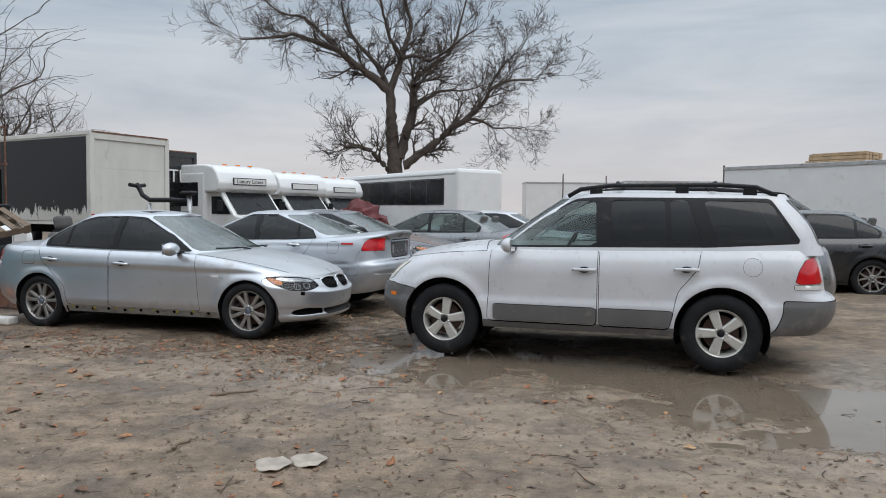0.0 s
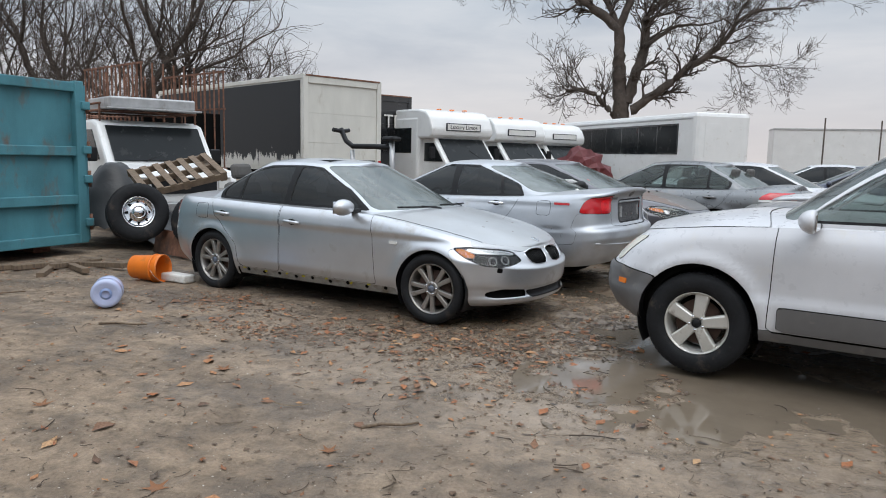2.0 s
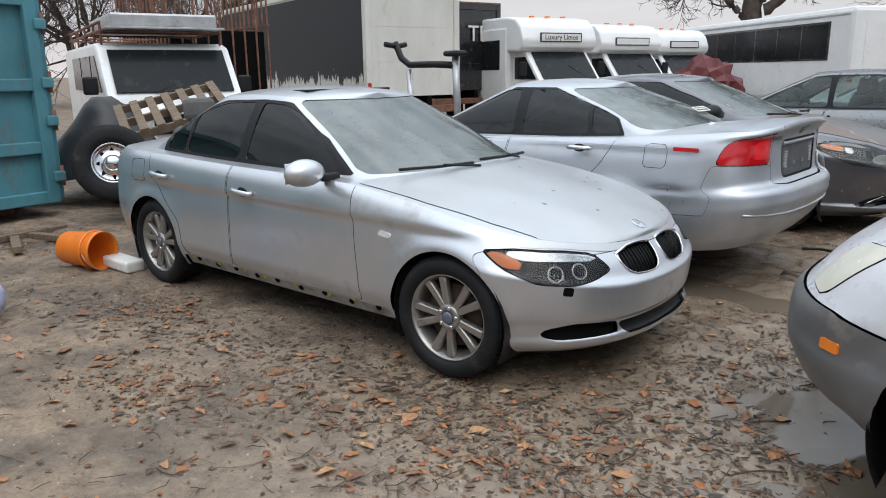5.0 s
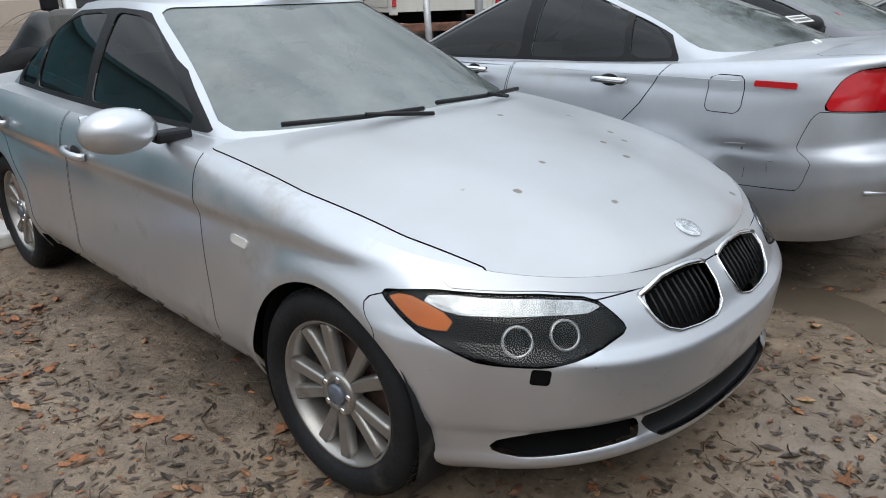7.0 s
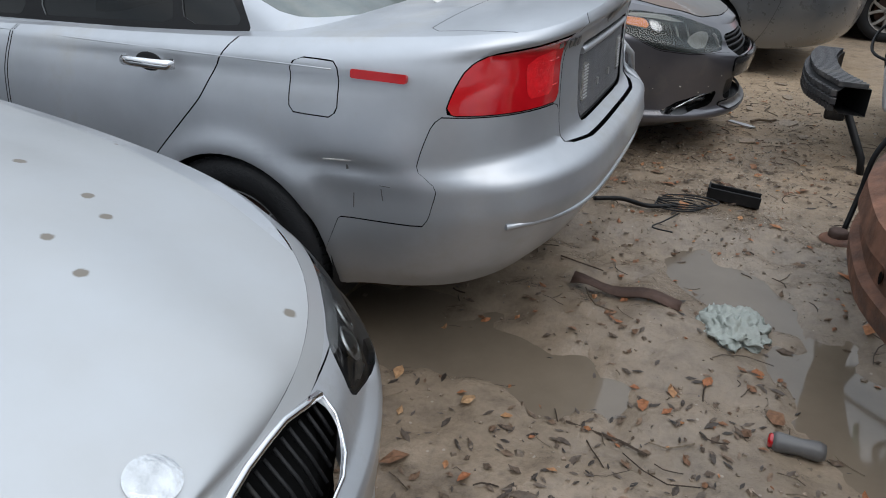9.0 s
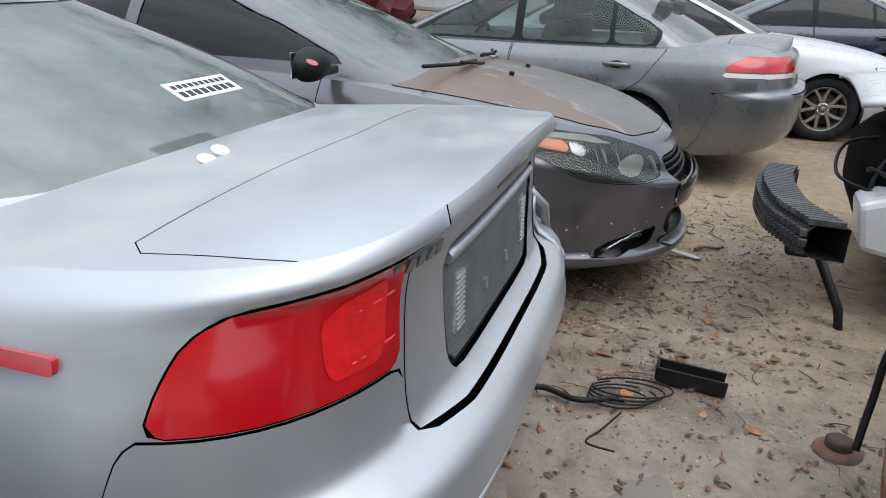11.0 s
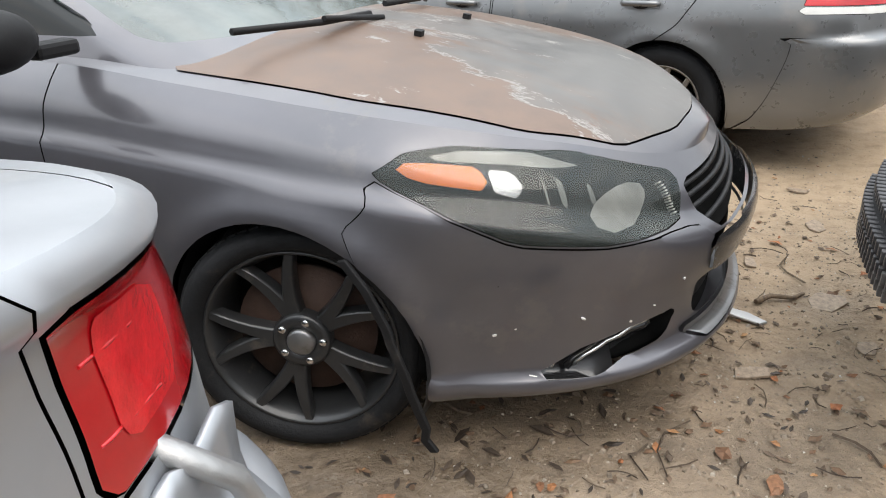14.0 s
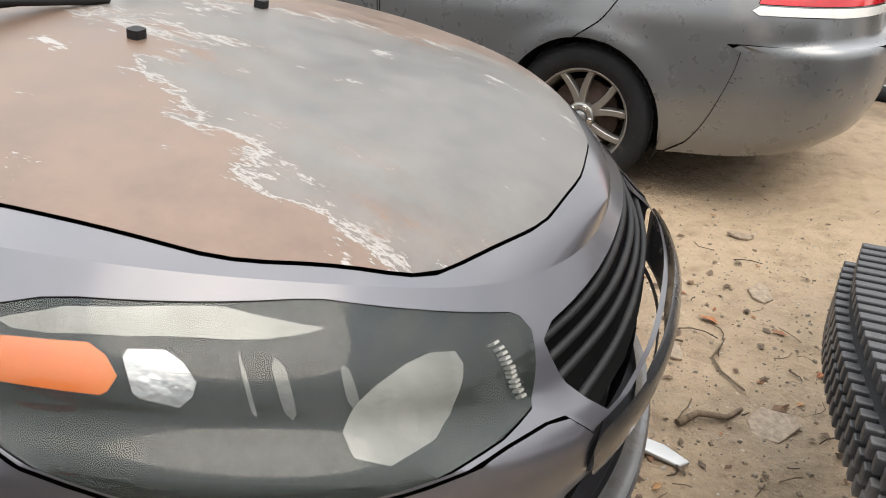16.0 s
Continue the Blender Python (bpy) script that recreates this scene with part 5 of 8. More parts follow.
        k.plate("fog_lamp", "F", sd * 0.715, 0.325, 0.022, 0.045, 0.006, "lamp_chrome", 0.010, 12 * sd, "", -0.020)
    # grille backing: near-black sheet in place of the shaded space behind the slats
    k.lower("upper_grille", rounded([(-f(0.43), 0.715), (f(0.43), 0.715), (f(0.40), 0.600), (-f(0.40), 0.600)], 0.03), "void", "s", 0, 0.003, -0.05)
    for z in (0.625, 0.652, 0.679, 0.702):
        k.strip("grille_slat", "F", [(-0.41 + 0.82 * q / 16, z) for q in range(17)], 0.008, "black", -0.012)
    k.lower("centre_beam", rounded([(-f(0.45), 0.595), (f(0.45), 0.595), (f(0.40), 0.48), (-f(0.40), 0.48)], 0.03), "black_gloss", "s", 0, 0.003, 0.012, "glossy black centre beam")
    k.lower("lower_grille", rounded([(-f(0.43), 0.47), (f(0.43), 0.47), (f(0.38), 0.33), (-f(0.38), 0.33)], 0.03), "black", "s", 0, 0.003, -0.04)
    k.lower("lower_lip", rounded([(-f(0.46), 0.325), (f(0.46), 0.325), (f(0.40), 0.27), (-f(0.40), 0.27)], 0.02), "alloy_grey", "s", 0, 0.003, 0.012, "scuffed silver lower lip")
    k.lower("front_bumper", [(-S(1.63), 0.10), (-S(1.61), 0.55), (-S(1.53), 0.70), (-S(1.645), 0.81), (-S(1.77), 0.731), (-S(1.90), 0.668), (-f(0.70), 0.642), (-f(0.55), 0.638), (-f(0.46), 0.630), (-f(0.40), 0.56), (f(0.40), 0.56), (f(0.46), 0.630), (f(0.55), 0.638), (f(0.70), 0.642), (S(1.90), 0.668), (S(1.77), 0.731), (S(1.645), 0.81), (S(1.53), 0.70), (S(1.61), 0.55), (S(1.63), 0.10)], "dark", "s", 0, 0.003, 0.003, "scraped dark grey front bumper")
    for a_, z_, w_, h_, q_ in ((0.70, 0.455, 0.012, 0.004, -30), (0.60, 0.415, 0.028, 0.006, -35), (0.80, 0.43, 0.010, 0.005, 10), (0.66, 0.50, 0.002, 0.02, 5), (0.55, 0.44, 0.008, 0.003, -20), (0.75, 0.30, 0.02, 0.003, -15), (0.78, 0.445, 0.006, 0.004, 30), (0.50, 0.50, 0.004, 0.006, 0)):
        k.plate("paint_scrape", "F", -a_, z_, w_, h_, 0.0012, "white_plastic", 0.002, q_, "", 0.004)
    # torn arch liner edge dangling in front of the wheel
    edge = [(1.545, -0.905, 0.63), (1.60, -0.915, 0.56), (1.645, -0.915, 0.47), (1.655, -0.915, 0.43), (1.69, -0.905, 0.34), (1.70, -0.905, 0.30), (1.735, -0.90, 0.21), (1.73, -0.90, 0.18), (1.755, -0.895, 0.15)]
    part("torn_liner", prism([(p[0] - 0.012, p[2]) for p in edge] + [(p[0] + 0.010, p[2] + 0.006) for p in edge[::-1]], -0.935, -0.922, "y", 0.003), "black", o, "torn wheel arch liner hanging down")
    k.lower("front_door", rounded([(0.70, 0.25), (0.66, 1.08), (-0.45, 1.1), (-0.45, 0.25)], 0.04), "dark", "x", -1, 0.005)
    k.top("hood", rounded([(0.95, -0.74), (1.03, -0.4), (1.06, 0), (1.03, 0.4), (0.95, 0.74), (1.5, 0.72), (1.88, 0.63), (2.08, 0.48), (2.18, 0.22), (2.20, 0), (2.18, -0.22), (2.08, -0.48), (1.88, -0.63), (1.5, -0.72)], 0.05), "peeling", 0.004, 0.003, "hood with peeling clear coat and rust")
    for sd in (-1, 1):
        k.pane("side_window", rounded([(0.75, 1.07), (0.3, 1.32), (-0.05, 1.38), (-0.42, 1.385), (-0.45, 1.08)], 0.03), "glass_dark", "x", sd)
        k.pane("side_window", rounded([(-0.52, 1.08), (-0.5, 1.385), (-0.85, 1.36), (-1.35, 1.12)], 0.03), "glass_dark", "x", sd)
    k.pane("windscreen", rounded([(-0.69, 1.05), (0.69, 1.05), (0.52, 1.385), (-0.52, 1.385)], 0.04), "glass_dusty", "f", 0, 0.004)
    k.pane("rear_window", rounded([(-0.6, 1.1), (0.6, 1.1), (0.5, 1.36), (-0.5, 1.36)], 0.05), "glass_dark", "r")
    k.finish()
    for y0, y1 in ((0.62, 0.05), (-0.06, -0.64)):
        part("wiper", tube([(1.20 - 0.25 * abs(y0) ** 2.2, y0, 1.062), (1.22 - 0.25 * abs((y0 + y1) / 2) ** 2.2, (y0 + y1) / 2, 1.07), (1.20 - 0.25 * abs(y1) ** 2.2, y1, 1.08)], 0.010, 6), "black", o)
        part("wiper_arm", tube([(1.24 - 0.25 * abs(y0) ** 2.2, y0 * 0.8, 1.05), (1.23 - 0.25 * abs((y0 + y1) / 2) ** 2.2, (y0 + y1) / 2, 1.08)], 0.009, 6), "black", o)
    for y in (-0.2, 0.2):
        k.plate("washer_nozzle", "T", 1.43, y, 0.03, 0.025, 0.014, "black", 0.008, 0, "", 0.006)
    inside_of(o, 0.75, -0.1, 0.6, 0.64, 1)
    mirror(o, 0.72, -0.90, 1.10, "black", -1)
    for ax in (1.35, -1.35):
        for sg in (-1, 1):
            add_wheel(o, ax, sg * 0.855, 0.332, 0.262, "vee", "alloy_black", 18, 0.225, "alloy_grey", 16 if ax > 0 else 0)
    return k


# ---- grey limousine with its tail to the east ----
def grey_sedan(m=None, name="grey_sedan", label="large grey sedan with red and clear tail lamps", paint="grey", group="", dark="glass"):
    c = dict(axles=(1.495, -1.38), arch_r=0.365, arch_z=0.34, af=0.8, ar=0.60, pf=2.4, pr=3.0, flare=0.014, bow=0.03, rows=30, cols=120,
             front=[(0, 2.3), (0.4, 2.42), (0.8, 2.38), (1, 2.25)],
             rear=[(0, -2.45), (0.08, -2.53), (0.3, -2.585), (0.50, -2.60), (0.585, -2.595), (0.62, -2.535), (0.8, -2.52), (0.95, -2.50), (1, -2.44)],
             width=[(0, 0.87), (0.12, 0.91), (0.4, 0.945), (0.7, 0.95), (0.88, 0.92), (1, 0.85)],
             sill=[(-2.6, 0.33), (-1.9, 0.25), (-1, 0.21), (1, 0.21), (2.4, 0.22)],
             shoulder=[(2.42, 0.72), (2.0, 0.84), (1.5, 0.91), (0.8, 0.97), (-1.0, 1.0), (-1.8, 1.025), (-2.6, 1.03)],
             crown=[(2.42, 0.74), (2.0, 0.88), (1.5, 0.97), (0.9, 1.02), (-1.7, 1.07), (-2.2, 1.125), (-2.6, 1.11)],
             house=dict(front=[(0, 1.15), (0.5, 0.7), (1, 0.15)], rear=[(0, -2.05), (0.5, -1.75), (1, -1.25)], width=[(0, 0.80), (0.5, 0.72), (0.9, 0.62), (1, 0.58)],
                        base=[(-2, 0.97), (1, 0.95)], roof=[(1.1, 1.3), (0.1, 1.41), (-0.5, 1.44), (-1.2, 1.40), (-2, 1.25)],
                        top=[(0.2, 1.44), (-0.5, 1.49), (-1.2, 1.45), (-1.6, 1.40)], af=0.38, ar=0.38, pf=2.2, pr=2.2))
    k = Car(name, label, m or heading(-0.41, 18.20, 160.0), c, paint, group)
    o, S, T, r = k.ob, k.S, k.at["T"], k.at["r"]
    for sd in (-1, 1):
        q = lambda pts: [(sd * a, b) for a, b in pts]
        k.lower("reversing_lamp", rounded(q([(T - S(-2.08), 0.888), (r(0.45), 0.888), (r(0.45), 0.850), (T - S(-2.06), 0.850)]), 0.01), "white_lens", "r", 0, 0.002, 0.004)
        k.lower("tail_lamp", rounded(q([(T - S(-2.08), 0.891), (T - S(-2.13), 0.945), (T - S(-2.25), 1.005), (r(0.50), 1.005), (r(0.45), 0.891)]), 0.015), "red_lens", "r", 0, 0.002, 0.004)
    k.lower("rear_bumper", [(-(T - S(-1.86)), 0.10), (-(T - S(-2.0)), 0.74), (T - S(-2.0), 0.74), (T - S(-1.86), 0.10)], paint, "r", 0, 0.004, 0.008)
    for sd in (-1, 1):
        k.lower("rear_door", rounded([(-0.35, 0.25), (-0.35, 1.04), (-1.62, 1.04), (-1.45, 0.78), (-1.13, 0.55), (-1.1, 0.25)], 0.03), paint, "x", sd, 0.006)
        k.lower("front_door", rounded([(-0.342, 0.25), (-0.342, 1.04), (0.85, 1.04), (0.88, 0.25)], 0.03), paint, "x", sd, 0.006)
        k.lower("headlamp", rounded(q([(S(1.95), 0.78), (k.at["f"](0.45), 0.72), (k.at["f"](0.42), 0.60), (S(1.95), 0.64)]), 0.02), "white_lens", "s", 0, 0.004, 0.002)
        k.pane("side_window", rounded([(0.62, 1.01), (0.3, 1.2), (0.0, 1.37), (-0.30, 1.40), (-0.33, 1.02)], 0.03), dark, "x", sd)
        k.pane("side_window", rounded([(-0.40, 1.02), (-0.38, 1.40), (-0.85, 1.405), (-1.10, 1.38), (-1.13, 1.03)], 0.03), dark, "x", sd)
        k.pane("side_window", rounded([(-1.17, 1.03), (-1.14, 1.37), (-1.38, 1.28), (-1.50, 1.12), (-1.46, 1.035)], 0.05), dark, "x", sd)
        k.pane("window_trim", rounded([(0.75, 0.99), (0.3, 1.23), (0.0, 1.39), (-0.30, 1.418), (-0.85, 1.422), (-1.15, 1.395), (-1.42, 1.29), (-1.54, 1.12), (-1.5, 1.01)], 0.05), "black", "x", sd, 0.0)
    k.top("trunk_lid", [(-2.0, -0.6), (-2.0, 0.6), (-2.7, 0.62), (-2.7, -0.62)], paint)
    k.top("hood", [(0.9, -0.8), (0.95, 0), (0.9, 0.8), (1.8, 0.7), (2.2, 0.5), (2.3, 0), (2.2, -0.5), (1.8, -0.7)], paint)
    k.pane("windscreen", rounded([(-0.69, 1.03), (0.69, 1.03), (0.54, 1.40), (-0.54, 1.40)], 0.04), "glass_dusty", "f", 0, 0.004)
    k.pane("rear_window", rounded([(-0.66, 1.06), (0.66, 1.06), (0.52, 1.40), (-0.52, 1.40)], 0.05), "glass_dusty", "r", 0, 0.004)
    k.finish()
    inside_of(o, 0.6, -0.2, 0.58, 0.66, 1)
    mirror(o, 0.62, 0.91, 1.04, paint, 1)
    for x, z in ((-0.15, 0.87), (-1.25, 0.89)):
        handle(o, x, 0.945, z, paint)
    for ax in (1.495, -1.38):
        for sg in (-1, 1):
            add_wheel(o, ax, sg * 0.89, 0.335, 0.225, "twin", "alloy", 10, 0.23, "alloy_grey", 0)
    return k


# ---- white off-roader ----
def white_suv(at=None, name="white_suv", label="white estate car with grey lower cladding and roof rails", paint="white", clad="cladding"):
    c = dict(axles=(1.31, -1.31), arch_r=0.41, arch_z=0.37, af=0.70, ar=0.42, pf=2.4, pr=3.2, flare=0.03, bow=0.03, rows=26,
             front=[(0, 2.02), (0.12, 2.12), (0.35, 2.17), (0.58, 2.16), (0.66, 2.12), (0.85, 2.02), (1, 1.88)],
             rear=[(0, -2.20), (0.1, -2.28), (0.3, -2.33), (0.42, -2.33), (0.48, -2.25), (0.7, -2.22), (1, -2.16)],
             width=[(0, 0.86), (0.1, 0.90), (0.34, 0.915), (0.40, 0.90), (0.7, 0.905), (0.88, 0.885), (1, 0.83)],
             sill=[(-2.34, 0.38), (-1.8, 0.36), (-1, 0.31), (1, 0.31), (1.7, 0.31), (2.2, 0.36)],
             shoulder=[(2.18, 0.86), (1.9, 0.93), (1.5, 1.0), (1.1, 1.04), (0.7, 1.06), (-0.5, 1.08), (-2.34, 1.13)],
             crown=[(2.18, 0.87), (1.9, 0.97), (1.5, 1.07), (1.0, 1.13), (-2.34, 1.14)],
             house=dict(front=[(0, 1.05), (0.5, 0.68), (1, 0.22)], rear=[(0, -2.24), (0.5, -2.14), (1, -1.93)], width=[(0, 0.82), (0.5, 0.76), (0.9, 0.67), (1, 0.63)],
                        base=[(-2.3, 1.08), (1.1, 1.02)], roof=[(1.0, 1.5), (0.25, 1.60), (-0.5, 1.63), (-1.9, 1.60), (-2.3, 1.55)],
                        top=[(0.3, 1.64), (-0.5, 1.675), (-1.9, 1.64)], af=0.38, ar=0.25, pf=2.3, pr=2.6))
    k = Car(name, label, at or heading(2.05, 9.77, 167.6), c, paint)
    o, S, T, r, f = k.ob, k.S, k.at["T"], k.at["r"], k.at["f"]
    for sd in (-1, 1):
        q = lambda pts: [(sd * a, b) for a, b in pts]
        k.lower("headlamp", rounded(q([(S(1.93), 0.925), (f(0.50), 0.90), (f(0.45), 0.73), (S(1.99), 0.715)]), 0.03), "hazy_lens", "s", 0, 0.004, 0.004, "yellowed headlamp")
        k.lower("tail_lamp", rounded(q([(T - S(-1.90), 0.825), (T - S(-1.96), 0.95), (T - S(-2.04), 1.04), (r(0.72), 1.075), (r(0.70), 0.83)]), 0.02), "red_lens", "r", 0, 0.003, 0.006)
        k.lower("reversing_lamp", rounded(q([(T - S(-1.90), 0.822), (r(0.70), 0.825), (r(0.70), 0.775), (T - S(-1.895), 0.775)]), 0.01), "white_lens", "r", 0, 0.003, 0.006)
    k.plate("side_marker", "L", 1.88, 0.585, 0.085, 0.038, 0.014, "orange_lens", 0.008)
    k.lower("front_bumper", [(-S(1.55), 0.05), (-S(1.60), 0.665), (-S(1.9), 0.70), (0, 0.70), (S(1.9), 0.70), (S(1.60), 0.665), (S(1.55), 0.05)], clad, "s", 0, 0.006, 0.008, "grey plastic front bumper")
    k.lower("rear_bumper", [(-(T - S(-1.70)), 0.05), (-(T - S(-1.72)), 0.68), (T - S(-1.72), 0.68), (T - S(-1.70), 0.05)], clad, "r", 0, 0.006, 0.006, "grey plastic rear bumper")
    k.lower("fuel_flap", [(-1.56 + 0.085 * math.cos(a * 0.3927), 0.965 + 0.085 * math.sin(a * 0.3927)) for a in range(16)], paint, "x", 1, 0.003)
    for x0, x1 in ((0.80, -0.20), (-0.215, -0.90)):
        k.lower("door_cladding", rounded([(x0, 0.38), (x0, 0.545), (x1, 0.545), (x1 + (0.04 if x1 < -0.5 else 0), 0.38)], 0.012), clad, "x", 1, 0.004, 0.014)
    k.lower("front_door", rounded([(0.86, 0.37), (0.84, 1.1), (-0.205, 1.15), (-0.205, 0.37)], 0.04), paint, "x", 1, 0.006)
    k.lower("rear_door", rounded([(-0.215, 0.37), (-0.215, 1.15), (-1.14, 1.15), (-1.10, 0.93), (-0.93, 0.72), (-0.86, 0.37)], 0.04), paint, "x", 1, 0.006)
    k.lower("sill_cladding", [(-1.0, 0.2), (-1.0, 0.385), (1.0, 0.385), (1.0, 0.2)], clad, "x", 1, 0.0, 0.01)
    k.top("hood", [(0.88, -0.84), (0.98, -0.3), (0.98, 0.3), (0.88, 0.84), (1.4, 0.80), (1.75, 0.68), (1.93, 0.4), (1.96, 0), (1.93, -0.4), (1.75, -0.68), (1.4, -0.80)], paint, 0.006, 0.004)
    for sd in (-1, 1):
        k.pane("side_window", rounded([(0.72, 1.11), (0.40, 1.36), (0.05, 1.545), (-0.16, 1.56), (-0.18, 1.13)], 0.03), "glass", "x", sd)
        k.pane("side_window", rounded([(-0.32, 1.135), (-0.30, 1.565), (-0.80, 1.57), (-0.83, 1.15)], 0.03), "glass_dark", "x", sd)
        k.pane("side_window", rounded([(-0.87, 1.15), (-0.84, 1.57), (-1.0, 1.57), (-1.14, 1.16)], 0.02), "glass_dark", "x", sd)
        k.pane("side_window", rounded([(-1.27, 1.17), (-1.14, 1.565), (-1.72, 1.555), (-1.92, 1.20)], 0.04), "glass_dark", "x", sd)
        k.pane("window_trim", rounded([(0.84, 1.09), (0.40, 1.39), (0.05, 1.575), (-0.16, 1.592), (-1.72, 1.585), (-1.98, 1.18), (-1.2, 1.13)], 0.03), "black", "x", sd, 0.0)
    k.pane("windscreen", rounded([(-0.72, 1.10), (0.72, 1.10), (0.57, 1.58), (-0.57, 1.58)], 0.04), "glass", "f", 0, 0.004)
    k.pane("rear_window", rounded([(-0.66, 1.16), (0.66, 1.16), (0.56, 1.58), (-0.56, 1.58)], 0.05), "glass_dark", "r", 0, 0.004)
    k.finish()
    inside_of(o, 0.55, -0.15, 0.72, 0.68, 1)
    mirror(o, 0.62, 0.88, 1.12, paint, 1)
    for x, z in ((-0.08, 0.90), (-1.0, 0.93)):
        handle(o, x, 0.912, z, paint, 0, 0.21)
    for sd in (-1, 1):
        bm = tube([(0.12, sd * 0.58, 1.60), (0.0, sd * 0.575, 1.67), (-0.3, sd * 0.575, 1.705), (-1.3, sd * 0.575, 1.71), (-1.6, sd * 0.575, 1.69), (-1.78, sd * 0.57, 1.61)], 0.022, 8)
        for x in (-0.15, -0.95, -1.55):
            box(bm, x - 0.06, x + 0.06, sd * 0.575 - 0.02, sd * 0.575 + 0.02, 1.60, 1.70, 0.012)
        part("roof_rail", bm, "black", o)
    for x in (-0.35, -1.25):
        part("cross_bar", tube([(x, -0.58, 1.70), (x, -0.5, 1.735), (x, 0.5, 1.735), (x, 0.58, 1.70)], 0.02, 8), "black", o)
    for ax in (1.31, -1.31):
        for sg in (-1, 1):
            add_wheel(o, ax, sg * 0.875, 0.355, 0.220, "fat", "alloy_bright", -8 if ax > 0 else 20, 0.235, "black", 0)
    return k

# ---- ground: one sheet to the horizon, with puddles lying in its hollows ----
def soft_noise(x, y, scale, seed):
    g = np.random.RandomState(seed).rand(64, 64)
    u, v = x / scale, y / scale
    i, j = np.floor(u).astype(int), np.floor(v).astype(int)
    a, b = u - i, v - j
    a, b = a * a * (3 - 2 * a), b * b * (3 - 2 * b)
    G = lambda p, q: g[p % 64, q % 64]
    return (G(i, j) * (1 - a) + G(i + 1, j) * a) * (1 - b) + (G(i, j + 1) * (1 - a) + G(i + 1, j + 1) * a) * b - 0.5


# soft wet zones: x, y, length, width, turn, depth
ZONES = [(1.7, 8.75, 2.3, 0.75, -14, 0.062), (3.3, 7.1, 1.5, 0.75, -25, 0.045), (4.6, 7.6, 1.6, 0.9, -15, 0.045), (0.25, 9.9, 0.9, 0.45, -35, 0.040), (0.1, 8.3, 0.9, 0.35, -25, 0.022),
         (0.42, 12.35, 0.26, 0.55, 22, 0.070), (0.66, 11.75, 0.38, 0.34, 0, 0.060), (0.30, 10.5, 0.6, 0.25, -50, 0.042), (-0.55, 12.0, 0.75, 0.28, -10, 0.055), (0.0, 12.9, 0.5, 0.25, -10, 0.030)]
WATER = -0.034


def turned(x, y, hx, hy, turn):
    t = radians(turn)
    return (x - hx) * math.cos(t) + (y - hy) * math.sin(t), -(x - hx) * math.sin(t) + (y - hy) * math.cos(t)


def ground_z(x, y):
    x, y = np.asarray(x, float), np.asarray(y, float)
    near = np.exp(-(((x - 0.0) / 14) ** 4 + ((y - 9) / 16) ** 4))
    z = near * (0.035 * soft_noise(x, y, 1.3, 1) + 0.020 * soft_noise(x, y, 0.37, 2) + 0.018 * soft_noise(x, y, 0.14, 3) + 0.012 * soft_noise(x + 0.3 * y, y, 0.085, 4))
    wet = np.zeros_like(z)
    for hx, hy, a, b, turn, dep in ZONES:
        u, v = turned(x, y, hx, hy, turn)
        q = np.exp(-((u / a) ** 2 + (v / b) ** 2) ** 1.3)
        z -= dep * q
        wet = np.maximum(wet, np.exp(-((u / (a * 1.6)) ** 2 + (v / (b * 1.8)) ** 2)))
    # trodden islands and ragged shores where it is wet
    z += wet * (0.040 * soft_noise(x, y, 0.46, 7) + 0.030 * soft_noise(x, y, 0.19, 8) + 0.016 * soft_noise(x, y, 0.08, 9))
    # churned ruts beside the parked rows
    rough = np.exp(-(((x + 0.1) / 1.5) ** 2)) * np.exp(-(((y - 11.3) / 3.6) ** 4))
    z += rough * (0.03 * soft_noise(x, y, 0.21, 5) + 0.02 * soft_noise(x, y, 0.09, 6))
    # shallow tyre tracks across the open lot
    for off in (-0.75, 0.75):
        d = (x + 0.45) * 0.94 + (y - 5.5) * 0.34 - off + 0.25 * np.sin(y * 0.5)
        z -= near * 0.016 * np.exp(-(d / 0.13) ** 2)
    z += 0.35 * np.exp(-(((x - 11) / 5) ** 2 + ((y - 20) / 7) ** 2))
    return z, np.clip(wet + 0.55 * rough, 0, 1)


def axis(lo, hi, step, far):
    mid = np.arange(lo, hi + step / 2, step)
    grow = np.cumsum(step * 1.22 ** np.arange(1, 60))
    return np.concatenate([lo - grow[grow < far][::-1], mid, hi + grow[grow < far]])


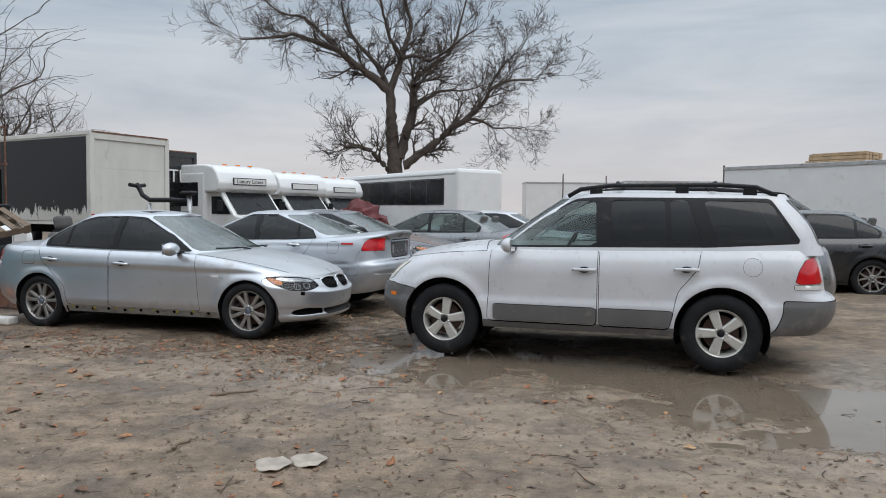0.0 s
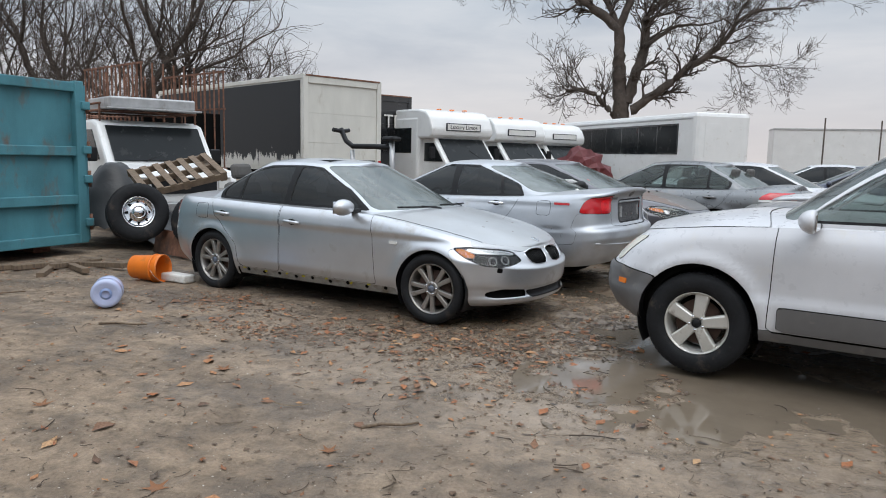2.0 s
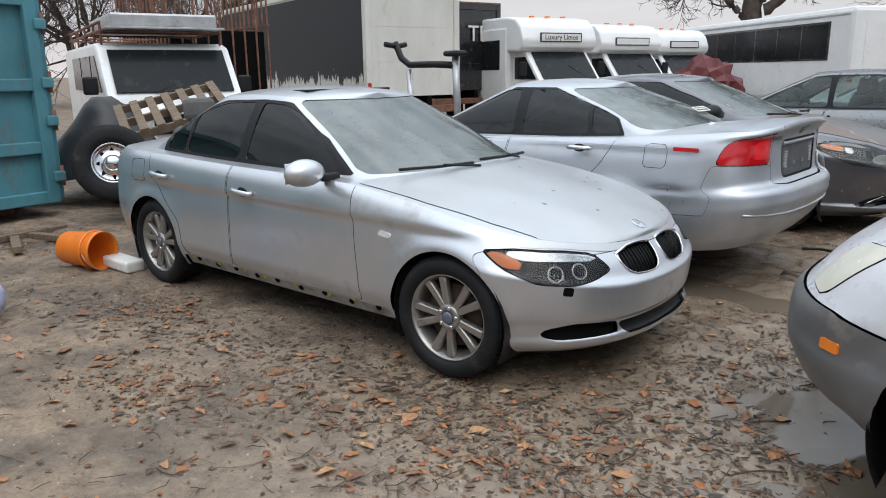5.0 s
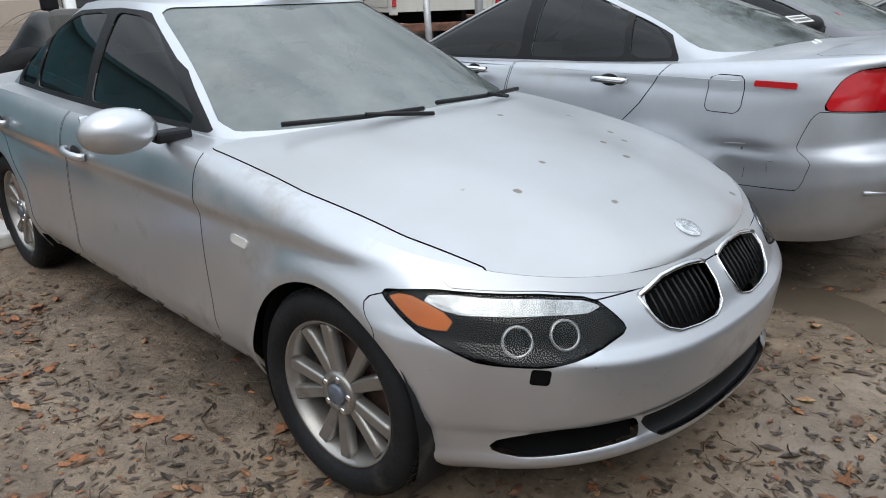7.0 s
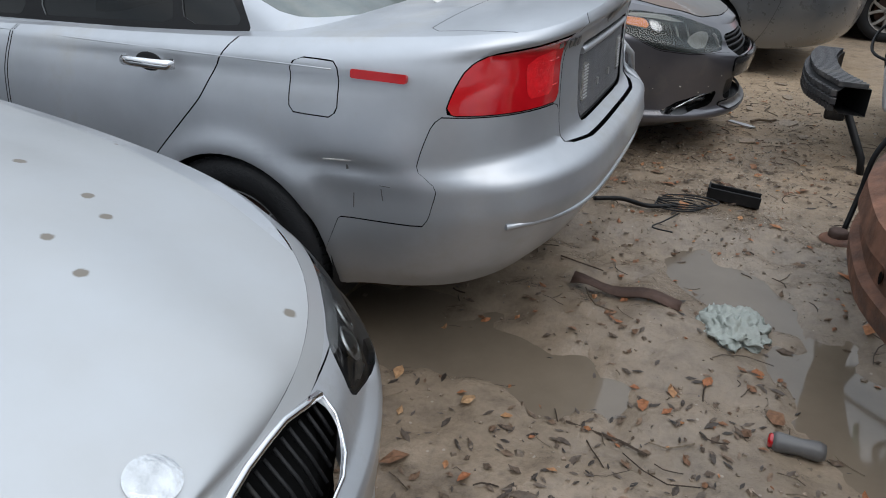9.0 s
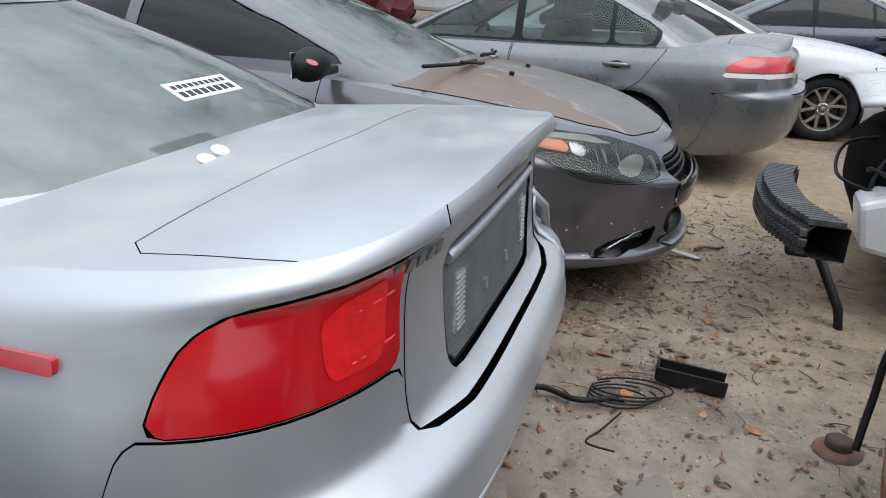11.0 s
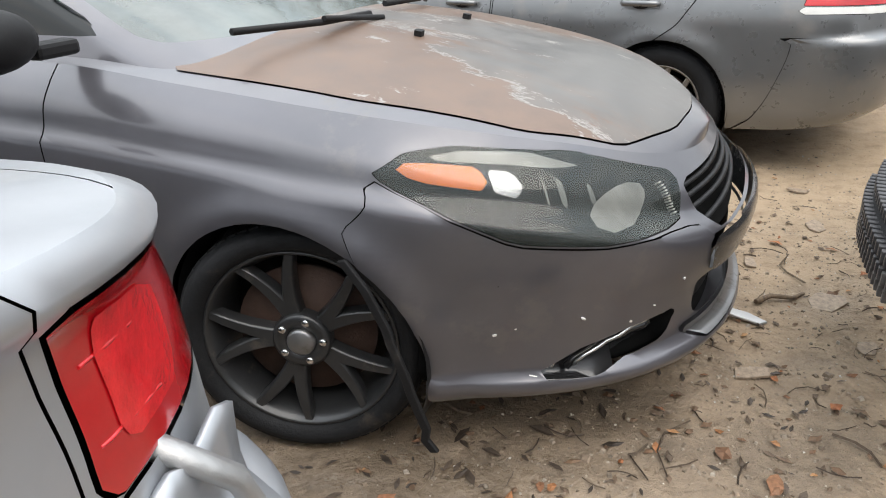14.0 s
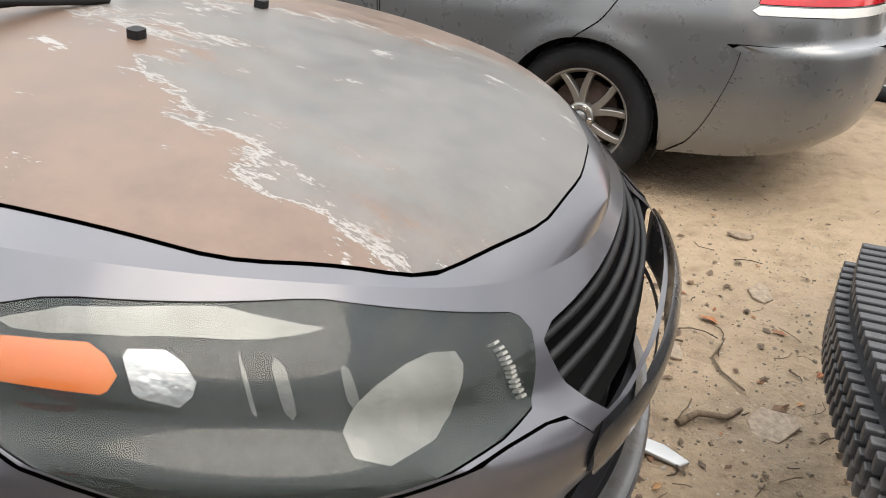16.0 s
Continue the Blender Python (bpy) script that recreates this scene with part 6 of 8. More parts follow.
def build_ground():
    gx, gy = axis(-7.5, 6.0, 0.034, 1500), axis(2.5, 17.5, 0.034, 1500)
    X, Y = np.meshgrid(gx, gy)
    Z, wet = ground_z(X, Y)
    me = bpy.data.meshes.new("ground")
    nx, ny = len(gx), len(gy)
    co = np.stack([X, Y, Z], -1).reshape(-1, 3).astype(np.float32)
    k = np.arange(nx * ny).reshape(ny, nx)
    quads = np.stack([k[:-1, :-1], k[:-1, 1:], k[1:, 1:], k[1:, :-1]], -1).reshape(-1, 4)
    me.vertices.add(len(co))
    me.vertices.foreach_set("co", co.ravel())
    me.loops.add(quads.size)
    me.loops.foreach_set("vertex_index", quads.ravel().astype(np.int32))
    me.polygons.add(len(quads))
    me.polygons.foreach_set("loop_start", np.arange(0, quads.size, 4, dtype=np.int32))
    me.update()
    sand = np.exp(-(((X - 1.3) / 1.6) ** 2 + ((Y - 17.0) / 2.6) ** 2)) + 0.10 * np.exp(-(((X + 1) / 6) ** 2 + ((Y - 5.5) / 3) ** 2))
    a = me.attributes.new("sand", "FLOAT", "POINT")
    a.data.foreach_set("value", np.clip(sand, 0, 1).ravel().astype(np.float32))
    a = me.attributes.new("wet", "FLOAT", "POINT")
    a.data.foreach_set("value", wet.ravel().astype(np.float32))
    me.shade_smooth()
    me.materials.append(M["mud"])
    tagged(new("ground", me), "brown muddy dirt lot with wet patches and litter", "ground", kind="structure")
    for i, (hx, hy, a_, b_, turn) in enumerate(((2.9, 8.2, 3.6, 1.9, -16), (0.05, 11.7, 1.5, 1.9, 10), (0.1, 9.4, 1.1, 0.5, -30))):
        bm = bmesh.new()
        vs = [bm.verts.new((a_ * math.cos(q * math.pi / 24), b_ * math.sin(q * math.pi / 24), 0)) for q in range(48)]
        bm.faces.new(vs)
        ob = part("puddle", bm, "water")
        ob.matrix_world = pose(hx, hy, WATER - 0.004 * i, 0, 0, turn)
        tagged(ob, "shallow muddy puddles lying in the hollows of the dirt", "puddle", "puddles in the lot", "structure")


def mud_material():
    """Trodden earth: pale dried crust, dark damp blotches, dragged streaks, small stones; glossy where it is wet."""
    m, n, l, b = nodes_of("mud")
    vec = n.new("ShaderNodeTexCoord").outputs["Object"]

    def attr(name):
        a = n.new("ShaderNodeAttribute")
        a.attribute_name = name
        return a.outputs["Fac"]

    def times(a, bb, add=None):
        q = n.new("ShaderNodeMath")
        q.operation = "MULTIPLY" if add is None else "MULTIPLY_ADD"
        for i, v in enumerate((a, bb) if add is None else (a, bb, add)):
            if isinstance(v, (int, float)):
                q.inputs[i].default_value = v
            else:
                l.new(v, q.inputs[i])
        return q.outputs[0]

    wet, sand = attr("wet"), attr("sand")
    big = noise_node(n, l, 0.42, 5, 0.55, vec)
    streak = noise_node(n, l, 2.2, 8, 0.62, vec, (0.45, 1.5, 1))
    blotch = noise_node(n, l, 1.5, 9, 0.66, vec)
    mid = noise_node(n, l, 9.0, 8, 0.66, vec)
    fine = noise_node(n, l, 55, 5, 0.65, vec)
    base = ramp_node(n, l, streak, ((0.34, (0.135, 0.098, 0.068)), (0.50, (0.225, 0.165, 0.113)), (0.66, (0.335, 0.252, 0.176))))
    tone = ramp_node(n, l, big, ((0.36, (0.165, 0.128, 0.098)), (0.64, (0.285, 0.205, 0.137))))
    col = mix_node(n, l, 0.45, base, tone)
    # damp dark blotches
    damp = ramp_node(n, l, blotch, ((0.46, grey(0.0)), (0.60, grey(0.85))))
    col = mix_node(n, l, damp, col, (0.098, 0.073, 0.053))
    # crumbs and grit
    crumb = ramp_node(n, l, mid, ((0.33, grey(0.45)), (0.48, grey(0.95)), (0.70, grey(1.45))))
    grit = ramp_node(n, l, fine, ((0.34, grey(0.62)), (0.5, grey(1.0)), (0.68, grey(1.30))))
    for g, f in ((crumb, 0.75), (grit, 0.6)):
        mm = n.new("ShaderNodeMix")
        mm.data_type, mm.blend_type = "RGBA", "MULTIPLY"
        mm.inputs["Factor"].default_value = f
        l.new(col, mm.inputs["A"])
        l.new(g, mm.inputs["B"])
        col = mm.outputs["Result"]
    # small stones and dark bits
    for scale, cut_at, tint in ((24, 0.86, (0.40, 0.35, 0.29)), (17, 0.84, (0.045, 0.034, 0.026))):
        vo = n.new("ShaderNodeTexVoronoi")
        vo.inputs["Scale"].default_value = scale
        l.new(vec, vo.inputs["Vector"])
        st = ramp_node(n, l, times(mid, 0.12, vo.outputs["Distance"]), ((0.16, (1, 1, 1)), (0.21, (0, 0, 0))))
        sepc, pick = n.new("ShaderNodeSeparateColor"), n.new("ShaderNodeMath")
        pick.operation = "GREATER_THAN"
        pick.inputs[1].default_value = cut_at
        l.new(vo.outputs["Color"], sepc.inputs[0])
        l.new(sepc.outputs[0], pick.inputs[0])
        col = mix_node(n, l, times(st, pick.outputs[0]), col, tint)
    sandy = mix_node(n, l, crumb, (0.30, 0.205, 0.128), (0.50, 0.37, 0.245))
    col = mix_node(n, l, times(sand, 0.75), col, sandy)
    # silt left by water: even and greyer
    silt = mix_node(n, l, crumb, (0.17, 0.132, 0.098), (0.275, 0.218, 0.163))
    l.new(mix_node(n, l, times(wet, 0.62), col, silt), b.inputs["Base Color"])
    gloss = times(wet, 0.85, times(damp, 0.22, times(streak, 0.55)))
    l.new(ramp_node(n, l, gloss, ((0.34, grey(0.88)), (0.58, grey(0.48)), (0.85, grey(0.16)))), b.inputs["Roughness"])
    bp, bs = n.new("ShaderNodeBump"), n.new("ShaderNodeMapRange")
    bp.inputs["Distance"].default_value = 0.045
    bs.inputs["From Max"].default_value = 0.7
    bs.inputs["To Min"].default_value, bs.inputs["To Max"].default_value = 1.0, 0.42
    l.new(wet, bs.inputs["Value"])
    l.new(bs.outputs[0], bp.inputs["Strength"])
    l.new(times(fine, 0.22, times(mid, 0.75, blotch)), bp.inputs["Height"])
    l.new(bp.outputs[0], b.inputs["Normal"])
    return m


M["mud"] = mud_material()
M["water"] = surface("muddy_water", (0.17, 0.135, 0.10), 0.05, 0, 0.12, 3, None, 0, 1, 0.02, 6, 0.0, 0.6)
build_ground()

silver_sedan()
tailed_sedan()
dark_sedan()
grey_sedan()
white_suv()
grey_sedan(heading(1.5, 20.0, -10), "white_sedan", "white sedan parked behind the grey sedan", "white", dark="glass_dark")
grey_sedan(heading(3.6, 23.2, 172), "navy_sedan", "dark blue sedan with chrome window trim", "navy", dark="glass_dark")
grey_sedan(heading(2.9, 26.6, 170), "white_sedan", "white sedan far down the row", "white", dark="glass_dark")
grey_sedan(heading(6.3, 15.8, 166, 0.05), "black_sedan", "black sedan behind the white estate car", "black_paint", dark="glass_dark")
white_suv(heading(8.2, 20.75, -14, 0.30), "dark_suv", "dark estate car with alloy wheels on rough ground", "black_paint", "black")

# ---- vehicles and things round the lot ----
def box_truck(m, length, label, side_mat, rear_mat, text=""):
    o = thing("box_truck", label, "truck", m)
    L, W, z0, z1 = length, 2.44, 1.0, 3.42
    part("cargo_box", boxes((0.06, L, -W / 2 + 0.01, W / 2 - 0.01, z0, z1 - 0.02)), "truck_white", o)
    part("side_panel", boxes((0.16, L - 0.1, W / 2 - 0.006, W / 2 + 0.006, z0 + 0.10, z1 - 0.14)), side_mat, o, "black painted side with flaking lower edge")
    for y in (-W / 2 + 0.06, W / 2 - 0.06):
        part("rear_post", boxes((-0.02, 0.10, y - 0.07, y + 0.07, z0 - 0.05, z1), bevel=0.015), rear_mat, o)
    part("rear_header", boxes((-0.02, 0.10, -W / 2 + 0.13, W / 2 - 0.13, z1 - 0.20, z1), bevel=0.01), rear_mat, o)
    for i in range(3):
        part("door_panel", boxes((0.02, 0.05, -W / 2 + 0.135, W / 2 - 0.135, z0 + i * 0.74, z0 + i * 0.74 + 0.737), bevel=0.003), rear_mat, o)
    part("roof_rail", boxes((-0.03, L, W / 2 - 0.03, W / 2 + 0.02, z1 - 0.10, z1 + 0.01), bevel=0.01), "truck_white", o)
    part("marker_strip", boxes((-0.035, 0.0, -W / 2 + 0.05, W / 2 - 0.05, z1 - 0.035, z1 + 0.005), bevel=0.005), "rust", o)
    for y in (-W / 2 + 0.05, W / 2 - 0.05):
        part("tail_lamp", boxes((-0.05, -0.02, y - 0.04, y + 0.04, 1.10, 1.30), bevel=0.01), "red_lens", o)
    part("bumper", boxes((-0.06, 0.15, -W / 2, W / 2, 0.62, 0.78), bevel=0.02), "rust", o)
    part("frame_rail", boxes((0, L + 2.0, -0.45, -0.35, 0.75, 1.0), (0, L + 2.0, 0.35, 0.45, 0.75, 1.0)), "void", o)
    part("cab", boxes((L + 0.1, L + 1.7, -1.0, 1.0, 0.6, 2.3), bevel=0.12), "bus_white", o)
    for x in (1.6, L + 0.9):
        for y in (-1, 1):
            w = part("wheel", tyre_mesh(0.45, 0.28, 0.0, 0.28, 40), "rubber", o)
            w.matrix_local = pose(x, y * 1.1, 0.45, 0, 0, 0 if y > 0 else 180)
    return o


def text_mesh(body, size, depth=0.004, shear=0.0):
    cu = bpy.data.curves.new("lettering", "FONT")
    cu.body, cu.size, cu.extrude, cu.align_x, cu.align_y, cu.shear = body, size, depth, "CENTER", "CENTER", shear
    ob = bpy.data.objects.new("lettering", cu)
    scene.collection.objects.link(ob)
    dg = bpy.context.evaluated_depsgraph_get()
    me = bpy.data.meshes.new_from_object(ob.evaluated_get(dg))
    bpy.data.objects.remove(ob)
    return me


def lettering(body, size, mat, parent, m, depth=0.004, shear=0.0, name="lettering"):
    me = text_mesh(body, size, depth, shear)
    me.materials.append(M[mat])
    ob = new(name, me)
    ob.parent = parent
    ob.matrix_local = m
    return ob


def shuttle_bus(m, label, sign=""):
    """A cutaway shuttle bus: van nose, tall body with a rounded cap over the cab."""
    o = thing("shuttle_bus", label, "bus", m, "white shuttle buses")
    W = 1.2
    part("coach_body", boxes((-5.0, 0.55, -W, W, 0.55, 2.72), bevel=0.10), "bus_white", o)
    cap = prism([(0.4, 2.02), (1.15, 2.02), (1.32, 2.12), (1.36, 2.32), (1.20, 2.66), (0.95, 2.86), (0.5, 2.94), (-1.0, 2.96), (-1.0, 2.6), (0.4, 2.5)], -W + 0.02, W - 0.02, "y", 0.06)
    part("cab_cap", cap, "bus_white", o)
    part("sign_board", boxes((1.335, 1.375, -0.66, 0.66, 2.26, 2.50), bevel=0.01, m=pose(0, 0, 0, 0, 0, 0)), "ink", o)
    part("sign_face", boxes((1.376, 1.381, -0.62, 0.62, 2.29, 2.47)), "white_plastic", o)
    if sign:
        lettering(sign, 0.19, "ink", o, pose(1.384, 0, 2.38, 90, 0, 90))
    cab = prism([(0.4, 0.5), (2.55, 0.5), (2.62, 0.85), (2.50, 1.12), (1.85, 1.28), (1.12, 2.05), (0.4, 2.05)], -0.98, 0.98, "y", 0.05)
    part("cab", cab, "bus_white", o)
    part("windscreen", prism([(1.86, 1.30), (1.19, 2.00), (1.205, 2.012), (1.885, 1.305)], -0.84, 0.84, "y"), "pane_dark", o)
    for y in (-1, 1):
        part("cab_window", prism([(1.70, 1.30), (1.15, 1.88), (0.62, 1.88), (0.62, 1.30)], y * 0.985 - 0.008, y * 0.985 + 0.008, "y"), "pane_dark", o)
        part("side_window", boxes((-4.7, 0.15, y * W - 0.008, y * W + 0.008, 1.55, 2.35), bevel=0.004), "pane_dark", o)
        part("headlamp", boxes((2.56, 2.63, y * 0.72 - 0.16, y * 0.72 + 0.16, 0.86, 1.04), bevel=0.02), "white_lens", o)
        part("mirror", boxes((1.45, 1.52, y * 1.25 - 0.1, y * 1.25 + 0.1, 1.4, 1.75), bevel=0.02), "black", o)
        for x in (1.95, -3.4):
            w = part("wheel", tyre_mesh(0.38, 0.22, 0.0, 0.24, 36), "rubber", o)
            w.matrix_local = pose(x, y * 1.0, 0.38, 0, 0, 0 if y > 0 else 180)
    part("grille", boxes((2.58, 2.65, -0.52, 0.52, 0.82, 1.05), bevel=0.02), "black", o)
    part("bumper", boxes((2.5, 2.75, -1.0, 1.0, 0.48, 0.72), bevel=0.04), "black", o)
    for y in (-0.5, 0, 0.5):
        part("marker_lamp", boxes((0.60, 0.72, y - 0.06, y + 0.06, 2.93, 2.97), bevel=0.01), "orange_lens", o)
    part("wiper", tube([(1.84, 0.5, 1.34), (1.55, 0.1, 1.66)], 0.012, 6), "black", o)
    return o


def coach(m):
    o = thing("coach", "long white coach with a band of dark windows", "bus", m)
    L, W = 11.8, 1.12
    part("coach_body", boxes((0, L, -W, W, 0.5, 3.18), bevel=0.14), "bus_white", o)
    n = 8
    part("window_band", boxes((1.0, L - 0.4, W - 0.004, W + 0.012, 1.72, 2.82), bevel=0.004), "black_paint", o)
    for i in range(n):
        x = 1.06 + i * (L - 1.56) / n
        part("window", boxes((x + 0.03, x + (L - 1.56) / n - 0.03, W + 0.004, W + 0.018, 1.78, 2.76), bevel=0.004), "pane_dark", o)
    part("rear_door", boxes((-0.012, 0.004, 0.1, 0.75, 1.2, 2.8), bevel=0.003), "bus_white", o)
    part("roof_strip", boxes((0.2, L - 0.2, W - 0.10, W + 0.01, 2.94, 3.0), bevel=0.01), "galv", o)
    for y in (-1, 1):
        part("tail_lamp", boxes((-0.03, 0.02, y * 1.08 - 0.06, y * 1.08 + 0.06, 1.1, 1.45), bevel=0.01), "red_lens", o)
        for x in (2.8, L - 2.2):
            w = part("wheel", tyre_mesh(0.5, 0.3, 0.0, 0.28, 36), "rubber", o)
            w.matrix_local = pose(x, y * (W - 0.02), 0.5, 0, 0, 0 if y > 0 else 180)
    return o


def dumpster(m):
    """Roll-off container: ribbed steel sides with a heavy top rail and a hinged end."""
    o = thing("dumpster", "weathered blue steel roll-off dumpster with rust streaks", "dumpster", m)
    L, W, H = 5.6, 2.3, 2.28
    part("side_wall", boxes((0.03, L, 0.05, 0.09, 0.2, H)), "blue_steel", o)
    part("side_wall", boxes((0.03, L, W - 0.09, W - 0.05, 0.2, H)), "blue_steel", o)
    part("front_wall", boxes((0.03, 0.07, 0.09, W - 0.09, 0.2, H)), "blue_steel", o)
    part("container_floor", boxes((0.07, L, 0.09, W - 0.09, 0.2, 0.25)), "rust", o)
    for z, h in ((H - 0.10, 0.13), (1.32, 0.13), (0.66, 0.13), (0.12, 0.13)):
        part("side_rail", boxes((0.16, L - 0.02, -0.03, 0.05, z, z + h), bevel=0.012), "blue_steel", o)
    for x in (0.02, L - 0.14):
        part("corner_post", boxes((x, x + 0.135, -0.05, 0.06, 0.12, H + 0.05), bevel=0.015), "blue_steel", o)
    for z in (0.35, 0.95, 1.35, 1.95):
        part("hinge", boxes((L - 0.06, L + 0.06, -0.09, 0.03, z, z + 0.11), bevel=0.015), "blue_steel", o)
        part("hinge_pin", tube([(L + 0.03, -0.06, z - 0.05), (L + 0.03, -0.06, z + 0.17)], 0.022, 8), "rust", o)
    part("end_gate", boxes((L + 0.002, L + 0.06, 0.0, W, 0.15, H), bevel=0.01), "blue_steel", o)
    for x in (0.5, L - 0.6):
        part("skid", boxes((x, x + 0.25, 0.3, W - 0.3, 0, 0.2), bevel=0.01), "rust", o)
    return o


def off_roader(m):
    """Boxy white van with a roof rack."""
    o = thing("white_van", "old white van with a rusty roof rack of sheet metal", "van", m)
    body = prism([(-3.6, 0.45), (-3.6, 1.9), (-3.4, 1.98), (0.3, 1.98), (0.55, 1.92), (1.15, 1.22), (2.0, 1.12), (2.1, 0.9), (2.1, 0.45)], -0.95, 0.95, "y", 0.06)
    part("body", body, "bus_white", o)
    part("windscreen", prism([(0.63, 1.86), (1.13, 1.27), (1.15, 1.285), (0.645, 1.875)], -0.82, 0.82, "y"), "pane_dark", o)
    for y in (-1, 1):
        for x0, x1 in ((0.0, 0.75), (-1.2, -0.15), (-2.4, -1.35)):
            poly = [(x0, 1.28), (x1, 1.28), (x1 - (0.42 if x1 > 0.5 else 0), 1.80), (x0, 1.80)]
            part("side_window", prism(poly, y * 0.953 - 0.01, y * 0.953 + 0.01, "y"), "pane_dark", o)
        part("mirror", boxes((0.75, 0.82, y * 1.1 - 0.1, y * 1.1 + 0.1, 1.25, 1.5), bevel=0.03), "black", o)
        part("headlamp", boxes((2.08, 2.12, y * 0.7 - 0.12, y * 0.7 + 0.12, 0.82, 1.0), bevel=0.02), "white_lens", o)
        for x in (1.3, -2.2):
            w = part("wheel", tyre_mesh(0.38, 0.22, 0.0, 0.24, 36), "rubber", o)
            w.matrix_local = pose(x, y * 0.9, 0.38, 0, 0, 0 if y > 0 else 180)
    part("hood", boxes((1.2, 2.05, -0.8, 0.8, 1.16, 1.2), bevel=0.02, m=pose(0, 0, 0.02, 0, 5, 0)), "bus_white", o)
    part("grille", boxes((2.09, 2.13, -0.55, 0.55, 0.75, 1.02), bevel=0.01), "black", o)
    part("bumper", boxes((2.08, 2.25, -0.95, 0.95, 0.45, 0.62), bevel=0.03), "galv", o)
    for y in (-0.3, 0.35):
        part("wiper", tube([(1.16, y, 1.27), (1.0, y + 0.45, 1.44)], 0.012, 6), "black", o)
    for y in (-0.85, 0.85):
        for z in (2.14, 2.26):
            part("rack_rail", tube([(-3.4, y, z), (0.5, y, z)], 0.02, 6), "rust", o)
        for x in (-3.2, -2.2, -1.2, -0.2, 0.45):
            part("rack_post", tube([(x, y, 1.95), (x, y, 2.28)], 0.018, 6), "rust", o)
    for x in (-3.3, -2.2, -1.1, 0.0, 0.5):
        part("rack_bar", tube([(x, -0.85, 2.14), (x, 0.85, 2.14)], 0.018, 6), "rust", o)
    return o


def pallet(m):
    o = thing("wooden_pallet", "weathered wooden pallet leaning on old wheels", "pallet", m)
    for i in range(7):
        part("board", boxes((-0.5, 0.5, -0.6 + i * 0.185, -0.6 + i * 0.185 + 0.095, 0.09, 0.11), bevel=0.003), "wood", o)
    for i in range(3):
        part("bottom_board", boxes((-0.5, 0.5, -0.58 + i * 0.54, -0.58 + i * 0.54 + 0.09, -0.02, 0.0), bevel=0.003), "wood", o)
    for x in (-0.5, -0.02, 0.46):
        part("stringer", boxes((x, x + 0.04, -0.6, 0.6, 0.0, 0.09), bevel=0.003), "wood", o)
    return o


def loose_wheel(m, label):
    o = thing("old_wheel", label, "wheel", m, "old off-road wheels")
    part("tyre", tyre_mesh(0.40, 0.215, 0.0, 0.28, 40), "rubber", o)
    bm = lathe([(0.215, -0.01), (0.205, 0.0), (0.195, -0.02), (0.17, -0.07), (0.10, -0.03), (0.075, -0.02), (0.07, 0.01), (0.0001, 0.01)], 40)
    part("rim", bm, "chrome", o)
    # rim holes: no cut, near-black discs colour in their shade
    for i in range(8):
        a = i * math.pi / 4
        part("rim_hole", lathe([(0.02, 0.0), (0.0001, 0.001)], 12, pose(math.cos(a) * 0.135, -0.047, math.sin(a) * 0.135)), "void", o)
    return o


def bucket(m):
    o = thing("bucket", "orange plastic bucket lying on its side", "bucket", m)
    part("pail", lathe([(0.0001, 0.0), (0.125, 0.0), (0.13, 0.01), (0.15, 0.34), (0.155, 0.345), (0.155, 0.375), (0.147, 0.375), (0.143, 0.34), (0.122, 0.02), (0.0001, 0.02)], 40), "orange", o)
    part("rim_band", lathe([(0.15, 0.27), (0.16, 0.275), (0.16, 0.285), (0.15, 0.29)], 40), "orange", o)
    part("bail", tube([(0.155, 0.31, 0.0)] + [(0.16 * math.cos(a * math.pi / 10), 0.31 + 0.10 * math.sin(a * math.pi / 10), -0.16 * math.sin(a * math.pi / 10)) for a in range(1, 10)] + [(-0.155, 0.31, 0.0)], 0.0025, 5), "galv", o)
    return o


def blue_jug(m):
    """An empty water-cooler bottle seen on its base."""
    o = thing("water_jug", "pale blue plastic water jug lying on the dirt", "jug", m)
    part("bottle", lathe([(0.0001, 0.02), (0.06, 0.015), (0.10, 0.0), (0.125, 0.004), (0.135, 0.03), (0.135, 0.12), (0.128, 0.13), (0.135, 0.14), (0.135, 0.25), (0.11, 0.31), (0.04, 0.35), (0.03, 0.39), (0.0001, 0.39)], 36), "blue_clear", o)
    part("base_ring", lathe([(0.035, -0.002), (0.045, 0.006), (0.055, 0.012)], 24), "blue_plastic", o)
    return o


def cage(m):
    o = thing("stake_cage", "rusty steel stake cage on a dark flatbed", "cage", m)
    part("flatbed", boxes((-1.4, 1.4, -1.0, 1.0, 0.9, 1.1), bevel=0.02), "rust", o)
    part("load_box", boxes((-1.3, 1.3, -0.9, 0.9, 1.1, 2.3), bevel=0.02), "void", o)
    for y in (-0.95, 0.95):
        for i in range(15):
            x = -1.35 + i * 2.7 / 14
            part("bar", boxes((x - 0.014, x + 0.014, y - 0.014, y + 0.014, 1.1, 3.25)), "rust", o)
        for z in (2.4, 3.22):
            part("rail", boxes((-1.4, 1.4, y - 0.02, y + 0.02, z, z + 0.04)), "rust", o)
    for x in (-1.35, 1.35):
        for i in range(1, 8):
            y = -0.95 + i * 1.9 / 8
            part("bar", boxes((x - 0.014, x + 0.014, y - 0.014, y + 0.014, 1.1, 3.25)), "rust", o)
    for x in (-0.9, 0.9):
        for y in (-0.8, 0.8):
            w = part("wheel", tyre_mesh(0.42, 0.25, 0.0, 0.22, 30), "rubber", o)
            w.matrix_local = pose(x, y, 0.42, 0, 0, 0 if y > 0 else 180)
    return o


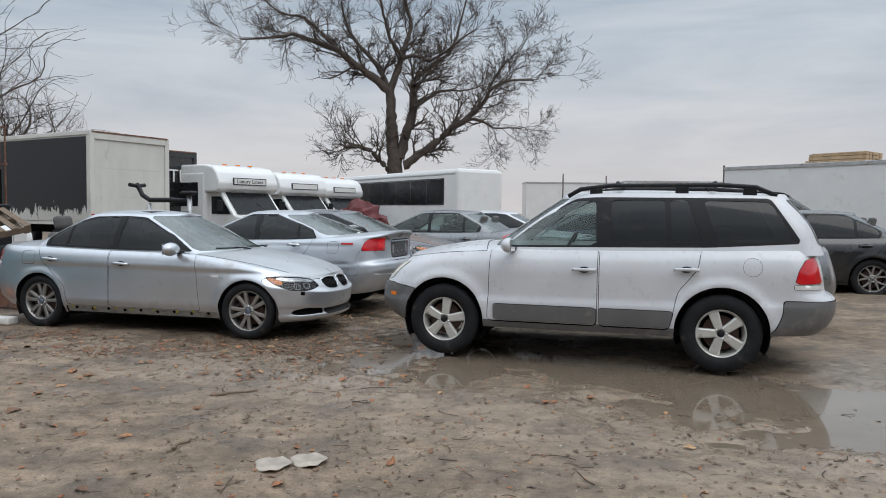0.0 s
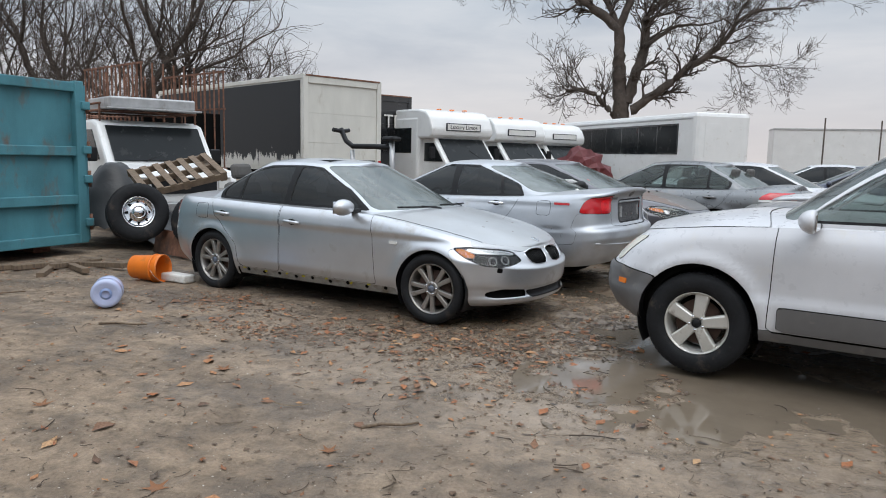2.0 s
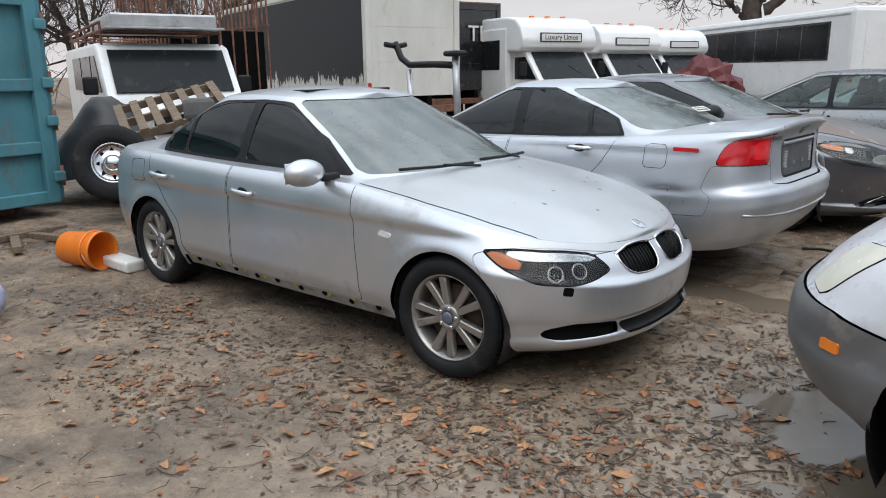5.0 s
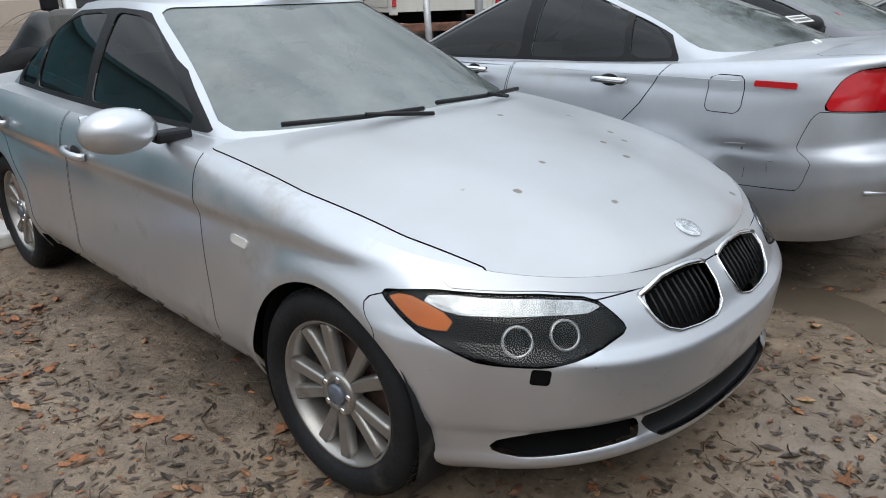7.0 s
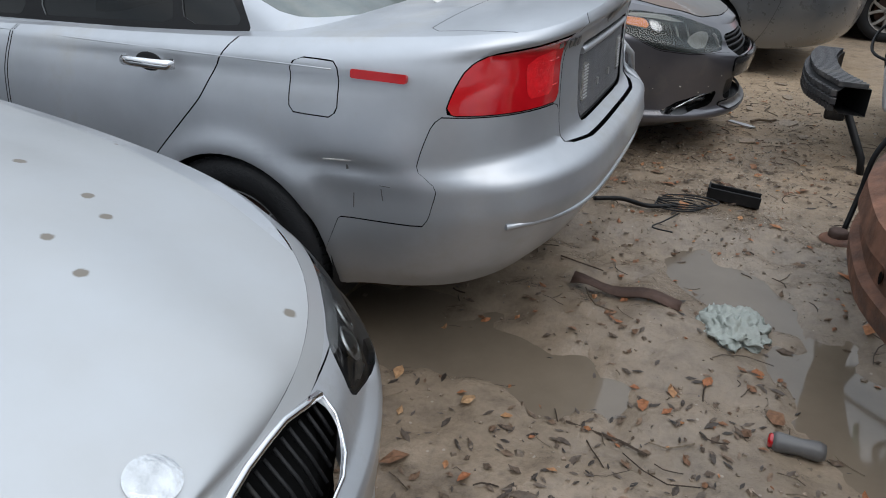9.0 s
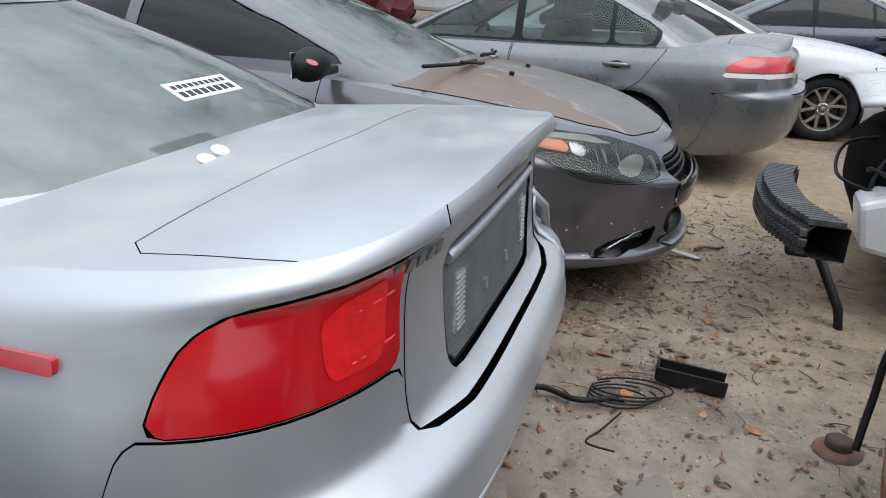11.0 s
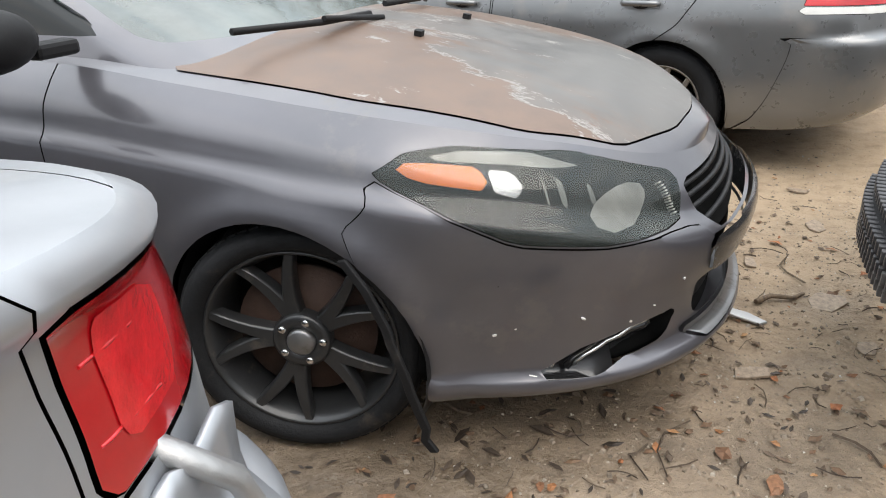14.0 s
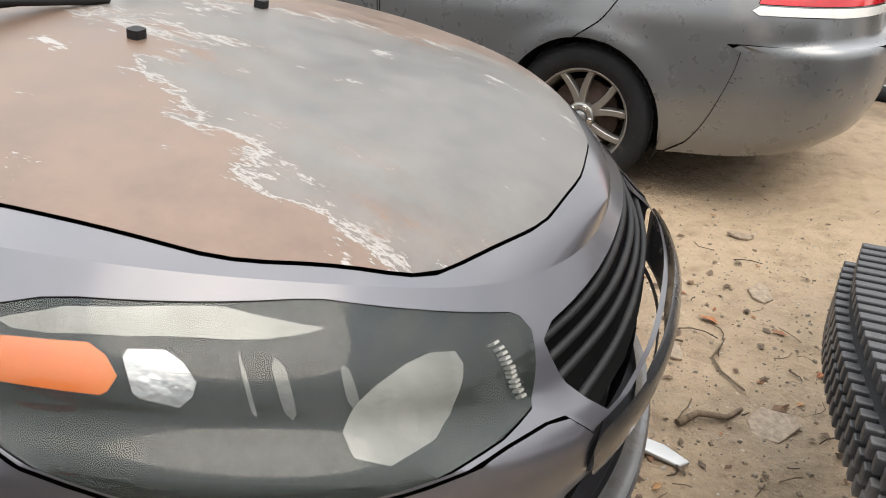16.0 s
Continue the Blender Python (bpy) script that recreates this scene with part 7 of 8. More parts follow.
def trailer(m, L, label, H=3.2):
    o = thing("trailer", label, "trailer", m, "white trailers at the edge of the lot")
    part("trailer_box", boxes((0, L, -1.2, 1.2, 0.9, H), bevel=0.05), "bus_white", o)
    part("bottom_rail", boxes((0, L, -1.23, 1.23, 0.86, 1.0), bevel=0.01), "galv", o)
    part("top_rail", boxes((0, L, -1.23, 1.23, H - 0.10, H + 0.02), bevel=0.01), "galv", o)
    for x in (0.9, L - 0.9):
        for y in (-1, 1):
            w = part("wheel", tyre_mesh(0.45, 0.28, 0.0, 0.26, 30), "rubber", o)
            w.matrix_local = pose(x, y * 1.05, 0.45, 0, 0, 0 if y > 0 else 180)
    return o


def tree(name, label, m, height, trunk, seed, levels=6, lean=0.25, spread=1.0, side=5, forks=3):
    """A bare tree: tapered limbs that fork and bend, down to twigs."""
    rnd = random.Random(seed)
    o = thing(name, label, "tree", m, "bare winter trees")
    sets = [([], []), ([], [])]

    def limb(p, d, length, r, level):
        n = 5 if level < 3 else 4
        k = 7 if level < 1 else (5 if level < 3 else 3)
        VV, FF = sets[0 if level < 2 else 1]
        ring0, pts, dd = None, [p.copy()], d.copy()
        for i in range(n + 1):
            rr = r * (1 - 0.42 * i / n)
            a = dd.orthogonal().normalized()
            b = dd.cross(a)
            base = len(VV)
            for j in range(k):
                q = p + (a * math.cos(j * 2 * math.pi / k) + b * math.sin(j * 2 * math.pi / k)) * rr
                VV.append(tuple(q))
            if ring0 is not None:
                FF.extend((ring0 + j, ring0 + (j + 1) % k, base + (j + 1) % k, base + j) for j in range(k))
            ring0 = base
            if i < n:
                wob = 0.16 + 0.05 * level
                dd = (dd + Vector((rnd.uniform(-1, 1), rnd.uniform(-1, 1), rnd.uniform(-0.8, 1))) * wob + Vector((0, 0, 0.03 * level if level < 4 else -0.02))).normalized()
                p = p + dd * (length / n)
                pts.append(p.copy())
        if level >= levels:
            return
        count = forks if level < 1 else (4 if level < levels - 1 else 3)
        for c in range(count):
            at = 1.0 if c == 0 else rnd.uniform(0.30, 0.95)
            i = min(int(at * n), n - 1)
            q = pts[i].lerp(pts[i + 1], at * n - i)
            ang = rnd.uniform(0.15, 0.35) if c == 0 else rnd.uniform(0.5, 1.05) * spread
            ax = dd.orthogonal().normalized()
            ax.rotate(Matrix.Rotation(rnd.uniform(0, 2 * math.pi), 3, dd))
            e = dd.copy()
            e.rotate(Matrix.Rotation(ang, 3, ax))
            e.z += 0.10
            e.normalize()
            f = rnd.uniform(0.62, 0.86) if c else rnd.uniform(0.75, 0.92)
            limb(q, e, length * f, max(r * (0.60 if c == 0 else 0.46), 0.012), level + 1)

    limb(Vector((0, 0, -0.2)), Vector((lean, 0, 1)).normalized(), height * 0.30, trunk, 0)
    part("trunk", sets[0], "bark", o)
    part("crown", sets[1], "bark", o)
    return o


def old_tree(name, label, m, limbs, seed):
    """A bare old tree: named main limbs as (radius, points in its own upright plane), clothed in forking branches and twigs."""
    rnd = random.Random(seed)
    o = thing(name, label, "tree", m, "bare winter trees")
    stout, thin = ([], []), ([], [])

    def sweep(pts, r0, r1, sides, store):
        VV, FF = store
        last = None
        for i, p in enumerate(pts):
            d = (pts[min(i + 1, len(pts) - 1)] - pts[max(i - 1, 0)]).normalized()
            a = d.orthogonal().normalized()
            b = d.cross(a)
            rr = r0 + (r1 - r0) * i / (len(pts) - 1)
            base = len(VV)
            for j in range(sides):
                w = rr * (1 + (rnd.uniform(-0.13, 0.13) if sides > 5 else 0))
                VV.append(tuple(p + (a * math.cos(j * 2 * math.pi / sides) + b * math.sin(j * 2 * math.pi / sides)) * w))
            if last is not None:
                FF.extend((last + j, last + (j + 1) % sides, base + (j + 1) % sides, base + j) for j in range(sides))
            last = base

    def branch(p, d, length, r, level):
        n = 6 if level < 2 else 4
        pts, dd = [p], d.copy()
        for i in range(n):
            dd = (dd + Vector((rnd.uniform(-1, 1), rnd.uniform(-1, 1), rnd.uniform(-0.75, 1))) * 0.27).normalized()
            pts.append(pts[-1] + dd * length / n)
        sweep(pts, r, max(r * 0.45, 0.008), 5 if level < 1 else 3, thin)
        if level >= 4:
            return
        for c in range((5, 5, 4, 3)[level]):
            at = rnd.uniform(0.2, 1.0)
            i = min(int(at * n), n - 1)
            e = (pts[i + 1] - pts[i]).normalized()
            ax = e.orthogonal().normalized()
            ax.rotate(Matrix.Rotation(rnd.uniform(0, 6.283), 3, e))
            e.rotate(Matrix.Rotation(rnd.uniform(0.45, 1.0), 3, ax))
            e.z += 0.08
            branch(pts[i].lerp(pts[i + 1], at * n - i), e.normalized(), length * rnd.uniform(0.42, 0.68), max(r * 0.5, 0.010), level + 1)

    for r0, r1, depth, flat in limbs:
        ctrl = [Vector((x, depth * (i / (len(flat) - 1)) ** 1.2, z)) for i, (x, z) in enumerate(flat)]
        pts = []
        for i in range(len(ctrl) - 1):
            p0, p1, p2, p3 = ctrl[max(i - 1, 0)], ctrl[i], ctrl[i + 1], ctrl[min(i + 2, len(ctrl) - 1)]
            for j in range(4):
                u = j / 4
                q = 0.5 * (2 * p1 + (p2 - p0) * u + (2 * p0 - 5 * p1 + 4 * p2 - p3) * u ** 2 + (3 * p1 - 3 * p2 + p3 - p0) * u ** 3)
                pts.append(q + Vector((rnd.uniform(-1, 1), rnd.uniform(-1, 1), rnd.uniform(-1, 1))) * 0.05)
        pts.append(ctrl[-1])
        sweep(pts, r0, r1, 8, stout)
        if r0 > 0.4:
            continue
        for i in range(3, len(pts)):
            u = i / (len(pts) - 1)
            for c in range(1 if i < len(pts) - 1 else 3):
                d = (pts[i] - pts[i - 1]).normalized()
                ax = d.orthogonal().normalized()
                ax.rotate(Matrix.Rotation(rnd.uniform(0, 6.283), 3, d))
                d.rotate(Matrix.Rotation(rnd.uniform(0.35, 1.05), 3, ax))
                branch(pts[i], d.normalized(), rnd.uniform(1.4, 2.6) * (0.65 + 0.5 * u), max((r0 + (r1 - r0) * u) * 0.42, 0.022), 1)
    part("trunk", stout, "bark", o)
    part("crown", thin, "bark", o)
    return o


def peeled_front(m, paint, label, name):
    """A wrecked car with its front bumper gone and the hood sprung open."""
    c = dict(axles=(1.40, -1.40), arch_r=0.37, arch_z=0.34, af=0.55, ar=0.7, pf=3.0, pr=2.5, flare=0.012, rows=18, cols=110,
             front=[(0, 2.0), (0.4, 2.08), (0.8, 2.08), (1, 2.0)], rear=[(0, -2.3), (0.4, -2.4), (1, -2.3)],
             width=[(0, 0.84), (0.15, 0.88), (0.5, 0.90), (0.8, 0.89), (1, 0.80)],
             sill=[(-2.4, 0.3), (-1, 0.22), (1, 0.22), (2.1, 0.30)],
             shoulder=[(2.1, 0.82), (1.4, 0.90), (0.7, 0.97), (-2.4, 1.0)], crown=[(2.1, 0.84), (1.4, 0.94), (0.8, 1.0), (-2.4, 1.04)],
             house=dict(front=[(0, 0.95), (0.5, 0.5), (1, 0.0)], rear=[(0, -1.95), (0.5, -1.6), (1, -1.1)], width=[(0, 0.77), (0.5, 0.69), (1, 0.56)],
                        base=[(-2, 0.96), (1, 0.93)], roof=[(0.95, 1.25), (0.0, 1.37), (-0.5, 1.40), (-1.9, 1.2)], top=[(0.1, 1.40), (-0.5, 1.45), (-1.2, 1.40)], af=0.36, ar=0.4, pf=2.2, pr=2.2))
    k = Car(name, label, m, c, paint)
    o, S, f = k.ob, k.S, k.at["f"]
    k.lower("front_gap", [(-S(1.72), 0.1), (-S(1.72), 1.2), (S(1.72), 1.2), (S(1.72), 0.1)], paint, "s", 0, 0, 0, "", False)
    k.top("hood_gap", [(0.80, -0.72), (0.85, 0), (0.80, 0.72), (2.4, 0.72), (2.4, -0.72)], paint, 0, 0, "", False)
    for sd in (-1, 1):
        k.pane("side_window", rounded([(0.55, 1.0), (0.0, 1.32), (-0.36, 1.34), (-0.40, 1.0)], 0.03), "glass_dark", "x", sd)
        k.pane("side_window", rounded([(-0.48, 1.0), (-0.45, 1.34), (-0.95, 1.31), (-1.25, 1.03)], 0.03), "glass_dark", "x", sd)
    k.pane("windscreen", rounded([(-0.67, 1.0), (0.67, 1.0), (0.52, 1.35), (-0.52, 1.35)], 0.04), "glass_dusty", "f", 0, 0.004)
    k.finish()
    for ax in (1.40, -1.40):
        for sg in (-1, 1):
            add_wheel(o, ax, sg * 0.85, 0.32, 0.21, "five", "alloy_grey", 0, 0.2)
    hv, hf = [], []
    for i in range(11):
        for j in range(13):
            x, y = 0.80 + 1.28 * i / 10, -0.73 + 1.46 * j / 12
            y *= 1 - 0.10 * (i / 10) ** 3
            hv.append((x, y, 1.02 + 0.05 * (x - 0.8) - 0.10 * ((x - 0.8) / 1.28) ** 3 + 0.05 * (1 - (y / 0.73) ** 2)))
    for i in range(10):
        for j in range(12):
            hf.append((i * 13 + j, (i + 1) * 13 + j, (i + 1) * 13 + j + 1, i * 13 + j + 1))
    hood = part("hood", (hv, hf), paint, o, "sprung hood")
    sol = hood.modifiers.new("thickness", "SOLIDIFY")
    sol.thickness = 0.025
    # radiator support, core and fan shroud
    part("radiator_support", boxes((1.72, 1.80, -0.70, 0.70, 0.80, 0.86), (1.72, 1.78, -0.70, -0.62, 0.3, 0.8), (1.72, 1.78, 0.62, 0.70, 0.3, 0.8), bevel=0.01), "black", o)
    bm = bmesh.new()
    for i in range(26):
        z = 0.34 + i * 0.017
        box(bm, 1.70, 1.735, -0.58, 0.58, z, z + 0.006)
    part("radiator_core", bm, "galv", o)
    part("engine_block", boxes((1.0, 1.6, -0.35, 0.35, 0.4, 0.86), (0.9, 1.3, -0.6, -0.35, 0.5, 0.8), (1.2, 1.5, 0.35, 0.6, 0.55, 0.84), bevel=0.05), "black", o)
    return k


def hose(parent, pts, r, mat, name="hose"):
    """A soft hose bending through the points."""
    P = [Vector(p) for p in pts]
    out = []
    for i in range(len(P) - 1):
        p0, p1, p2, p3 = P[max(i - 1, 0)], P[i], P[i + 1], P[min(i + 2, len(P) - 1)]
        for j in range(6):
            u = j / 6
            out.append(0.5 * (2 * p1 + (p2 - p0) * u + (2 * p0 - 5 * p1 + 4 * p2 - p3) * u ** 2 + (3 * p1 - 3 * p2 + p3 - p0) * u ** 3))
    out.append(P[-1])
    return part(name, tube(out, r, 7), mat, parent)


M["blue_clear"] = surface("milky_blue_plastic", (0.42, 0.47, 0.66), 0.25, 0, 0.1, 6, None, 0, 1, 0, 60, 0.3)


def flaking_black():
    """Black paint flaked off to white along the lower edge."""
    m, n, l, b = nodes_of("flaking_black_paint")
    tc = n.new("ShaderNodeTexCoord").outputs["Object"]
    sp = n.new("ShaderNodeSeparateXYZ")
    l.new(tc, sp.inputs[0])
    ns = noise_node(n, l, 3.0, 9, 0.7, tc, (1.6, 1, 0.5))
    fine = noise_node(n, l, 4.5, 8, 0.75, tc)
    lo = n.new("ShaderNodeMapRange")
    lo.inputs["From Min"].default_value, lo.inputs["From Max"].default_value = 1.05, 1.75
    lo.inputs["To Min"].default_value, lo.inputs["To Max"].default_value = 0.28, -0.12
    l.new(sp.outputs["Z"], lo.inputs["Value"])
    ad = n.new("ShaderNodeMath")
    l.new(lo.outputs[0], ad.inputs[0])
    l.new(ns, ad.inputs[1])
    f1 = ramp_node(n, l, ad.outputs[0], ((0.60, (0, 0, 0)), (0.615, (1, 1, 1))))
    f2 = ramp_node(n, l, fine, ((0.70, (0, 0, 0)), (0.71, (1, 1, 1))))
    col = mix_node(n, l, f1, (0.012, 0.014, 0.017), (0.55, 0.54, 0.50))
    l.new(mix_node(n, l, f2, col, (0.5, 0.5, 0.47)), b.inputs["Base Color"])
    b.inputs["Roughness"].default_value = 0.55
    return m


M["flaking"] = flaking_black()
t = box_truck(heading(-8.75, 20.9, 154.5), 9.0, "box truck with black side and white roll-up door", "flaking", "truck_white")
t2 = box_truck(heading(-10.0, 25.6, 150), 6.0, "dark box truck with white letters on its side", "black_paint", "black_paint")
lettering("TER", 0.62, "white_plastic", t2, pose(-0.045, -0.62, 2.55, 90, 0, -90), 0.004)
shuttle_bus(heading(-8.3, 26.6, -35), "white shuttle bus with a rounded cap and a name board", "Luxury Limos")
shuttle_bus(heading(-7.6, 31.0, -35), "white shuttle bus parked behind another one")
shuttle_bus(heading(-6.9, 35.2, -35), "white shuttle bus at the end of the row")
coach(heading(0.45, 31.3, 128))
dumpster(pose(-7.60 - 0.08 * 5.6, 11.55 - 0.9968 * 5.6, 0.04, 0, 0, 85.4))
off_roader(heading(-9.6, 14.7, -28))
pallet(pose(-7.0, 12.7, 1.06, 14, 16, -32))
loose_wheel(pose(-6.75, 11.65, 0.62, 0, 0, 232) @ pose(0, 0, 0, 10, 0, 0), "worn off-road tyre on a chrome rim beside the dumpster")
loose_wheel(pose(-6.0, 12.0, 0.50, 0, 0, 212) @ pose(0, 0, 0, 8, 20, 0), "off-road tyre on a chrome rim leaning by a sedan")
bucket(pose(-5.45, 10.22, 0.155, 0, 0, -82))
blue_jug(pose(-4.55, 8.95, 0.135, 0, 0, 40))
cage(heading(-11.6, 17.2, -20))
part_sheet = thing("sheet_metal_box", "long galvanised sheet metal box lying on the roof rack", "box", heading(-9.6, 14.7, -28))
part("lid", boxes((-1.35, 0.75, -0.75, 0.75, 2.19, 2.38), bevel=0.03), "galv", part_sheet)
part("flange", boxes((-1.45, 0.85, -0.83, 0.83, 2.162, 2.19), bevel=0.005), "galv", part_sheet)

OLD_LIMBS = [
    (0.62, 0.45, 0, [(-0.1, 0.7), (-0.1, 2.8), (-0.1, 4.7), (-0.2, 5.6)]),
    (0.42, 0.3, -0.3, [(-0.2, 5.2), (-0.3, 6.7), (-0.4, 8.0), (-0.5, 9.4)]),
    (0.3, 0.05, -1.5, [(-0.5, 9.3), (-1.4, 10.1), (-2.7, 11.0), (-3.8, 11.8), (-5.3, 12.3), (-6.6, 12.7), (-7.7, 12.4), (-9.8, 12.2)]),
    (0.15, 0.04, 1.8, [(-3.8, 11.8), (-4.6, 12.8), (-6.2, 14.2), (-7.7, 14.6), (-9.0, 15.6)]),
    (0.2, 0.04, 1.2, [(-0.7, 9.7), (-1.1, 10.8), (-1.9, 11.8), (-2.8, 12.8), (-3.5, 14.2), (-4.0, 16.8)]),
    (0.26, 0.05, 0.8, [(-0.5, 9.4), (0.0, 10.8), (0.3, 11.8), (0.7, 13.0), (0.9, 14.0), (0.5, 15.6), (0.3, 17.9)]),
    (0.14, 0.04, -2.0, [(0.3, 11.7), (-0.5, 12.8), (-0.9, 14.2), (-1.5, 16.0), (-2.3, 17.9)]),
    (0.15, 0.04, -1.2, [(0.3, 11.6), (1.2, 11.7), (2.2, 11.4), (3.5, 12.2), (5.1, 13.3)]),
    (0.36, 0.24, 0.4, [(0.2, 5.0), (0.6, 6.5), (1.1, 8.2), (1.1, 9.9)]),
    (0.22, 0.04, 1.6, [(1.1, 9.8), (1.2, 10.2), (2.3, 11.3), (3.5, 12.2), (4.2, 14.0), (4.8, 16.4)]),
    (0.15, 0.03, 2.0, [(1.1, 8.3), (2.2, 9.2), (3.3, 9.7), (4.6, 9.8), (6.1, 10.3)]),
    (0.3, 0.05, -0.8, [(0.5, 4.5), (1.4, 5.2), (2.8, 6.2), (3.6, 7.0), (4.7, 7.7), (5.7, 8.6), (6.1, 9.5), (7.2, 10.1), (9.0, 10.2)]),
    (0.12, 0.03, 1.0, [(4.7, 7.7), (5.7, 7.6), (6.6, 7.2), (8.7, 7.3)]),
    (0.1, 0.03, 0.8, [(5.9, 9.0), (6.6, 10.6), (7.5, 11.8), (8.1, 12.3)]),
    (0.2, 0.1, -0.8, [(-0.5, 4.2), (-1.1, 4.8), (-1.7, 5.4), (-2.5, 5.7), (-3.4, 5.6)]),
]
old_tree("bare_tree", "large bare tree with a crooked trunk behind the coach", pose(-5.6, 50, 0, 0, 0, 7.9), OLD_LIMBS, 11)
for i, (x, y, h, r, s) in enumerate([(-28.2, 42.5, 9.5, 0.24, 5), (-29.5, 39.5, 16, 0.36, 3), (-31.8, 36.8, 16, 0.34, 4), (-34, 34.0, 15.5, 0.34, 9), (-37, 32, 14, 0.26, 6), (-36.5, 28, 12, 0.2, 8), (-33, 38.5, 11, 0.18, 15), (-38, 30, 13, 0.2, 17), (-32, 33, 8, 0.12, 19), (-35, 36, 14, 0.26, 21), (-30, 36, 8, 0.12, 23)]):
    tree("bare_tree", "bare tree in the thicket behind the trucks", pose(x, y, 0, 0, 0, 70 * i), h * 1.12, r * 1.1, s, 5, 0.1, 1.1, 4, 4)
trailer(heading(9.7, 28.2, -48), 8.0, "long white trailer beyond the dark estate car", 3.05)
for i in range(5):
    trailer(heading(3 + i * 7.2, 54 + 1.5 * i, 4), 6.8, "white trailer far off at the lot's edge", 3.6 + 0.2 * (i % 2))
lum = thing("lumber_stack", "stack of sawn lumber on the trailer roof", "lumber", heading(11.9, 25.6, -48, 3.07))
for j in range(3):
    for i in range(5):
        part("plank", boxes((-0.9 + 0.1 * ((i * 7 + j) % 3), 0.9, -0.6 + i * 0.24, -0.6 + i * 0.24 + 0.2, j * 0.11, j * 0.11 + 0.1), bevel=0.006), "lumber", lum)
for x, y in ((4.5, 40), (7.0, 42), (10.5, 33)):
    post = thing("utility_post", "thin dark metal post standing in the lot", "post", heading(x, y, 0))
    part("shaft", tube([(0, 0, -0.2), (0, 0, 3.5)], 0.035, 8), "bark", post)

# wrecks facing the walk
wk = peeled_front(heading(3.02, 11.95, 170), "grey", "wrecked grey car stripped to a rusty bumper beam", "wrecked_car")
wo = wk.ob
pts = [(2.20, -0.78), (2.32, -0.5), (2.40, -0.15), (2.41, 0.15), (2.34, 0.5), (2.20, 0.78)]
pf = curve([(p[1], p[0]) for p in pts])
bv, bf = [], []
for i in range(25):
    y = -0.8 + 1.6 * i / 24
    x = float(pf(y))
    for dx, z in ((-0.10, 0.53), (-0.02, 0.55), (0.02, 0.53), (0.03, 0.44), (0.0, 0.42), (0.0, 0.34), (0.03, 0.32), (0.02, 0.24), (-0.02, 0.22), (-0.10, 0.23)):
        bv.append((x + dx, y, z))
for i in range(24):
    bf += [(i * 10 + j, (i + 1) * 10 + j, (i + 1) * 10 + j + 1, i * 10 + j + 1) for j in range(9)]
beam = part("bumper_beam", (bv, bf), "rust", wo, "rusty curved bumper beam with punched holes", False)
# punched holes are near-black discs on the beam, shade as colour
for y in (-0.62, -0.3, 0.3, 0.45, 0.62):
    part("beam_hole", lathe([(0.022, 0.0), (0.0001, 0.001)], 12, pose(float(pf(y)) + 0.006, y, 0.38, 0, 0, -90)), "void", beam)
hose(wo, [(2.05, -0.55, 0.85), (2.2, -0.45, 0.66), (2.32, -0.35, 0.56), (2.36, -0.3, 0.45)], 0.013, "green", "green_hose")
hose(wo, [(2.05, -0.55, 0.85), (2.12, -0.40, 0.68), (2.14, -0.38, 0.58)], 0.013, "green", "green_hose")
hose(wo, [(1.9, -0.7, 0.78), (2.15, -0.80, 0.70), (2.3, -0.75, 0.5), (2.33, -0.72, 0.3), (2.36, -0.66, 0.15)], 0.012, "black", "cable")
hose(wo, [(1.85, -0.6, 0.80), (2.0, -0.5, 0.76), (2.02, -0.2, 0.72), (1.9, 0.1, 0.74)], 0.018, "black", "cable")
part("splash_panel", boxes((2.02, 2.05, -0.75, 0.4, 0.02, 0.26), bevel=0.01, m=pose(0, 0, 0, 0, -12, 0)), "galv", wo, "hanging grey splash panel")
part("air_box", boxes((1.85, 2.05, -0.25, 0.35, 0.45, 0.68), bevel=0.03), "black", wo)

ww = peeled_front(heading(3.47, 14.60, 163), "white", "wrecked white car with its bumper and headlamps gone", "wrecked_car")
wo = ww.ob
part("apron", prism([(1.72, 0.30), (1.98, 0.34), (2.02, 0.56), (1.86, 0.62), (1.72, 0.60)], 0.55, 0.86, "y", 0.03), "white", wo, "bare white corner panel")
part("lamp_frame", boxes((1.74, 1.80, 0.40, 0.85, 0.60, 0.64), (1.74, 1.80, 0.40, 0.85, 0.80, 0.85), (1.74, 1.80, 0.40, 0.46, 0.64, 0.80), (1.76, 1.84, 0.78, 0.86, 0.64, 0.80), bevel=0.01), "white", wo)
hose(wo, [(1.8, 0.5, 0.72), (1.95, 0.55, 0.66), (1.98, 0.7, 0.70), (1.84, 0.8, 0.66)], 0.010, "black", "cable")
hose(wo, [(1.8, 0.3, 0.80), (2.05, 0.25, 0.74), (2.1, 0.5, 0.62), (1.95, 0.65, 0.58)], 0.009, "black", "cable")
for q in range(6):
    y = -0.5 + q * 0.2
    hose(wo, [(1.75, y, 0.75), (1.9, y + 0.05, 0.66 + 0.03 * (q % 3)), (1.95, y + 0.12, 0.56), (1.8, y + 0.18, 0.5)], 0.012, "black", "cable")
ab = thing("bumper_absorber", "black ribbed plastic bumper absorber hanging off a wreck", "car part", heading(3.45, 14.20, 163, 0.03))
pa = curve([(-0.75, 2.33), (-0.4, 2.45), (0.0, 2.50), (0.4, 2.46), (0.80, 2.30)])
av, af_ = [], []
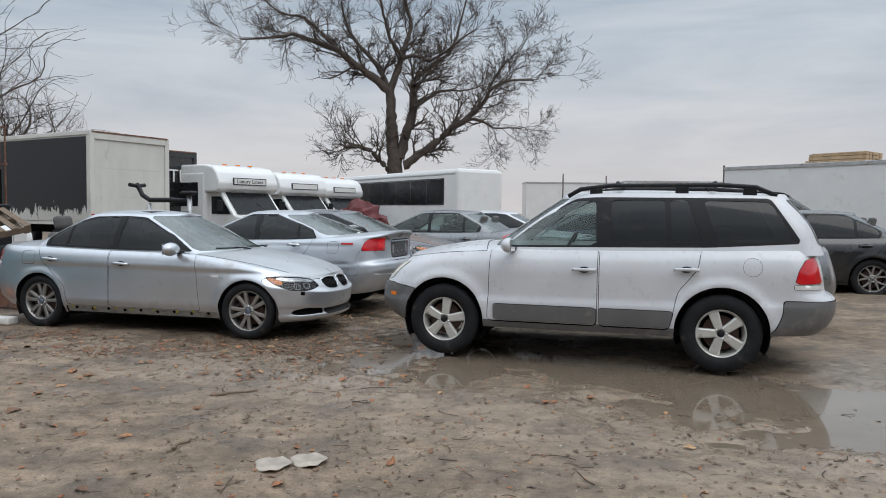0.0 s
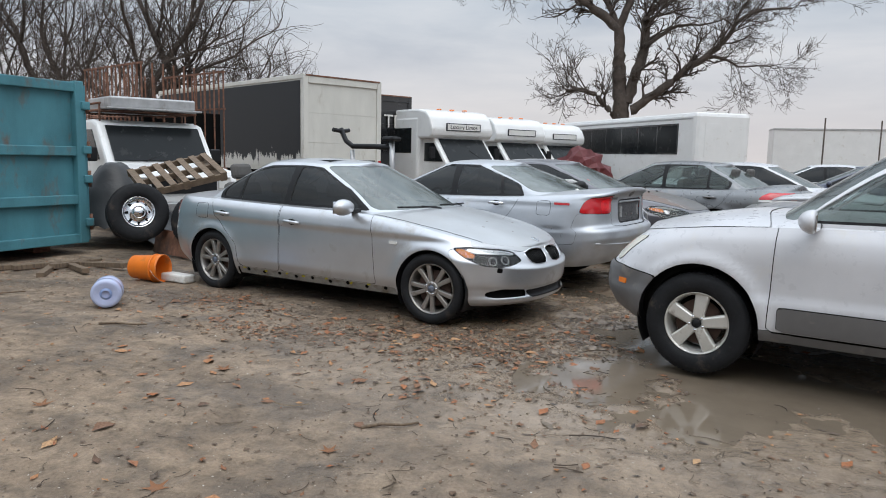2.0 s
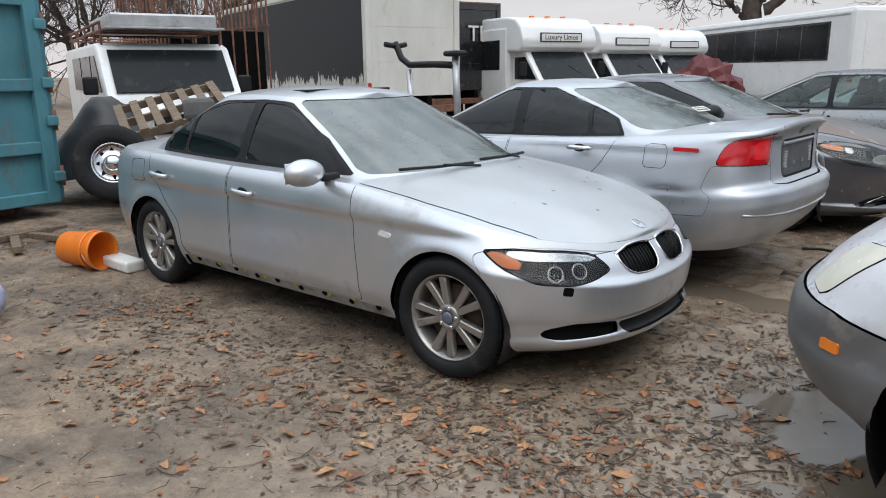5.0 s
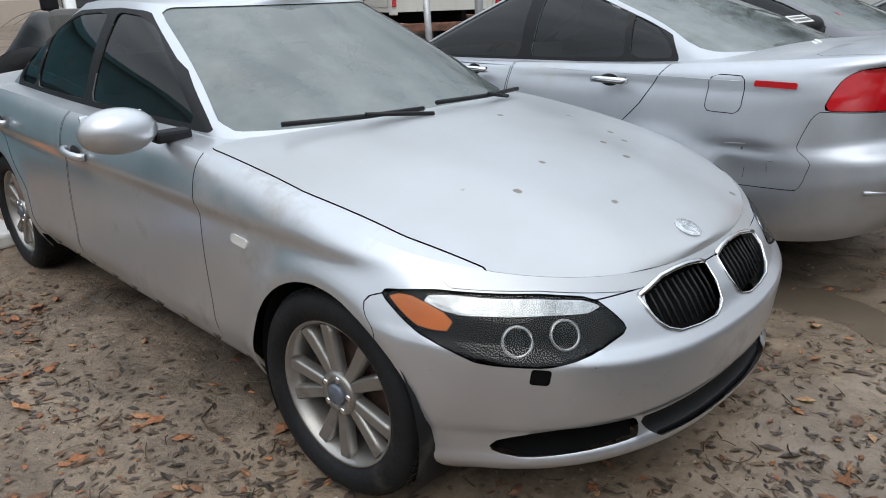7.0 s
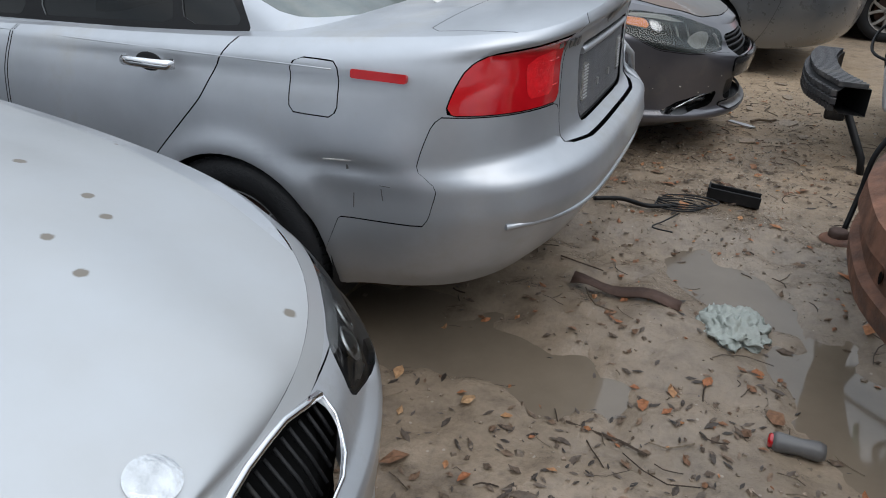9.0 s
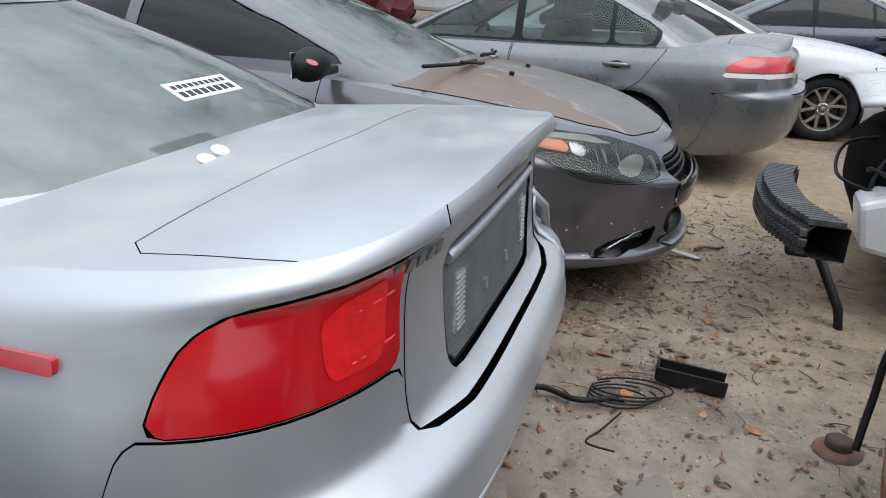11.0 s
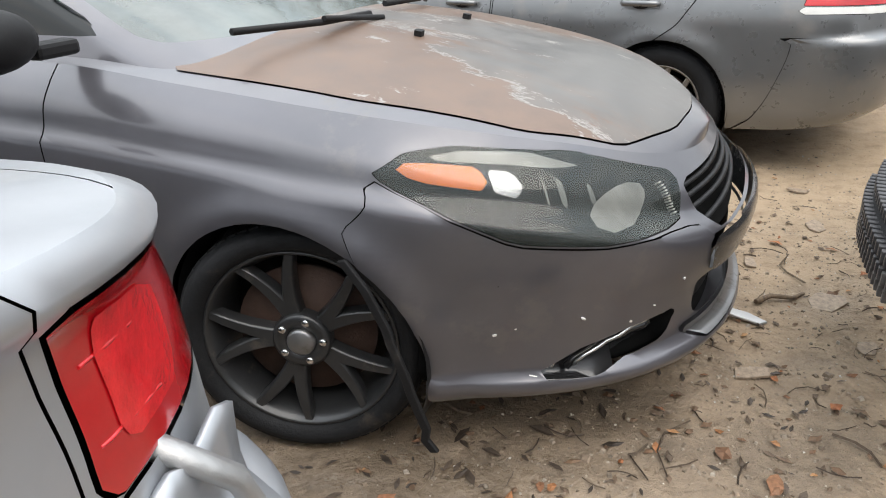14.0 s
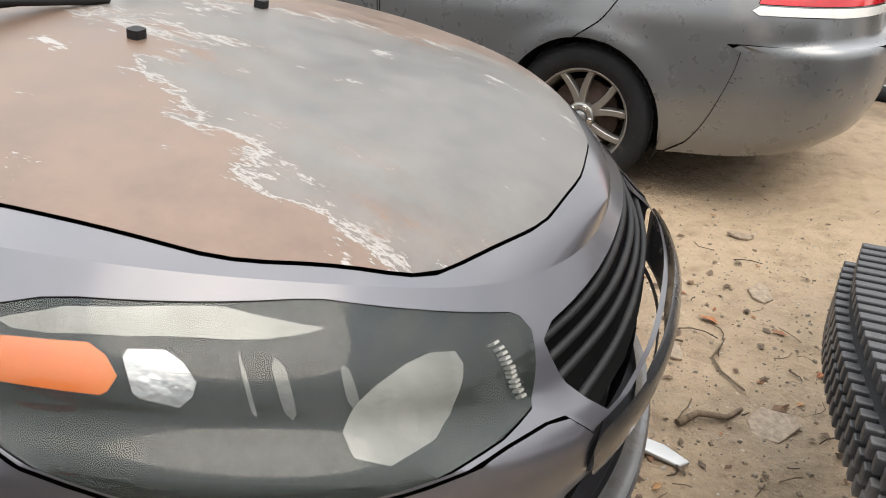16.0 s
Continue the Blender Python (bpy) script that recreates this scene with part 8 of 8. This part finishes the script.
for i in range(41):
    y = -0.30 + 1.10 * i / 40
    x = float(pa(y))
    for dx, z in ((-0.13, 0.50), (0.0, 0.50), (0.03, 0.47), (0.03, 0.38), (0.0, 0.35), (-0.13, 0.35)):
        av.append((x + dx, y, z))
for i in range(40):
    af_ += [(i * 6 + j, (i + 1) * 6 + j, (i + 1) * 6 + (j + 1) % 6, i * 6 + (j + 1) % 6) for j in range(6)]
part("core", (av, af_), "black", ab, "", False)
for i in range(31):
    y = -0.28 + 1.06 * i / 30
    x = float(pa(y))
    part("rib", boxes((x - 0.12, x + 0.03, y - 0.011, y + 0.011, 0.495, 0.525), bevel=0.003), "absorber", ab)
    for z in (0.455, 0.415, 0.375):
        yy = y + (0.017 if z == 0.415 else 0)
        part("stud", boxes((x + 0.02, x + 0.055, yy - 0.011, yy + 0.011, z - 0.017, z + 0.017), bevel=0.003), "absorber", ab)
part("bracket", boxes((2.25, 2.37, 0.15, 0.30, 0.18, 0.36), bevel=0.02), "black", ab)
part("support_leg", tube([(2.28, 0.55, 0.36), (2.12, 0.60, 0.06), (2.10, 0.62, -0.05)], 0.022, 8), "black", ab)


# plain unseen fences, added behind and beside the walk to block low sky light
fence = thing("light_block_south", "tall weathered board fence, unseen, added to darken reflections", "fence", pose(0, -7.5, 0), kind="structure")
for i in range(40):
    part("board", boxes((-40 + i * 2.0, -38.03 + i * 2.0, -0.02, 0.02, 0.0, 4.6)), "wood", fence)
fence = thing("light_block_east", "tall weathered board fence, unseen, added to darken reflections", "fence", pose(24, 6, 0, 0, 0, 90), kind="structure")
for i in range(14):
    part("board", boxes((-13.5 + i * 2.0, -11.53 + i * 2.0, -0.02, 0.02, 0.0, 4.2)), "wood", fence)

# ---- litter on the ground ----
def island_material(name, stops, rough=0.7, spec=0.4):
    m, n, l, b = nodes_of(name)
    rnd = n.new("ShaderNodeNewGeometry").outputs["Random Per Island"]
    vec = n.new("ShaderNodeTexCoord").outputs["Object"]
    col = ramp_node(n, l, rnd, stops)
    sp = ramp_node(n, l, noise_node(n, l, 70, 4, 0.6, vec), ((0.3, grey(0.6)), (0.7, grey(1.2))))
    mm = n.new("ShaderNodeMix")
    mm.data_type, mm.blend_type = "RGBA", "MULTIPLY"
    mm.inputs["Factor"].default_value = 1
    l.new(col, mm.inputs["A"])
    l.new(sp, mm.inputs["B"])
    l.new(mm.outputs["Result"], b.inputs["Base Color"])
    b.inputs["Roughness"].default_value, b.inputs["Specular IOR Level"].default_value = rough, spec
    return m


M["leaves"] = island_material("dead_leaves", ((0.0, (0.09, 0.064, 0.046)), (0.40, (0.15, 0.10, 0.066)), (0.70, (0.17, 0.095, 0.055)), (0.88, (0.33, 0.12, 0.05)), (1.0, (0.40, 0.22, 0.10))))
M["bright_leaves"] = island_material("tan_leaves", ((0.0, (0.12, 0.07, 0.045)), (0.4, (0.24, 0.12, 0.065)), (0.7, (0.36, 0.13, 0.05)), (1.0, (0.44, 0.27, 0.14))))
M["mulch_leaves"] = island_material("soaked_leaves", ((0.0, (0.035, 0.026, 0.02)), (0.5, (0.075, 0.055, 0.042)), (0.85, (0.13, 0.095, 0.07)), (1.0, (0.20, 0.12, 0.07))), 0.5)
M["clods"] = island_material("mud_clods", ((0.0, (0.16, 0.122, 0.09)), (0.5, (0.23, 0.175, 0.128)), (1.0, (0.32, 0.245, 0.18))), 0.6)
M["pebbles"] = island_material("pebbles", ((0.0, (0.16, 0.13, 0.10)), (0.6, (0.33, 0.27, 0.21)), (0.93, (0.42, 0.37, 0.31)), (1.0, (0.62, 0.60, 0.56))), 0.75)
M["twigs"] = island_material("twigs", ((0.0, (0.05, 0.036, 0.027)), (0.6, (0.11, 0.08, 0.058)), (1.0, (0.22, 0.17, 0.12))), 0.8)
rng = np.random.RandomState(7)


def spots(n, patches):
    """Places on the open ground: patches are (share, x, y, spread in x, spread in y)."""
    out = []
    tot = sum(p[0] for p in patches)
    for sh, x, y, sx, sy in patches:
        k = int(n * sh / tot)
        out.append(np.stack([x + rng.randn(k) * sx, y + rng.randn(k) * sy], 1))
    P = np.vstack(out)
    z, wet = ground_z(P[:, 0], P[:, 1])
    return P, z


def scatter(name, label, category, mat, n, patches, shape):
    P, z = spots(n, patches)
    VV, FF = [], []
    for (x, y), zz in zip(P, z):
        v, f = shape()
        a = rng.rand() * 6.283
        c, s = math.cos(a), math.sin(a)
        k = len(VV)
        VV += [(x + q[0] * c - q[1] * s, y + q[0] * s + q[1] * c, zz + q[2]) for q in v]
        FF += [tuple(i + k for i in g) for g in f]
    me = bpy.data.meshes.new(name)
    me.from_pydata(VV, [], FF)
    me.materials.append(M[mat])
    tagged(new(name, me), label, category, kind="stuff")


def leaf():
    r = rng.uniform(0.005, 0.017)
    if rng.rand() < 0.10:
        r *= 1.5
    b, t = rng.uniform(-0.3, 0.9) * r, rng.uniform(0.15, 0.8) * r
    v = [(-r * 1.3, 0, 0.004), (-r * 0.3, -r * 0.7, 0.004 + t * 0.6), (r * 0.2, 0, 0.006 + b * 0.3 + 0.004), (-r * 0.3, r * 0.7, 0.004 + t), (r * 0.7, -r * 0.5, 0.003 + t * 0.4), (r * 1.4, 0, 0.005 + abs(b)), (r * 0.7, r * 0.5, 0.004 + t * 0.7)]
    return v, [(0, 1, 2), (0, 2, 3), (1, 4, 2), (4, 5, 2), (2, 5, 6), (2, 6, 3)]


def big_leaf():
    v, f = leaf()
    g = rng.uniform(1.6, 2.6)
    return [(q[0] * g, q[1] * g, 0.004 + (q[2] - 0.004) * g * 0.9) for q in v], f


def soaked_leaf():
    v, f = leaf()
    g = rng.uniform(0.6, 1.25)
    return [(q[0] * g * 1.3, q[1] * g * 0.8, 0.003 + (q[2] - 0.004) * g * 0.45) for q in v], f


def clod():
    r = rng.uniform(0.003, 0.009) * (2 if rng.rand() < 0.06 else 1)
    s = rng.uniform(0.6, 1.3, 8)
    v = [(-r * s[0], -r * s[1], -0.004), (r * s[2], -r * s[1], -0.004), (r * s[2], r * s[3], -0.004), (-r * s[0], r * s[3], -0.004),
         (-r * s[4] * 0.5, -r * 0.5 * s[5], r * 0.7 * s[6]), (r * 0.6 * s[5], -r * 0.5, r * 0.8 * s[7]), (r * 0.5, r * 0.6 * s[4], r * 0.7 * s[5]), (-r * 0.6, r * 0.5, r * 0.6 * s[6])]
    return v, [(0, 1, 5, 4), (1, 2, 6, 5), (2, 3, 7, 6), (3, 0, 4, 7), (4, 5, 6, 7)]


def pebble():
    v, f = clod()
    return [(q[0] * 0.5, q[1] * 0.5, q[2] * 0.55) for q in v], f


def twig():
    n, L, r = 4, rng.uniform(0.02, 0.12), rng.uniform(0.0008, 0.0024)
    if rng.rand() < 0.08:
        L, r = L * 2.2, r * 1.6
    v, f, b = [], [], rng.uniform(-0.25, 0.25) * L
    for i in range(n):
        u = i / (n - 1) - 0.5
        x, y, z = u * L, b * (u * u * 4) + rng.uniform(-0.1, 0.1) * L * 0.3, 0.006 + rng.uniform(0, 0.006)
        v += [(x, y - r, z), (x, y + r, z), (x, y, z + r * 1.8)]
    for i in range(n - 1):
        for j in range(3):
            f.append((i * 3 + j, i * 3 + (j + 1) % 3, (i + 1) * 3 + (j + 1) % 3, (i + 1) * 3 + j))
    return v, f


AISLE = [(3, 0.0, 10.6, 0.8, 1.6), (2, 0.6, 14.6, 0.6, 1.2), (3, -0.4, 9.4, 0.9, 0.7), (1.5, -1.5, 9.2, 1.0, 0.35)]
OPEN = [(4, -1.5, 7.2, 2.8, 1.7), (2, 1.2, 6.0, 2.2, 1.2), (1.5, -5.5, 9.5, 1.5, 0.9), (1.5, 3.6, 6.6, 1.4, 1.2)]
scatter("leaf_litter", "scattered brown and orange dead leaves on wet mud", "leaves", "leaves", 6500, AISLE + OPEN + [(1.2, -3.9, 9.75, 0.35, 0.2), (1.0, -2.9, 8.9, 0.3, 0.15), (0.8, -1.0, 9.25, 0.3, 0.2), (1.2, -6.8, 10.6, 0.5, 0.4)], leaf)
scatter("leaf_litter", "larger curled orange and tan dead leaves", "leaves", "bright_leaves", 520, [(3, -2.6, 9.3, 1.2, 0.35), (2, -1.2, 8.6, 0.9, 0.5), (1.5, -0.2, 9.9, 0.5, 0.5), (2, -1.5, 6.8, 2.0, 1.4), (1, 0.2, 14.2, 0.5, 0.8), (1, 0.0, 11.6, 0.5, 0.8)], big_leaf)
scatter("leaf_mulch", "dark soaked leaf litter trodden into mud", "leaves", "mulch_leaves", 4200, [(4, -0.15, 10.2, 0.45, 0.6), (3, -2.6, 9.6, 1.1, 0.18), (2, -1.4, 9.35, 0.6, 0.3), (2, 0.1, 9.2, 0.9, 0.6), (2, -0.2, 11.2, 0.5, 0.6), (1.5, 0.0, 14.2, 0.5, 0.5), (2, 3.4, 7.3, 1.4, 0.8)], soaked_leaf)
scatter("mud_clods", "churned clods of wet brown mud", "mud", "clods", 5000, AISLE * 3 + OPEN, clod)
scatter("gravel", "fine gravel pressed into the dirt", "gravel", "pebbles", 14000, OPEN + [(4, 1.0, 15.6, 0.6, 1.2), (2, 0.4, 13.8, 0.5, 0.7)], pebble)
scatter("twigs", "thin dead twigs strewn on the dirt", "twigs", "twigs", 2200, AISLE + OPEN, twig)


def ground_at(x, y):
    return float(ground_z(np.array([x]), np.array([y]))[0][0])


def on_ground(x, y, up=0.0, rx=0, ry=0, rz=0):
    return pose(x, y, ground_at(x, y) + up, rx, ry, rz)


def star_leaf(x, y, turn, size):
    o = thing("fallen_leaf", "orange-brown lobed leaf lying on the mud", "leaf", on_ground(x, y, 0.006, 0, 0, turn), "large fallen leaves")
    k = 15
    pts = [((size if i % 3 == 0 else size * 0.42) * math.cos(i * 2 * math.pi / k), (size if i % 3 == 0 else size * 0.42) * math.sin(i * 2 * math.pi / k)) for i in range(k)]
    bm = bmesh.new()
    c = bm.verts.new((0, 0, 0.003))
    vs = [bm.verts.new((a, b, 0.002 + (0.012 if i % 3 == 0 else 0.0))) for i, (a, b) in enumerate(pts)]
    for i in range(k):
        bm.faces.new((c, vs[i], vs[(i + 1) % k]))
    part("blade", bm, "leaf", o)


for x, y, t_, s_ in ((-1.55, 6.35, 10, 0.075), (-2.9, 6.9, 50, 0.07), (-1.05, 7.0, 80, 0.06), (-2.4, 7.9, 20, 0.07), (0.2, 9.0, 140, 0.07), (-0.2, 10.9, 30, 0.06), (0.05, 11.25, 80, 0.055), (-0.4, 10.6, 10, 0.05), (0.3, 10.5, 200, 0.06), (-0.1, 9.75, 100, 0.06)):
    star_leaf(x, y, t_, s_)

for x, y in ((-0.14, 5.88), (0.04, 5.98)):
    o = thing("paper_plate", "crushed white paper plate pressed into the dirt", "plate", on_ground(x, y, 0.004, 3, -2, 40 * x), "paper plates")
    bm = lathe([(0.0001, 0.008), (0.06, 0.006), (0.075, 0.012), (0.10, 0.016), (0.102, 0.012), (0.07, 0.004), (0.0001, 0.0)], 24, pose(0, 0, 0, 90, 0, 0))
    for v in bm.verts:
        v.co.z = abs(v.co.z) + 0.008 * math.sin(v.co.x * 60) * abs(v.co.y) * 8
        v.co.x *= 1 + 0.15 * math.sin(v.co.y * 40)
    part("disc", bm, "stone", o)

o = thing("black_tray", "broken black plastic tray lying in the mud", "car part", on_ground(0.45, 13.58, 0.01, 0, 4, -12))
part("tray", boxes((-0.13, 0.13, -0.05, 0.05, 0, 0.012), bevel=0.003), "black", o)
for a in ((-0.13, 0.13, -0.055, -0.045, 0, 0.06), (-0.13, 0.13, 0.045, 0.055, 0, 0.05), (-0.135, -0.125, -0.045, 0.045, 0, 0.06)):
    part("tray_wall", boxes(a, bevel=0.003), "black", o)
o = thing("cable_coil", "tangle of thin black cable on the mud", "cable", on_ground(0.15, 13.4, 0.012))
for i in range(4):
    q = [(0.11 * math.cos(a * 0.45 + i) * (1 + 0.12 * i) + 0.02 * i, 0.07 * math.sin(a * 0.45 + i) + 0.02 * i, 0.004 + 0.004 * i) for a in range(14)]
    hose(o, q, 0.004, "black", "loop")
hose(o, [(0, 0, 0.004), (-0.15, -0.04, 0.006), (-0.28, 0.03, 0.004), (-0.42, 0.0, 0.004)], 0.012, "black", "thick_cable")
hose(o, [(0, -0.1, 0.004), (-0.08, -0.22, 0.006), (-0.14, -0.3, 0.004), (-0.05, -0.34, 0.004)], 0.004, "black", "tail_end")
o = thing("mount_bush", "round rusty rubber mount lying on the mud", "car part", on_ground(0.87, 13.22, 0.0))
part("flange", lathe([(0.0001, 0.02), (0.055, 0.02), (0.075, 0.008), (0.08, 0.0)], 24, pose(0, 0, 0, 90, 0, 0)), "rust", o)
part("stub", lathe([(0.0001, 0.055), (0.03, 0.055), (0.045, 0.045), (0.045, 0.018)], 24, pose(0, 0, 0, 90, 0, 0)), "brake", o)
o = thing("crushed_bottle", "crushed dark bottle with a red cap end", "bottle", on_ground(0.36, 11.66, 0.026, 0, 0, -10))
part("bottle", lathe([(0.0001, -0.075), (0.027, -0.074), (0.031, -0.06), (0.026, 0.0), (0.031, 0.05), (0.024, 0.07), (0.0001, 0.071)], 18, pose(0, 0, 0, 0, 0, -90)), "cladding", o)
part("cap", lathe([(0.0001, -0.088), (0.018, -0.086), (0.022, -0.082), (0.022, -0.066)], 16, pose(0, 0, 0, 0, 0, -90)), "red_lens", o)
o = thing("metal_strip", "bent dirty metal strip half buried in mud", "scrap", on_ground(-0.13, 12.45, 0.015, 0, 0, -15))
mv, mf = [], []
for i in range(12):
    x = -0.22 + 0.44 * i / 11
    mv += [(x, -0.03, 0.01 + 0.012 * math.sin(i)), (x, 0.03, 0.02 + 0.014 * math.cos(i * 0.8))]
for i in range(11):
    mf.append((i * 2, i * 2 + 2, i * 2 + 3, i * 2 + 1))
ob = part("strip", (mv, mf), "brake", o)
ob.modifiers.new("thickness", "SOLIDIFY").thickness = 0.004
o = thing("foam_lump", "pale greenish lump of wet fabric in a puddle", "rag", on_ground(0.27, 12.33, 0.0))
bm = bmesh.new()
bmesh.ops.create_icosphere(bm, subdivisions=5, radius=1)
for v in bm.verts:
    q = v.co.copy()
    w = 1 + 0.35 * noise.noise(q * 2.2) + 0.18 * noise.noise(q * 6)
    v.co = Vector((q.x * 0.12 * w, q.y * 0.14 * w, max(-0.02, q.z * 0.05 * w + 0.02 * noise.noise(q * 9))))
part("cloth", bm, "clear_haze", o, "", True)
for x, y, t_, L in ((0.42, 11.35, -5, 0.3), (-0.9, 7.4, 35, 0.32), (1.6, 5.3, -30, 0.45), (-3.9, 8.5, 20, 0.4), (-6.0, 8.9, 50, 0.6), (-0.8, 6.2, 80, 0.2), (0.9, 15.2, 20, 0.2)):
    o = thing("stick", "broken bare stick lying on the dirt", "stick", on_ground(x, y, 0.012, 0, 0, t_), "broken sticks")
    part("branch", tube([(-L / 2, 0, 0), (-L * 0.15, 0.02, 0.006), (L * 0.2, -0.01, 0.004), (L / 2, 0.015, 0.002)], 0.011, 7, None, 0.6), "wood", o)
for x, y, t_, s_ in ((1.06, 15.2, 20, 0.09), (1.2, 15.9, 70, 0.07), (0.85, 15.5, 100, 0.05), (0.7, 14.7, 10, 0.07), (1.25, 16.4, 150, 0.06), (1.1, 14.9, 40, 0.05)):
    o = thing("flat_stone", "flat grey stone chip on sandy gravel", "stone", on_ground(x, y, 0.002, 4, -5, t_), "flat stone chips")
    part("chip", prism([(s_ * 0.9 * math.cos(a), s_ * 0.55 * math.sin(a) * (1 + 0.35 * math.cos(2 * a + 9 * x))) for a in [0.3, 1.5, 2.3, 3.6, 4.4, 5.6]], 0, 0.010, "z", 0.002), "clods", o)
o = thing("white_shard", "white plastic trim shard by the dark sedan", "car part", on_ground(0.72, 15.05, 0.015, 0, 6, -20))
part("shard", prism([(-0.09, -0.02), (0.08, -0.03), (0.1, 0.0), (0.03, 0.025), (-0.08, 0.02)], 0, 0.012, "z", 0.004), "galv", o)

# junk between the dumpster and the silver sedan
o = thing("tarp_heap", "crumpled black plastic sheeting thrown over junk", "tarp", on_ground(-7.9, 12.75, 0.0, 0, 0, 20))
tv, tf = [], []
for i in range(25):
    for j in range(25):
        x, y = -1.1 + 2.2 * i / 24, -0.8 + 1.6 * j / 24
        h = 1.25 * math.exp(-((x + 0.3) / 0.8) ** 2 - (y / 0.7) ** 2) + 0.10 * noise.noise(Vector((x * 3, y * 3, 1))) + 0.06 * noise.noise(Vector((x * 8, y * 8, 2)))
        tv.append((x, y, max(0.0, h)))
for i in range(24):
    for j in range(24):
        tf.append((i * 25 + j, (i + 1) * 25 + j, (i + 1) * 25 + j + 1, i * 25 + j + 1))
part("sheet", (tv, tf), "tarp", o)
o = thing("rusty_panel", "rusty sheet metal panel under old wheels", "scrap", on_ground(-6.05, 11.75, 0.0, 0, 0, -20))
part("panel", boxes((-0.9, 0.7, -0.02, 0.02, 0.02, 0.36), bevel=0.01, m=pose(0, 0, 0, -12, 0, 0)), "rust", o)
o = thing("white_block", "grubby white plastic block by the sedan's rear tyre", "block", on_ground(-4.95, 10.35, 0.0, 0, 0, -10))
part("block", boxes((-0.2, 0.2, -0.08, 0.08, 0, 0.09), bevel=0.02), "white_plastic", o)
for i in range(6):
    o = thing("timber", "old timber lying along the dumpster", "timber", on_ground(-7.1 + 0.12 * i, 10.2 + 0.25 * (i % 3), 0.03, 0, 2 * (i % 3), 60 + 23 * i), "old timbers")
    part("beam", boxes((-0.5, 0.5, -0.04, 0.04, -0.03, 0.03), bevel=0.006), "wood", o)

# handlebars and arms of a gym bike showing over the silver roof
o = thing("exercise_bike", "black and silver exercise bike frame standing on the lot", "exercise bike", heading(-5.9, 16.3, -20))
part("base", boxes((-0.6, 0.6, -0.25, -0.19, 0, 0.08), (-0.6, 0.6, 0.19, 0.25, 0, 0.08), (-0.05, 0.05, -0.19, 0.19, 0, 0.08), bevel=0.02), "black", o)
part("mast", tube([(0, 0, 0.05), (-0.05, 0, 0.8), (-0.12, 0, 1.55)], 0.045, 8), "galv", o)
part("arm", tube([(-0.45, 0, 1.95), (-0.3, 0, 1.72), (-0.1, 0, 1.62), (0.5, 0, 1.62), (0.95, 0, 1.60)], 0.05, 8), "black", o)
part("grip", tube([(-0.45, -0.2, 1.93), (-0.42, 0.0, 1.90), (-0.45, 0.2, 1.93)], 0.04, 8), "black", o)
part("rear_mast", tube([(0.95, 0, 1.75), (0.98, 0, 1.2), (1.05, 0, 0.05)], 0.05, 8), "galv", o)
part("seat", boxes((0.80, 1.1, -0.12, 0.12, 1.72, 1.8), bevel=0.04), "black", o)
# red crumpled wreck between the buses
o = thing("red_wreck", "crumpled dark red sheet metal on a wreck", "scrap", heading(-3.6, 27.2, 10))
rv = bmesh.new()
bmesh.ops.create_icosphere(rv, subdivisions=3, radius=1)
for v in rv.verts:
    q = v.co.copy()
    w = 1 + 0.5 * noise.noise(q * 2.5)
    v.co = Vector((q.x * 0.8 * w, q.y * 0.5 * w, max(0, 1.0 + q.z * 0.75 * w)))
part("crumpled_body", rv, "red_paint", o)
